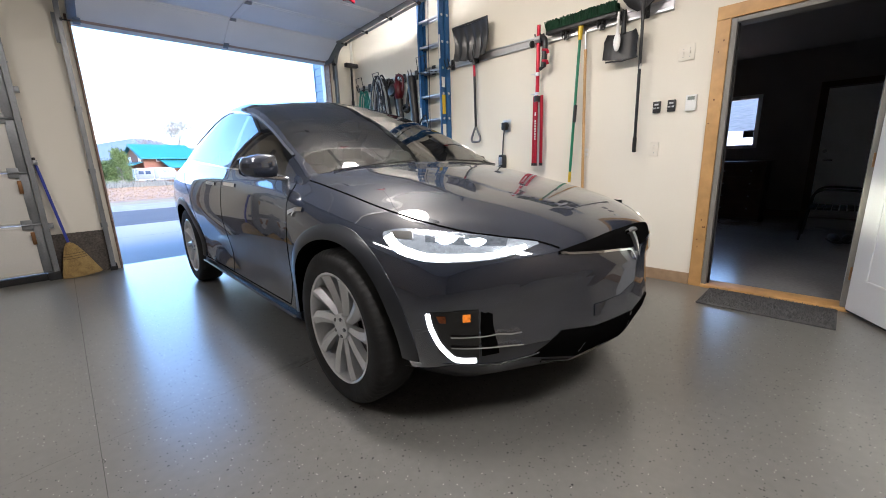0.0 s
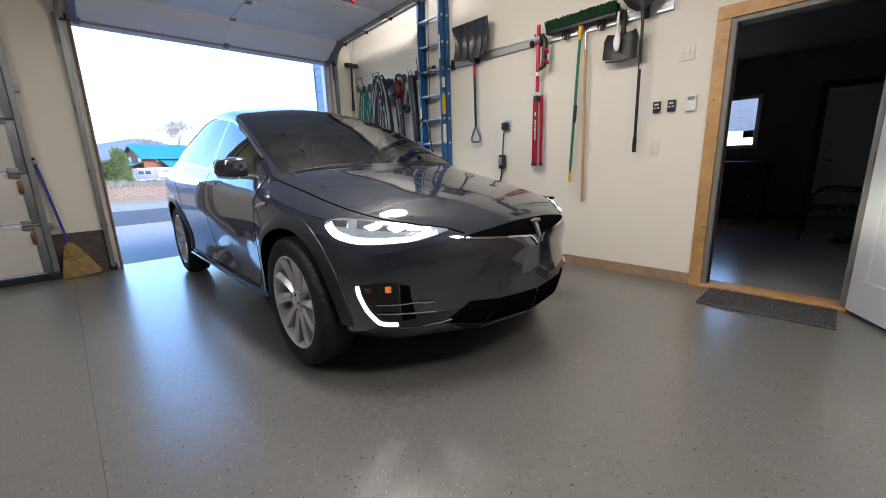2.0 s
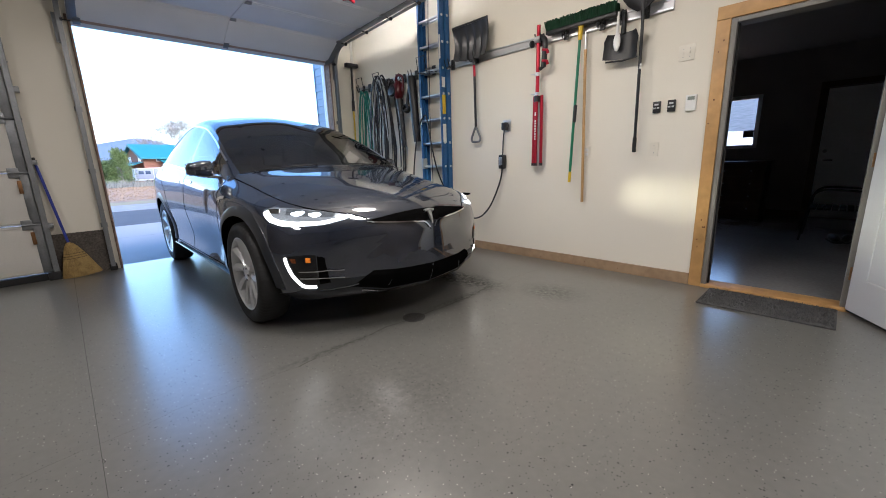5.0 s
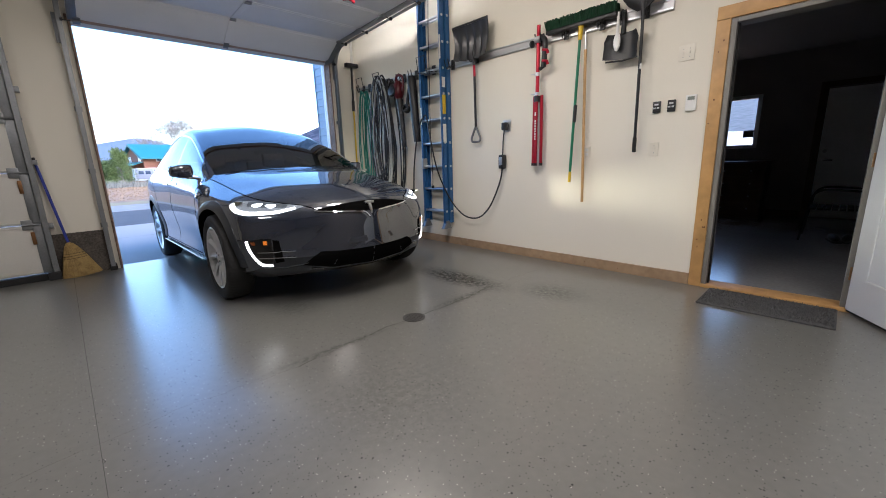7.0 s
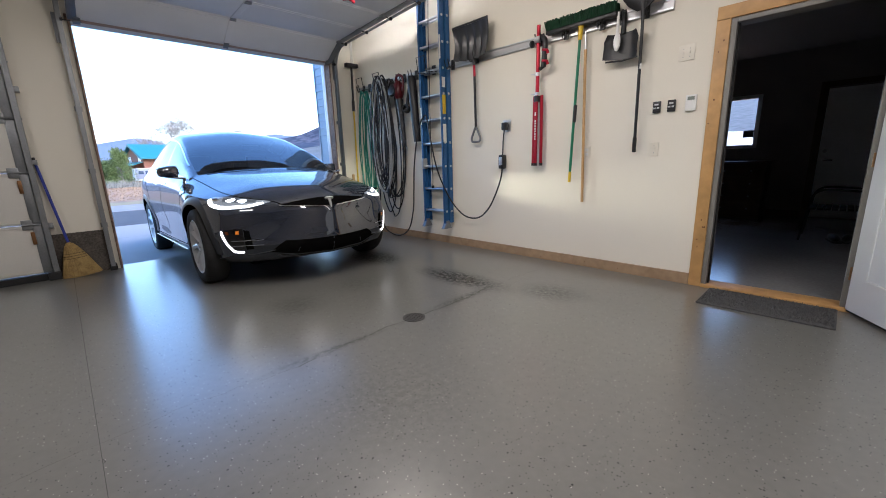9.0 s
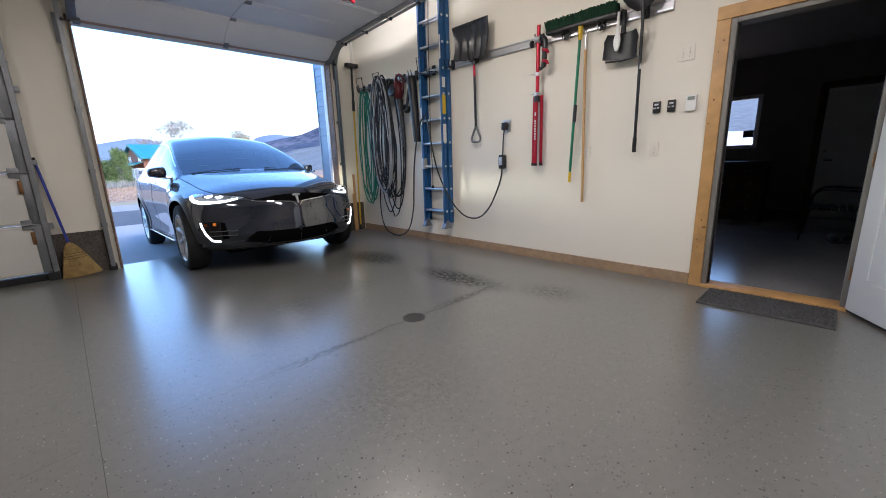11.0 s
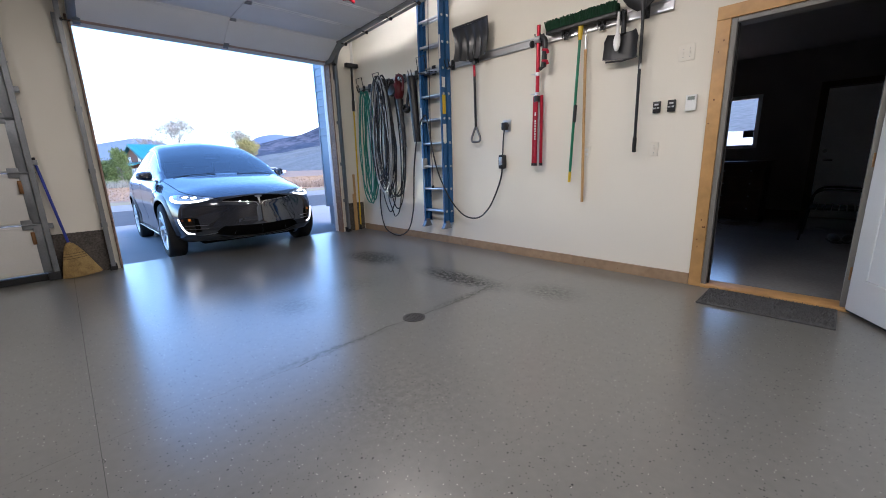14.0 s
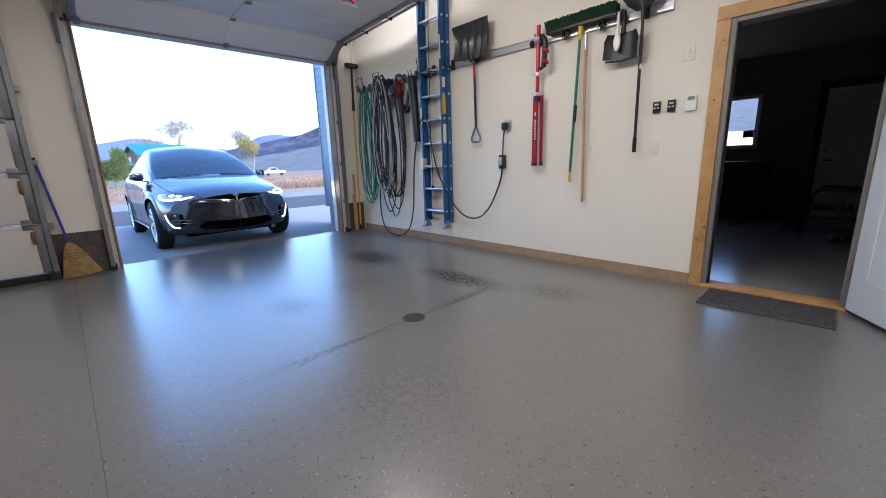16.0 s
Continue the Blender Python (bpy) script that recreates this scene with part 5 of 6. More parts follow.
            rows.append([bm.verts.new(v) for v in (a2, a, md, b, ib)])
        for ra, rb in zip(rows, rows[1:]):
            for k in range(4):
                bm.faces.new((ra[k], ra[k + 1], rb[k + 1], rb[k])).material_index = 1 if k == 3 else 0
        bmesh.ops.recalc_face_normals(bm, faces=bm.faces[:])
        part("wheel_arch", bm, [CLADDING, MESHBLACK], car, "grey wheel arch trim")
        bm = bmesh.new()
        lathe(bm, [(0.0, 0.0), (ar + 0.05, 0.0)], 32, pose(s * 0.60, ay, az, 0, 90, 0))
        for v in bm.verts:
            v.co.z = max(v.co.z, 0.235)
        part("arch_liner", bm, MESHBLACK, car)
    # door mirror; the left-hand one is folded in
    s = 1 if mirror else -1
    MIRROR_AT = pose(-1.0, 0.735, 1.108, 0, 0, 12) if not mirror else pose(0.945, 0.90, 1.085, 0, 0, 70)
    mm = part("door_mirror", bmesh.new(), PAINT, car)
    bm = bmesh.new()
    bmesh.ops.create_cube(bm, size=1)
    bmesh.ops.subdivide_edges(bm, edges=bm.edges[:], cuts=5, use_grid_fill=True)
    for v in bm.verts:
        c = v.co * 2
        sph = c.normalized()
        q = sph.lerp(c, 0.35)
        v.co = Vector((q.x * 0.100, q.y * (0.070 if q.y < 0 else 0.05), q.z * (0.064 - 0.014 * q.x * s)))
    bmesh.ops.transform(bm, matrix=MIRROR_AT, verts=bm.verts[:])
    bm.to_mesh(mm.data)
    bm.free()
    for p in mm.data.polygons:
        p.use_smooth = True
    part("mirror_glass", pr([(s * (0.93 + 0.155 * a), 1.108 + 0.052 * b) for a, b in ((0, -.8), (.15, -1), (.85, -1), (1, -.7), (1, .7), (.85, 1), (.15, 1), (0, .8))], 1, 0.782 if s < 0 else 0.985, 0.788 if s < 0 else 0.99), GLOSSBLACK, mm)
    bm = bmesh.new()
    box(bm, -0.10, 0.10, -0.028, 0.028, -0.012, 0.012, bevel=0.008, m=Matrix.Translation((s * 0.91, 0.735, 1.042)) @ pose(0, 0, 0, 0, -8 * s, 0))
    part("mirror_foot", bm, CHROME, mm, "chrome strip under the mirror")

# nose: black upper grille wing, chrome line, badge; lower intake
G = [(-.44, -.755, .752), (-.30, -.80, .778), (-.15, -.82, .796), (0, -.83, .802), (.15, -.82, .796), (.30, -.80, .778), (.44, -.755, .752)]
GL = [(-.44, -.757, .740), (-.28, -.82, .728), (-.12, -.86, .718), (0, -.87, .708), (.12, -.86, .718), (.28, -.82, .728), (.44, -.757, .740)]
gr = skin("upper_grille", G, GL, MESHBLACK, 0.003, nu=40, label="black upper grille slot")
ribbon("chrome_line", [(-.44, -.757, .742), (-.28, -.82, .727), (-.12, -.86, .716), (-.055, -.87, .708), (-.02, -.88, .668)], 0.009, CHROME, 0.010, gr, 40)
ribbon("chrome_line", [(.44, -.757, .742), (.28, -.82, .727), (.12, -.86, .716), (.055, -.87, .708), (.02, -.88, .668)], 0.009, CHROME, 0.010, gr, 40)
skin("badge_plate", [(-.055, -.86, .712), (.055, -.86, .712)], [(-.006, -.87, .655), (.006, -.87, .655)], PAINT, 0.008, gr, 9, 4)
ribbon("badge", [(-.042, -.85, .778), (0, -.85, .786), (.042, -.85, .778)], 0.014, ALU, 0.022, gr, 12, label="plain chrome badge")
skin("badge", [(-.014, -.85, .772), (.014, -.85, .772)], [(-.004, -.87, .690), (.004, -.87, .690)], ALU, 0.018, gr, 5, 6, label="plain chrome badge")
it = skin("lower_intake", [(-.44, -.80, .435), (-.22, -.86, .418), (0, -.87, .415), (.22, -.86, .418), (.44, -.80, .435)],
          [(-.56, -.72, .325), (-.28, -.80, .285), (0, -.83, .278), (.28, -.80, .285), (.56, -.72, .325)], MESHBLACK, 0.002, nu=40, label="black lower air intake")
ribbon("intake_lip", [(-.50, -.74, .288), (-.28, -.78, .266), (0, -.80, .260), (.28, -.78, .266), (.50, -.74, .288)], 0.014, GLOSSBLACK, 0.006, it, 40)
for x in (-.17, .24):
    skin("bumper_panel", [(x - .11, -.865, .515), (x + .11, -.865, .515)], [(x - .12, -.87, .468), (x + .12, -.87, .468)], PAINT, 0.003, None, 12, 4)
for x in (-.05, .05):
    part("wiper", tb([on_shell((x * 3, .44, 1.10), .008), on_shell((x * 9, .43, 1.10), .010), on_shell((x * 14, .47, 1.09), .008)], 0.005, 6), BLACK, car)
part("underbody", bx(-.62, .62, -.40, 3.6, 0.18, 0.24, bevel=0.02), MESHBLACK, car)

# the low beam: a small bright source between dark shutters, added on one lamp to shape its patch
BEAM_AT = on_shell((.80, -.42, .812), 0.016)
aim = radians(22)
bf, bs, bu = Vector((math.sin(aim), -math.cos(aim), -0.045)).normalized(), Vector((math.cos(aim), math.sin(aim), 0)), Vector((0, 0, 1))
pj = part("beam_shutter_box", bmesh.new(), MESHBLACK, car, "added box of dark shutters that shapes the low beam")
bm = bmesh.new()
for u0, u1, v0, v1, w0, w1 in ((-.02, .055, -.04, .04, .0050, .0065), (-.02, .055, -.04, .04, -.0065, -.0050), (-.02, .055, .0300, .0315, -.005, .005), (-.02, .055, -.0315, -.0300, -.005, .005)):
    q = [bm.verts.new(BEAM_AT + bf * u + bs * v + bu * w) for w in (w0, w1) for u, v in ((u0, v0), (u1, v0), (u1, v1), (u0, v1))]
    for f in ((3, 2, 1, 0), (4, 5, 6, 7), (0, 1, 5, 4), (1, 2, 6, 5), (2, 3, 7, 6), (3, 0, 4, 7)):
        bm.faces.new([q[i] for i in f])
bmesh.ops.recalc_face_normals(bm, faces=bm.faces[:])
bm.to_mesh(pj.data)
bm.free()
bm = bmesh.new()
bmesh.ops.create_uvsphere(bm, u_segments=12, v_segments=8, radius=0.004, matrix=Matrix.Translation(BEAM_AT))
part("light_source", bm, mat("low_beam_source", (1, 1, 0.95), 0.3, emit=30000, vary=0, emit_color=(1.0, 0.97, 0.68)), pj)

# cabin seen through the glass
part("dashboard", pr([(0.55, 0.6), (0.72, 1.02), (1.05, 1.03), (1.2, 0.92), (1.15, 0.6)], 0, -0.76, 0.76, bevel=0.03), CABIN, car)
part("cabin_floor", bx(-.80, .80, 0.5, 3.5, 0.30, 0.36), CABIN, car)
for x in (-.38, .38):
    st = part("front_seat", pr([(1.35, 0.5), (1.95, 0.46), (2.18, 1.12), (2.08, 1.15), (1.9, 0.72), (1.4, 0.72)], 0, x - .24, x + .24, bevel=0.05), SEATMAT, car)
    part("headrest", bx(x - .14, x + .14, 2.10, 2.20, 1.16, 1.34, bevel=0.03), SEATMAT, st)
for x in (-.45, 0, .45):
    st = part("rear_seat", pr([(2.45, 0.5), (2.95, 0.5), (3.15, 1.1), (3.05, 1.12), (2.9, 0.75), (2.45, 0.72)], 0, x - .21, x + .21, bevel=0.05), SEATMAT, car)
    part("headrest", bx(x - .13, x + .13, 3.06, 3.15, 1.13, 1.28, bevel=0.03), SEATMAT, st)
wheel_m = pose(.38, 1.32, 0.98, 65, 0, 0)
part("steering_wheel", tb([wheel_m @ Vector((0.18 * math.cos(a), 0.18 * math.sin(a), 0)) for a in (2 * math.pi * k / 32 for k in range(32))], 0.014, 8, True), BLACK, car)
part("screen", bx(-.16, .10, 1.10, 1.12, 0.80, 1.04, bevel=0.004), GLOSSBLACK, car)
part("interior_mirror", bx(-.11, .11, 1.12, 1.14, 1.36, 1.42, bevel=0.01), BLACK, car)

# wheels
RW = 0.367
TYRE = [(0.262, -0.098), (0.30, -0.108), (0.335, -0.106), (0.357, -0.092), (0.365, -0.07), (0.367, -0.04), (0.367, 0.0), (0.367, 0.04), (0.365, 0.07), (0.357, 0.092), (0.335, 0.106), (0.30, 0.108), (0.262, 0.098), (0.262, 0.0), (0.262, -0.098)]
wheels = []


def build_wheel():
    w = part("wheel", bmesh.new(), RIM, None)
    bm = bmesh.new()
    m = pose(0, 0, 0, 0, -90, 0)
    # barrel and lip: z of the profile points outward
    lathe(bm, [(0.266, 0.096), (0.258, 0.101), (0.250, 0.096), (0.243, 0.065), (0.243, -0.09), (0.262, -0.098)], 60, m)
    lathe(bm, [(0.0, 0.088), (0.030, 0.086), (0.058, 0.078), (0.066, 0.060), (0.066, 0.02)], 30, m)
    bmesh.ops.recalc_face_normals(bm, faces=bm.faces[:])
    bm.to_mesh(w.data)
    bm.free()
    for p in w.data.polygons:
        p.use_smooth = True
    w.data.set_sharp_from_angle(angle=radians(35))
    # ten swept blades, alike, on one mesh
    sb = bmesh.new()
    w0, w1, rows = 0.017, 0.037, []
    for q in range(8):
        t = q / 7
        r, ang = 0.045 + 0.203 * t, 0.13 * t * t
        c = Vector((math.cos(ang), math.sin(ang), 0))
        tt, hw, z, p = Vector((-c.y, c.x, 0)), w0 + (w1 - w0) * t, 0.062 + 0.026 * t, c * r
        rows.append([sb.verts.new(m @ v) for v in (p - tt * hw + Vector((0, 0, z - 0.012)), p - tt * hw * 0.15 + Vector((0, 0, z + 0.010)), p + tt * hw * 0.8 + Vector((0, 0, z)), p + tt * hw * 0.7 + Vector((0, 0, z - 0.035)), p - tt * hw * 0.9 + Vector((0, 0, z - 0.04)))])
    for a, b in zip(rows, rows[1:]):
        for k in range(5):
            sb.faces.new((a[k], a[(k + 1) % 5], b[(k + 1) % 5], b[k]))
    sb.faces.new(rows[0])
    sb.faces.new(rows[-1])
    bmesh.ops.recalc_face_normals(sb, faces=sb.faces[:])
    sp0 = part("spoke", sb, RIM, w)
    for j in range(1, 10):
        sp1 = new("spoke", sp0.data)
        sp1.parent = w
        sp1.matrix_basis = Matrix.Rotation(2 * math.pi * j / 10, 4, "X")
    bm = bmesh.new()
    # shoulder lugs: the outer rows of the tread step in and out round the tyre
    rings = []
    for j in range(216):
        t, low = 2 * math.pi * j / 216, 0.0055 if j % 3 == 0 else 0.0
        rings.append([bm.verts.new(m @ Vector(((r - (low if r > 0.35 and abs(h) > 0.055 else 0.0)) * math.cos(t), (r - (low if r > 0.35 and abs(h) > 0.055 else 0.0)) * math.sin(t), h))) for r, h in TYRE[:-1]])
    for a, b in zip(rings, rings[1:] + rings[:1]):
        for k in range(len(a)):
            bm.faces.new((a[k], b[k], b[(k + 1) % len(a)], a[(k + 1) % len(a)]))
    bmesh.ops.recalc_face_normals(bm, faces=bm.faces[:])
    part("tyre", bm, RUBBER, w, "black tyre with worn tread")
    bm = bmesh.new()
    lathe(bm, [(0.0, 0.0), (0.18, 0.0), (0.18, -0.03), (0.0, -0.03)], 32, m)
    part("brake_disc", bm, mat("brake_steel", (0.12, 0.12, 0.12), 0.4, metal=0.8, vary=0.2, scale=20, bump=0), w)
    for j in range(5):
        a = 2 * math.pi * j / 5
        part("wheel_nut", lathe(bmesh.new(), [(0.0, 0.088), (0.008, 0.087), (0.010, 0.075)], 8, m @ Matrix.Translation((0.043 * math.cos(a), 0.043 * math.sin(a), 0))), STEEL, w)
    return w


first = build_wheel()
first.parent = car
WHEELS = []
for n, (wx, wy, turn) in enumerate(((-0.878, 0.055, 0), (-0.882, 2.985, 0), (0.878, 0.055, 180), (0.882, 2.985, 180))):
    base = pose(wx, wy, RW, 0, 0, turn)
    w = first if n == 0 else copy_thing(first, base)
    w.parent = car
    WHEELS.append((w, base, turn))
first.matrix_basis = pose(-0.878, 0.055, RW)

TRACK = ((0, -4.377), (0.5, -4.251), (1, -4.127), (1.5, -4.005), (2, -3.879), (2.5, -3.746), (3, -3.611), (3.5, -3.473), (4, -3.331),
         (5.25, -2.943), (6.5, -2.504), (7, -2.291), (7.5, -2.101), (8, -1.93), (8.5, -1.763), (9, -1.596), (10.25, -1.129), (11.5,
         -0.647), (12, -0.448), (12.5, -0.246), (13, -0.041), (13.5, 0.172), (14, 0.407), (14.5, 0.661), (15, 0.925), (15.5, 1.159), (16,
         1.387))


def motions():
    """The car reverses slowly out of the bay, down onto the drive; its wheels roll."""
    ts = np.round(np.arange(0, 16.01, 0.25), 3)
    ys = ease(ts, [a for a, _ in TRACK], [b for _, b in TRACK])
    rows = []
    for t, y in zip(ts, ys):
        def gz(p):
            return float(np.interp(p, [-10, 0.10, 0.30, 6.3], [0, 0, ground_z(0.3), ground_z(6.3)]))
        zf, zr = gz(y + 0.045), gz(y + 2.985)
        pitch = math.degrees(math.atan2(zr - zf, 2.94))
        x = -1.992 + 0.0195 * (y + 4.37)
        rows.append((float(t), pose(x, float(y), zf, pitch, 0, -0.8)))
    walk(car, rows)
    for w, base, turn in WHEELS:
        out = []
        for t, y in zip(ts, ys):
            a = -math.degrees((y - ys[0]) / RW) + 20
            out.append((float(t), base @ pose(0, 0, 0, a if turn == 0 else -a, 0, 0)))
        walk(w, out)

# ---- tool wall: rail, hooks and what hangs there ----
RAILGREY = mat("pale_grey_rail", (0.52, 0.52, 0.52), 0.35, metal=0.3, vary=0.06, scale=9, bump=0)
rail = thing("storage_rail", "long grey steel storage rail along the wall", "rail")
part("track", bx(-0.018, 0.0, -4.72, -0.12, 2.235, 2.325, bevel=0.004), RAILGREY, rail)
part("lip", bx(-0.028, -0.018, -4.72, -0.12, 2.306, 2.322, bevel=0.003), ALU, rail)
part("lip", bx(-0.028, -0.018, -4.72, -0.12, 2.238, 2.254, bevel=0.003), ALU, rail)


def hook(y, reach=0.16, drop=0.05, wide=0.06, rise=0.07):
    h = thing("wall_hook", "black coated double hook on the rail", "hook", group="hooks on the storage rail")
    part("mount", bx(-0.045, -0.029, y - 0.025, y + 0.025, 2.215, 2.33, bevel=0.004), BLACK, h)
    for s in (-1, 1):
        part("prong", tb(spline([(-0.04, y + s * 0.015, 2.27), (-0.08, y + s * wide * 0.5, 2.25), (-reach * 0.8, y + s * wide * 0.5, 2.25 - drop * 0.4), (-reach, y + s * wide * 0.5, 2.25 + rise)], 5), 0.006, 8), BLACK, h)
    return h


def loop_hook(y, reach, up):
    """A square loop hook that stands out from the rail."""
    h = thing("wall_hook", "black coated loop hook on the rail", "hook", group="hooks on the storage rail")
    part("mount", bx(-0.045, -0.029, y - 0.03, y + 0.03, 2.215, 2.33, bevel=0.004), BLACK, h)
    w = 0.075
    part("loop", tb([(-0.04, y - w, 2.24), (-reach, y - w, 2.22), (-reach - 0.03, y - w, 2.22 + up), (-reach - 0.03, y + w, 2.22 + up), (-reach, y + w, 2.22), (-0.04, y + w, 2.24)], 0.006, 8), BLACK, h)
    return h


hook(-0.30)
loop_hook(-0.46, 0.20, 0.17)
loop_hook(-0.90, 0.20, 0.17)
hook(-1.32)
hook(-1.58)
loop_hook(-1.93, 0.24, 0.18)
hook(-2.28)
hook(-2.67)
hook(-3.53, 0.12)
for y in (-3.80, -4.15, -4.33, -4.52):
    hook(y, 0.10, wide=0.04)

# extension ladder
ld = thing("extension_ladder", "blue fibreglass extension ladder with aluminium rungs", "ladder")


def c_rail(y0, y1, x0, x1, z0, z1, web_at):
    bm = bmesh.new()
    t = 0.005
    a, b = (y0, y0 + t) if web_at < 0 else (y1 - t, y1)
    box(bm, x0, x1, a, b, z0, z1)
    box(bm, x0, x0 + t, y0, y1, z0, z1)
    box(bm, x1 - t, x1, y0, y1, z0, z1)
    return bm


for x0, x1, y0, y1, z0 in ((-0.155, -0.086, -2.185, -1.765, 0.27), (-0.082, -0.015, -2.205, -1.745, 0.30)):
    for (a, b, w) in ((y0, y0 + 0.032, 1), (y1 - 0.032, y1, -1)):
        part("side_rail", c_rail(a, b, x0, x1, z0, 3.28, -w), BLUEFIBRE, ld)
    for i in range(10):
        z = 0.455 + i * 0.2985
        if z < 3.2:
            part("rung", tb([(0.5 * (x0 + x1), y0 + 0.004, z), (0.5 * (x0 + x1), y1 - 0.004, z)], 0.017, 12), ALU, ld)
            for y, s in ((y0, -1), (y1, 1)):
                part("rivet", lathe(bmesh.new(), [(0.0, 0.006), (0.012, 0.005), (0.017, 0.0)], 12, Matrix.Translation((0.5 * (x0 + x1), y, z)) @ pose(0, 0, 0, -90 * s, 0, 0)), ALU, ld)
for y in (-2.17, -1.78):
    bm = bmesh.new()
    prism(bm, [(-0.20, 0.225), (-0.04, 0.225), (-0.06, 0.25), (-0.09, 0.33), (-0.14, 0.33), (-0.175, 0.25)], 1, y - 0.03, y + 0.03, bevel=0.004)
    part("foot", bm, STEEL, ld, "aluminium swivel foot with black pad")
part("label", bx(-0.148, -0.094, -2.1885, -2.1855, 1.70, 1.93), YELLOW, ld, "yellow warning sticker")
part("label", bx(-0.148, -0.094, -2.1885, -2.1855, 2.02, 2.14), LABEL, ld, "white sticker")
part("label", bx(-0.148, -0.094, -2.1885, -2.1855, 1.35, 1.58), LABEL, ld, "white sticker with red band")
part("label", bx(-0.1562, -0.1552, -2.182, -2.158, 2.35, 2.62), LABEL, ld, "white sticker")
part("label", bx(-0.1562, -0.1552, -1.792, -1.768, 1.60, 1.82), LABEL, ld, "white sticker")
part("rope", tb(spline([(-0.16, -2.0, 3.1), (-0.19, -2.01, 2.6), (-0.185, -2.0, 2.1), (-0.19, -1.99, 1.5), (-0.195, -2.01, 1.0), (-0.19, -2.0, 0.79)], 6), 0.005, 6), BLACK, ld, "black haul rope")
bm = bmesh.new()
bmesh.ops.create_uvsphere(bm, u_segments=12, v_segments=8, radius=0.02, matrix=Matrix.Translation((-0.19, -2.0, 0.785)))
part("rope_knot", bm, BLACK, ld)
part("rung_lock", bx(-0.17, -0.09, -1.80, -1.764, 1.02, 1.16, bevel=0.006), ALU, ld)

# snow shovel, blade up
sv = thing("snow_shovel", "grey plastic snow shovel hanging blade upwards", "shovel")
SHOVEL = mat("dark_grey_shovel_plastic", (0.035, 0.037, 0.04), 0.3, vary=0.15, scale=9, bump=0.02)
bm = bmesh.new()
NU, NV = 21, 12
g = []
for i in range(NU):
    u = i / (NU - 1) * 2 - 1
    row = []
    for j in range(NV):
        v = j / (NV - 1)
        hw = 0.245 + 0.022 * v
        z = 2.245 + 0.375 * v + 0.02 * u * u * (1 - v)
        x = -0.085 - 0.075 * (v - 0.45) ** 2 * 2.2 - 0.075 * u * u * (0.7 - 0.3 * v) + (0.018 * math.cos(u * 15) * (1 - v) ** 0.5)
        row.append(bm.verts.new((x, -2.665 + u * hw, z)))
    g.append(row)
for i in range(NU - 1):
    for j in range(NV - 1):
        bm.faces.new((g[i][j], g[i + 1][j], g[i + 1][j + 1], g[i][j + 1]))
bmesh.ops.recalc_face_normals(bm, faces=bm.faces[:])
bmesh.ops.solidify(bm, geom=bm.faces[:], thickness=0.005)
part("blade", bm, SHOVEL, sv, "ribbed dark grey plastic blade")
part("wear_strip", bx(-0.165, -0.155, -2.93, -2.40, 2.612, 2.632, bevel=0.002), SHOVEL, sv)
part("socket", tb([(-0.075, -2.665, 2.42), (-0.08, -2.665, 2.30), (-0.085, -2.665, 2.20)], [0.014, 0.026, 0.020], 12), SHOVEL, sv)
part("shaft", tb([(-0.085, -2.665, 2.21), (-0.07, -2.668, 1.50)], 0.0145, 12), BLACK, sv)
part("sticker", tb([(-0.085, -2.665, 2.19), (-0.083, -2.666, 2.07)], 0.0152, 12), REDPAINT, sv)
part("grip", tb(spline([(-0.07, -2.668, 1.50), (-0.07, -2.63, 1.44), (-0.07, -2.60, 1.37), (-0.07, -2.615, 1.335), (-0.07, -2.668, 1.33), (-0.07, -2.72, 1.335), (-0.07, -2.735, 1.37), (-0.07, -2.705, 1.44)], 6, True), 0.013, 8, True), mat("grey_grip_plastic", (0.13, 0.13, 0.135), 0.45, scale=12), sv)

# car charging cable: outlet, plug, control box, hanging loops
ol = thing("power_outlet", "steel wall plate with a heavy plug in it", "outlet")
part("plate", bx(-0.008, 0.0, -3.135, -3.03, 1.42, 1.55, bevel=0.003), ALU, ol)
part("socket", lathe(bmesh.new(), [(0.0, 0.012), (0.035, 0.012), (0.036, 0.0)], 20, pose(-0.008, -3.07, 1.485, 0, -90, 0)), BLACK, ol)
ev = thing("charging_cable", "black charging cable with control box hanging in loops", "cable")
part("plug", bx(-0.07, -0.021, -3.11, -3.045, 1.435, 1.52, bevel=0.012), BLACK, ev)
part("lead", tb(spline([(-0.05, -3.075, 1.44), (-0.055, -3.065, 1.33), (-0.05, -3.055, 1.2), (-0.05, -3.05, 1.15)], 6), 0.008, 8), BLACK, ev)
part("control_box", bx(-0.075, -0.012, -3.085, -3.005, 1.005, 1.165, bevel=0.02), BLACK, ev, "black rounded control box")
part("box_face", bx(-0.0775, -0.0752, -3.065, -3.025, 1.05, 1.14, bevel=0.001), ALU, ev, "silver face plate")
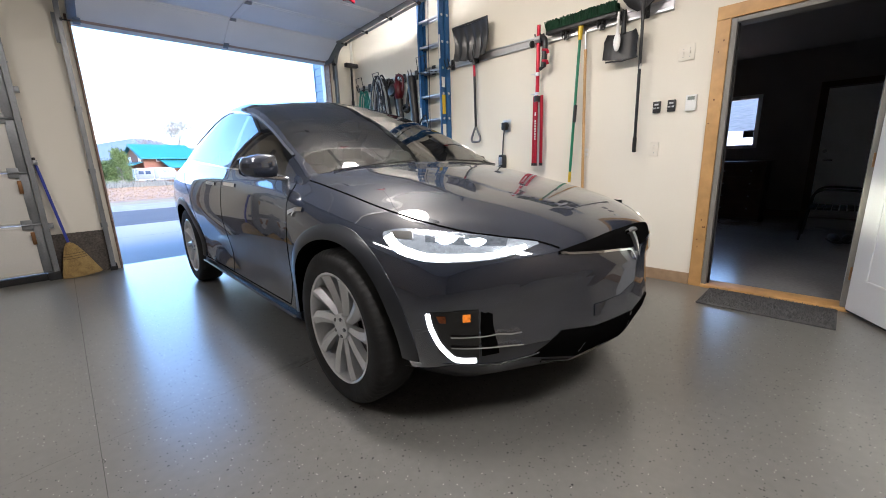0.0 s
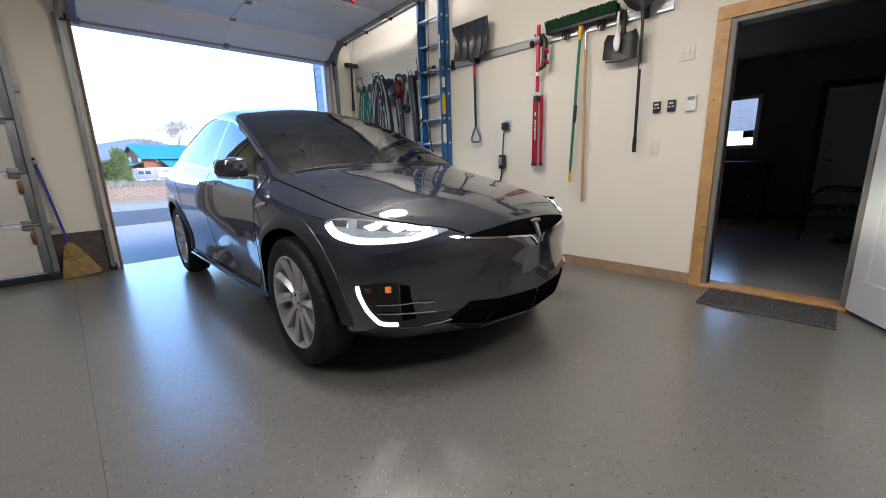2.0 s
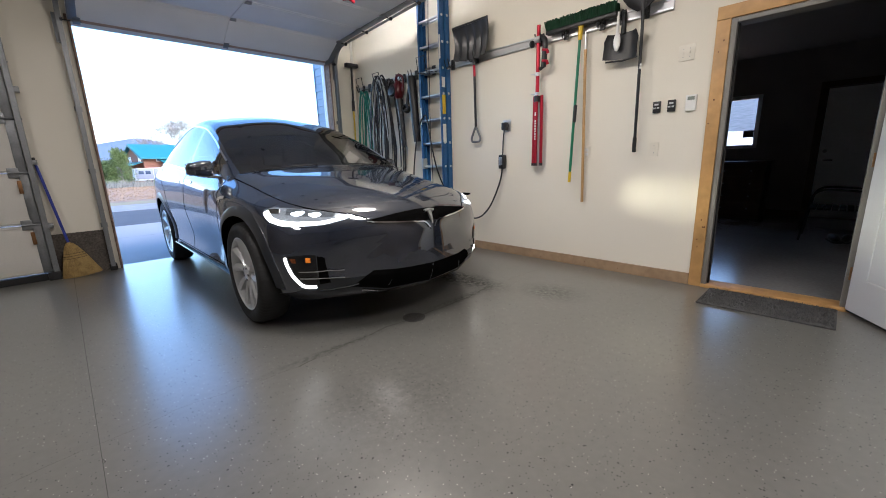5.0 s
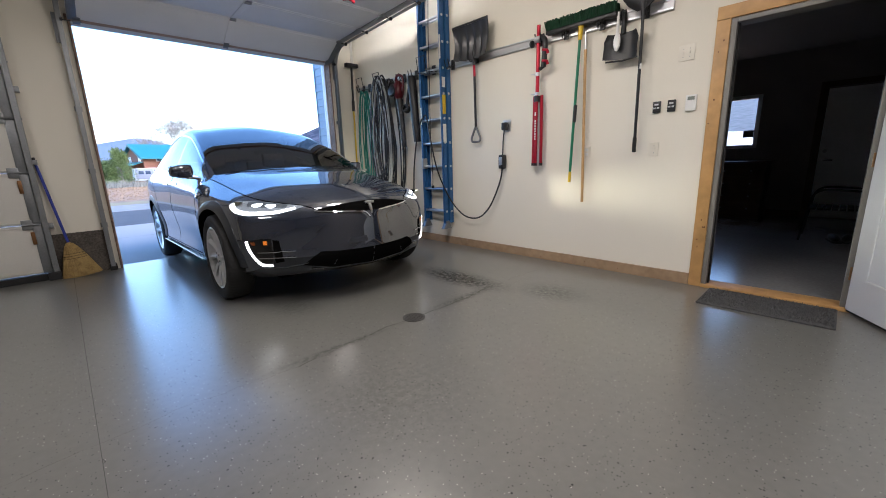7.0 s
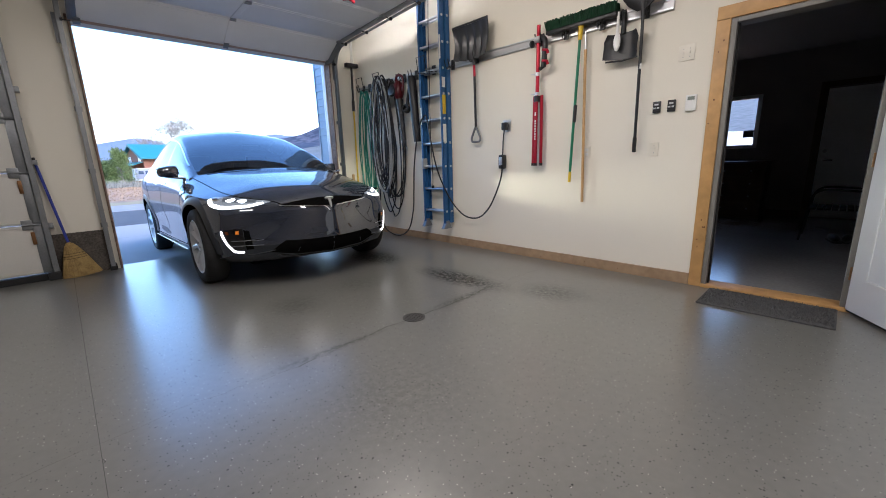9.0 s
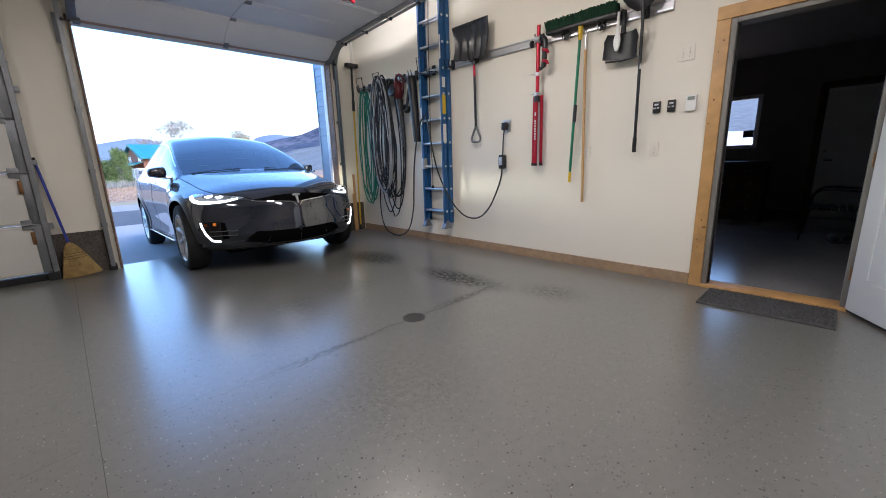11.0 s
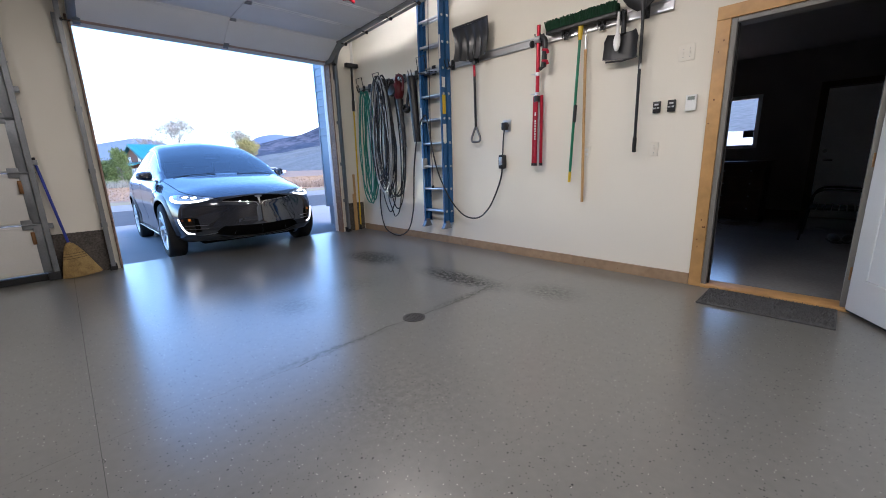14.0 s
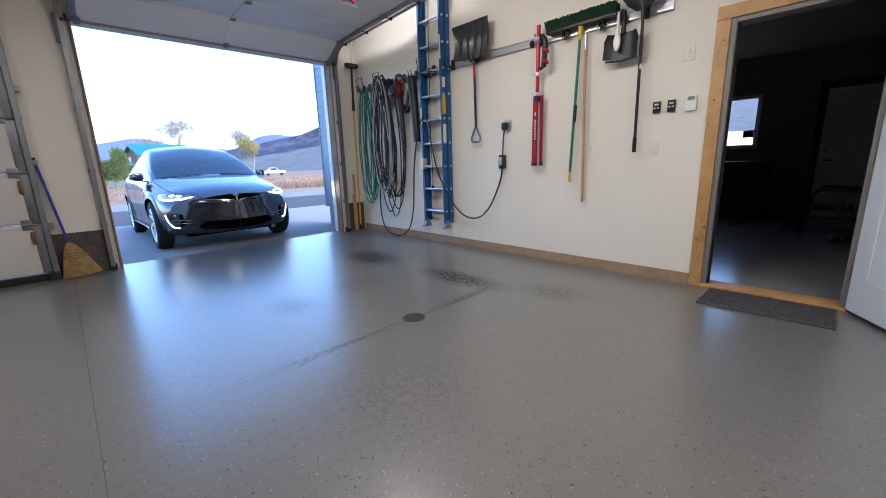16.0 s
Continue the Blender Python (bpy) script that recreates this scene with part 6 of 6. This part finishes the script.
part("cord", tb(spline([(-0.045, -3.045, 1.02), (-0.06, -3.02, 0.85), (-0.08, -2.90, 0.58), (-0.09, -2.75, 0.43), (-0.10, -2.58, 0.40), (-0.12, -2.42, 0.47), (-0.18, -2.29, 0.66), (-0.24, -2.16, 0.98), (-0.26, -2.07, 1.35), (-0.24, -1.98, 1.66), (-0.22, -1.90, 1.69), (-0.24, -1.80, 1.52), (-0.26, -1.72, 1.1), (-0.24, -1.66, 0.75), (-0.20, -1.58, 0.45), (-0.16, -1.42, 0.16), (-0.15, -1.2, 0.03), (-0.15, -0.98, 0.03), (-0.14, -0.78, 0.12), (-0.14, -0.70, 0.38), (-0.15, -0.74, 0.75), (-0.16, -0.86, 0.97), (-0.18, -1.02, 0.93), (-0.20, -1.16, 0.90)], 8), 0.0095, 8), BLACK, ev)

# red work stand, folded
ws = thing("repair_stand", "folded red bicycle repair stand with black clamp", "repair stand")
part("mast", tb([(-0.09, -3.525, 2.40), (-0.09, -3.522, 1.70)], 0.019, 14), REDPAINT, ws)
for y, x in ((-3.478, -0.075), (-3.525, -0.105), (-3.572, -0.075)):
    lg = part("leg", tb([(x, y + 0.4 * (-3.525 - y) * 0.3, 1.74), (x, y, 1.06)], 0.0165, 12), REDPAINT, ws)
    part("foot_cap", tb([(x, y, 1.062), (x, y, 1.035)], 0.019, 12), BLACK, lg)
for z in (1.945, 1.755):
    part("collar", tb([(-0.09, -3.523, z - 0.016), (-0.09, -3.523, z + 0.016)], 0.027, 14), ALU, ws)
    part("lever", tb([(-0.11, -3.50, z), (-0.11, -3.46, z + 0.006)], 0.006, 8), ALU, ws)
part("leg_hub", tb([(-0.09, -3.523, 1.735), (-0.09, -3.523, 1.68)], 0.036, 14), BLACK, ws)
part("clamp_head", tb([(-0.10, -3.50, 2.27), (-0.10, -3.56, 2.265)], 0.032, 14), ALU, ws)
part("clamp_knob", tb([(-0.09, -3.46, 2.24), (-0.09, -3.44, 2.24)], 0.034, 12), BLACK, ws)
part("clamp_arm", tb(spline([(-0.10, -3.56, 2.28), (-0.11, -3.61, 2.24), (-0.11, -3.61, 2.10), (-0.11, -3.60, 2.0)], 5), 0.026, 12), BLACK, ws)
for z in (2.14, 2.04):
    part("clamp_jaw", tb([(-0.13, -3.60, z + 0.015), (-0.14, -3.655, z), (-0.13, -3.66, z - 0.03)], 0.014, 10), REDPAINT, ws)
part("clamp_tip", tb([(-0.11, -3.61, 2.01), (-0.11, -3.56, 1.985)], 0.017, 10), BLACK, ws)
for i in range(8):
    part("lettering_bar", bx(-0.1225, -0.1212, -3.532, -3.518, 1.30 + i * 0.026, 1.317 + i * 0.026), LABEL, ws)
part("mark", bx(-0.1225, -0.1212, -3.534, -3.516, 1.54, 1.575), LABEL, ws)

# push broom, head up
pb = thing("push_broom", "wide green push broom hanging head upwards", "broom")
bm = bmesh.new()
box(bm, -0.115, -0.045, -4.30, -3.62, 2.285, 2.318, bevel=0.006)
part("head", bm, BLACK, pb)
verts, faces = [], []
rp = random.Random(4)
for i in range(1500):
    y, x = rp.uniform(-4.295, -3.625), rp.uniform(-0.125, -0.04)
    k, w = len(verts), 0.006
    ty, tx, h = y + rp.uniform(-0.012, 0.012), x - 0.015 + rp.uniform(-0.02, 0.012), rp.uniform(0.062, 0.082)
    verts += [(x, y - w, 2.315), (x, y + w, 2.315), (x - w, y, 2.315), (tx, ty - w, 2.315 + h), (tx, ty + w, 2.315 + h), (tx - w, ty, 2.315 + h)]
    faces += [(k, k + 1, k + 4, k + 3), (k + 1, k + 2, k + 5, k + 4), (k + 2, k, k + 3, k + 5), (k + 3, k + 4, k + 5)]
me = bpy.data.meshes.new("bristles")
me.from_pydata(verts, [], faces)
me.materials.append(BRISTLE)
br = new("bristles", me)
br.parent = pb
tagged(br, "dense dark green bristles", kind="stuff")
part("ferrule", tb([(-0.08, -3.965, 2.30), (-0.08, -3.962, 2.17)], [0.026, 0.018], 12), YELLOW, pb, "yellow plastic socket")
part("pole", tb([(-0.08, -3.962, 2.20), (-0.075, -3.91, 0.94)], 0.0135, 12), GREENPLASTIC, pb)
part("grip", tb([(-0.08, -3.945, 1.60), (-0.08, -3.938, 1.44)], 0.0165, 12), BLACK, pb)
part("end_cap", tb([(-0.075, -3.912, 0.97), (-0.075, -3.907, 0.865)], 0.0145, 12), YELLOW, pb)
wp = thing("wooden_pole", "plain wooden pole with a metal hanging tip", "pole")
part("shaft", tb([(-0.06, -4.01, 2.08), (-0.05, -4.04, 0.67)], 0.0135, 12), POLEWOOD, wp)
part("ferrule", tb([(-0.06, -4.01, 2.24), (-0.06, -4.01, 2.08)], [0.008, 0.012], 10), ALU, wp)

# short shovel with white scoop in front
ds = thing("dustpan_shovel", "broad black plastic scoop shovel hanging upside down", "shovel")
bm = bmesh.new()
g = []
for i in range(13):
    u = i / 12 * 2 - 1
    row = []
    for j in range(8):
        v = j / 7
        hw = (0.12 + 0.03 * min(1, (1 - v) * 3)) if v > 0.7 else 0.14 + 0.008 * (0.7 - v)
        row.append(bm.verts.new((-0.065 - 0.05 * u ** 4 - 0.02 * (1 - v), -4.355 + u * hw, 1.925 + 0.215 * v + 0.012 * (1 - v) * u)))
    g.append(row)
for i in range(12):
    for j in range(7):
        bm.faces.new((g[i][j], g[i + 1][j], g[i + 1][j + 1], g[i][j + 1]))
bmesh.ops.recalc_face_normals(bm, faces=bm.faces[:])
bmesh.ops.solidify(bm, geom=bm.faces[:], thickness=0.006)
part("pan", bm, BLACK, ds)
part("rim", tb([(-0.092, -4.49, 1.925), (-0.088, -4.355, 1.913), (-0.092, -4.22, 1.925)], 0.008, 8), BLACK, ds)
part("handle", tb([(-0.075, -4.355, 2.13), (-0.07, -4.352, 2.30)], [0.022, 0.014], 12), BLACK, ds)
sp = thing("hand_scoop", "white plastic hand scoop on a hook", "scoop")
bm = bmesh.new()
bmesh.ops.create_uvsphere(bm, u_segments=18, v_segments=12, radius=1, matrix=Matrix.Translation((-0.125, -4.325, 2.065)) @ Matrix.Diagonal((0.014, 0.030, 0.075, 1)))
part("bowl", bm, OFFWHITE, sp)
part("handle", tb([(-0.125, -4.325, 2.12), (-0.12, -4.325, 2.30)], [0.013, 0.009], 10), OFFWHITE, sp)
# long black tool whose head reaches the top
rk_ = thing("long_handled_shovel", "black long-handled shovel hanging blade upwards", "shovel")
part("shaft", tb([(-0.09, -4.512, 2.30), (-0.085, -4.518, 1.25)], 0.0125, 12), BLACK, rk_)
part("grip", tb([(-0.085, -4.517, 1.26), (-0.085, -4.518, 1.135)], 0.0165, 12), RUBBER, rk_)
part("sticker", tb([(-0.087, -4.515, 1.86), (-0.087, -4.515, 1.82)], 0.0132, 12), LABEL, rk_)
bm = bmesh.new()
g = []
for i in range(15):
    u = i / 14 * 2 - 1
    row = []
    for j in range(8):
        v = j / 7
        hw = 0.03 + 0.15 * min(1, v * 2.2) ** 0.6
        row.append(bm.verts.new((-0.09 - 0.05 * u * u - 0.02 * v, -4.515 + u * hw, 2.275 + 0.36 * v - 0.02 * u * u)))
    g.append(row)
for i in range(14):
    for j in range(7):
        bm.faces.new((g[i][j], g[i + 1][j], g[i + 1][j + 1], g[i][j + 1]))
bmesh.ops.recalc_face_normals(bm, faces=bm.faces[:])
bmesh.ops.solidify(bm, geom=bm.faces[:], thickness=0.006)
part("blade", bm, BLACK, rk_)
part("collar", tb([(-0.092, -4.512, 2.36), (-0.09, -4.512, 2.20)], [0.022, 0.015], 12), BLACK, rk_)


# wall plates
def plate(name, label, y, z, w, h, toggles, duplex=False):
    p = thing(name, label, "switch" if toggles else "outlet")
    part("cover", bx(-0.007, 0.0, y - w / 2, y + w / 2, z - h / 2, z + h / 2, bevel=0.003), ALMOND, p)
    for i in range(toggles):
        ty_ = y + (i - (toggles - 1) / 2) * 0.046
        part("toggle", bx(-0.016, -0.0072, ty_ - 0.005, ty_ + 0.005, z - 0.006, z + 0.014, bevel=0.002), ALMOND, p)
        for s in (-1, 1):
            part("screw", lathe(bmesh.new(), [(0.0, 0.0012), (0.003, 0.001), (0.0035, 0.0)], 8, pose(-0.0072, ty_, z + s * 0.03, 0, -90, 0)), STEEL, p)
    if duplex:
        for s in (-1, 1):
            part("receptacle", bx(-0.009, -0.0072, y - 0.016, y + 0.016, z + s * 0.02 - 0.013, z + s * 0.02 + 0.013, bevel=0.004), OFFWHITE, p)
    return p


plate("light_switch", "almond double light switch plate", -4.838, 1.893, 0.115, 0.118, 2)
plate("light_switch", "almond single switch plate", -4.655, 1.155, 0.07, 0.115, 1)
plate("wall_socket", "almond duplex wall socket behind the pole", -4.045, 1.155, 0.07, 0.115, 0, True)
for y in (-4.652, -4.765):
    rc = thing("door_opener_button", "black wall button for the garage door", "wall control", group="door opener buttons")
    part("case", bx(-0.022, 0.0, y - 0.03, y + 0.03, 1.455, 1.548, bevel=0.006), BLACK, rc)
    part("button", bx(-0.026, -0.0222, y - 0.016, y + 0.016, 1.515, 1.528, bevel=0.0015), ALU, rc)
    part("button", bx(-0.026, -0.0222, y - 0.024, y - 0.004, 1.488, 1.500, bevel=0.0015), ALU, rc)
    part("button", bx(-0.026, -0.0222, y + 0.004, y + 0.024, 1.488, 1.500, bevel=0.0015), ALU, rc)
th = thing("thermostat", "white wall thermostat with a small display", "thermostat")
part("case", bx(-0.025, 0.0, -4.945, -4.868, 1.445, 1.568, bevel=0.006), OFFWHITE, th)
part("display", bx(-0.0262, -0.0252, -4.932, -4.882, 1.528, 1.555), mat("grey_display", (0.22, 0.25, 0.22), 0.2, vary=0), th)

# ---- the corner: squeegee, sticks, hoses, cables, blower ----
sq = thing("long_squeegee", "yellow pole with a black brush head standing in the corner", "squeegee")
part("pole", tb([(-0.13, -0.10, 2.0), (-0.13, -0.045, 0.012)], 0.013, 12), YELLOW, sq)
part("upper_pole", tb([(-0.13, -0.125, 2.62), (-0.13, -0.10, 1.98)], 0.017, 12), BLACK, sq)
part("grip", tb([(-0.13, -0.103, 2.12), (-0.13, -0.099, 1.96)], 0.024, 12), BLACK, sq)
part("head", bx(-0.235, -0.025, -0.165, -0.085, 2.615, 2.675, bevel=0.012), BLACK, sq)
part("foot", tb([(-0.13, -0.046, 0.09), (-0.13, -0.045, 0.004)], 0.018, 10), BLACK, sq)
for (x, y, x2, y2, z1) in ((-0.19, -0.03, -0.17, -0.02, 0.95), (-0.23, -0.05, -0.21, -0.022, 0.62)):
    wk = thing("wood_stake", "rough wooden stake leaning in the corner", "stake", group="wooden stakes")
    bm = bmesh.new()
    prism(bm, [(x - 0.016, y - 0.012), (x + 0.016, y - 0.012), (x + 0.016, y + 0.010), (x - 0.016, y + 0.010)], 2, 0.0, z1)
    part("stick", bm, POLEWOOD, wk)


def coil(name, label, cat, material, y, half, ztop, zbot, loops, r, seed, x0=-0.05, x1=-0.19, wob=0.06):
    """A hanging coil: elongated loops side by side over the hook."""
    c = thing(name, label, cat)
    rr = random.Random(seed)
    for k in range(loops):
        t = k / max(1, loops - 1)
        x = x0 + (x1 - x0) * t + rr.uniform(-0.008, 0.008)
        hw, zb, cy = half * rr.uniform(0.72, 1.08), zbot + rr.uniform(-0.02, 1) * wob * 3, y + rr.uniform(-1, 1) * wob * 0.6
        zt = ztop + rr.uniform(-0.03, 0.03)
        pts = []
        for q in range(14):
            a = 2 * math.pi * q / 14
            sy, sz = math.sin(a), math.cos(a)
            yy = cy + hw * sy * (1.0 if sz < 0 else 1.0 - 0.45 * sz)
            zz = (zt + zb) / 2 + (zt - zb) / 2 * (sz if abs(sz) < 0.3 else math.copysign(abs(sz) ** 0.75, sz))
            pts.append((x + rr.uniform(-0.012, 0.012), yy + rr.uniform(-0.012, 0.012), zz))
        part("loop", tb(spline(pts, 5, True), r, 8, True), material, c)
    return c


coil("garden_hose", "green garden hose coiled on a hook", "hose", GREENHOSE, -0.44, 0.17, 2.22, 0.48, 6, 0.0095, 31, wob=0.05)
coil("grey_hose", "grey hose coiled in long loops on a hook", "hose", GREYHOSE, -0.93, 0.23, 2.33, 0.66, 12, 0.008, 32, -0.11, -0.25, wob=0.11)
coil("power_cable", "black extension cord coiled in long loops", "cord", BLACK, -1.02, 0.25, 2.29, 0.31, 8, 0.0085, 33, -0.05, -0.17, wob=0.12)
coil("power_cable", "light grey extension cord coiled with the hoses", "cord", mat("light_grey_cord", (0.32, 0.33, 0.33), 0.35, scale=9), -0.98, 0.22, 2.31, 0.58, 5, 0.0075, 34, -0.2, -0.25, wob=0.06)
plug_end = thing("cord_plug", "black plug hanging from a cord", "plug")
part("plug", bx(-0.26, -0.22, -1.10, -1.06, 0.62, 0.74, bevel=0.01), BLACK, plug_end)
part("cord", tb([(-0.24, -1.08, 0.74), (-0.24, -1.085, 1.3), (-0.235, -1.07, 1.9), (-0.22, -1.02, 2.25)], 0.008, 8), BLACK, plug_end)

bw = thing("leaf_blower", "red and black leaf blower hanging from a hook", "leaf blower")
bm = bmesh.new()
bmesh.ops.create_uvsphere(bm, u_segments=20, v_segments=14, radius=1, matrix=Matrix.Translation((-0.16, -1.33, 2.10)) @ Matrix.Diagonal((0.08, 0.075, 0.13, 1)))
BLOWRED = mat("dark_red_plastic", (0.085, 0.006, 0.010), 0.4, vary=0.1, scale=9, bump=0)
part("housing", bm, BLOWRED, bw)
part("fan_cover", lathe(bmesh.new(), [(0.0, 0.03), (0.05, 0.03), (0.085, 0.015), (0.09, -0.02)], 24, pose(-0.22, -1.27, 2.11, 0, -70, 0)), BLACK, bw)
part("handle", tb(spline([(-0.16, -1.28, 2.22), (-0.18, -1.34, 2.29), (-0.17, -1.44, 2.25), (-0.16, -1.43, 2.08)], 6), 0.018, 10), BLOWRED, bw)
part("collar", tb([(-0.16, -1.34, 1.98), (-0.16, -1.35, 1.86)], [0.055, 0.045], 16), BLACK, bw)
part("nozzle", tb([(-0.16, -1.35, 1.88), (-0.15, -1.39, 1.33)], [0.045, 0.032], 16), GREYHOSE, bw, "dark grey tapered nozzle")
vt = thing("blower_tube", "black blower tube with a round end on a hook", "tube")
part("tube", tb([(-0.14, -1.595, 2.24), (-0.14, -1.60, 2.18), (-0.13, -1.655, 1.39)], [0.05, 0.062, 0.048], 18), BLACK, vt)
vc = thing("vacuum_nozzle", "black round nozzle on a hook", "nozzle")
part("ring", lathe(bmesh.new(), [(0.03, 0.02), (0.05, 0.02), (0.055, -0.05), (0.03, -0.06)], 20, pose(-0.19, -1.50, 1.84, 0, -80, 20)), BLACK, vc)
part("neck", tb(spline([(-0.12, -1.55, 2.2), (-0.15, -1.52, 2.0), (-0.17, -1.51, 1.86)], 5), 0.02, 10), BLACK, vc)

# ---- broom by the pier ----
bb = thing("straw_broom", "straw broom with blue handle leaning against the wall", "broom")
part("handle", tb([(-3.915, -0.035, 1.262), (-3.805, -0.115, 0.34)], 0.0125, 12), BLUEPAINT, bb)
part("hang_tip", tb([(-3.917, -0.033, 1.275), (-3.912, -0.037, 1.235)], 0.0135, 12), BLACK, bb)
bm = bmesh.new()
g = []
for j in range(9):
    v = j / 8
    hw = 0.028 + 0.135 * (v ** 0.75)
    th_ = 0.026 + 0.030 * math.sin(v * 2.2)
    cx = -3.805 + 0.055 * v
    zc = 0.375 - 0.365 * v
    row = []
    for i in range(20):
        a = 2 * math.pi * i / 20
        row.append(bm.verts.new((cx + hw * math.cos(a), -0.115 - 0.01 * v + th_ * math.sin(a), max(0.004, zc + 0.035 * v * math.cos(a) * 0.6))))
    g.append(row)
for a, b in zip(g, g[1:]):
    for i in range(20):
        bm.faces.new((a[i], a[(i + 1) % 20], b[(i + 1) % 20], b[i]))
bmesh.ops.recalc_face_normals(bm, faces=bm.faces[:])
part("straw_core", bm, STRAW, bb)
verts, faces = [], []
rp = random.Random(8)
for i in range(900):
    a, q = rp.uniform(0, 2 * math.pi), rp.uniform(0.75, 1.03)
    v0, v1 = rp.uniform(0.0, 0.5), rp.uniform(0.85, 1.03)
    def at(v):
        hw, t = 0.028 + 0.135 * v ** 0.75, 0.028 + 0.032 * math.sin(min(v, 1) * 2.2)
        return Vector((-3.805 + 0.055 * v + hw * q * math.cos(a), -0.115 - 0.01 * v + t * q * math.sin(a) * 1.05, max(0.003, 0.375 - 0.365 * v + 0.02 * v * math.cos(a))))
    p0, p1, k = at(v0), at(v1), len(verts)
    w = Vector((0.0016, 0.0006, 0))
    verts += [tuple(p0 - w), tuple(p0 + w), tuple(p1 + w), tuple(p1 - w)]
    faces.append((k, k + 1, k + 2, k + 3))
me = bpy.data.meshes.new("straw")
me.from_pydata(verts, [], faces)
me.materials.append(STRAW)
so = new("straw", me)
so.parent = bb
tagged(so, kind="stuff")
for v in (0.30, 0.37, 0.44):
    hw, t, cx = 0.030 + 0.137 * v ** 0.75, 0.032 + 0.030 * math.sin(v * 2.2), -3.805 + 0.055 * v
    part("stitching", tb([(cx + hw * math.cos(a), -0.115 - 0.01 * v + t * math.sin(a), 0.375 - 0.365 * v + 0.02 * v * math.cos(a)) for a in (2 * math.pi * i / 28 for i in range(28))], 0.0022, 6, True), mat("dark_twine", (0.06, 0.04, 0.02), 0.8, vary=0), bb)
part("cap", tb([(-3.808, -0.113, 0.385), (-3.804, -0.116, 0.345)], [0.016, 0.03], 12), STRAW, bb)

# emergency release of the door opener
rh = thing("release_handle", "red release handle hanging on a cord", "handle")
part("cord", tb([(-1.93, -3.0, 3.075), (-1.93, -3.0, 2.36)], 0.003, 6), BLACK, rh)
part("grip", tb([(-1.98, -3.0, 2.335), (-1.93, -3.0, 2.35), (-1.88, -3.0, 2.335)], 0.011, 10), REDPAINT, rh)


motions()
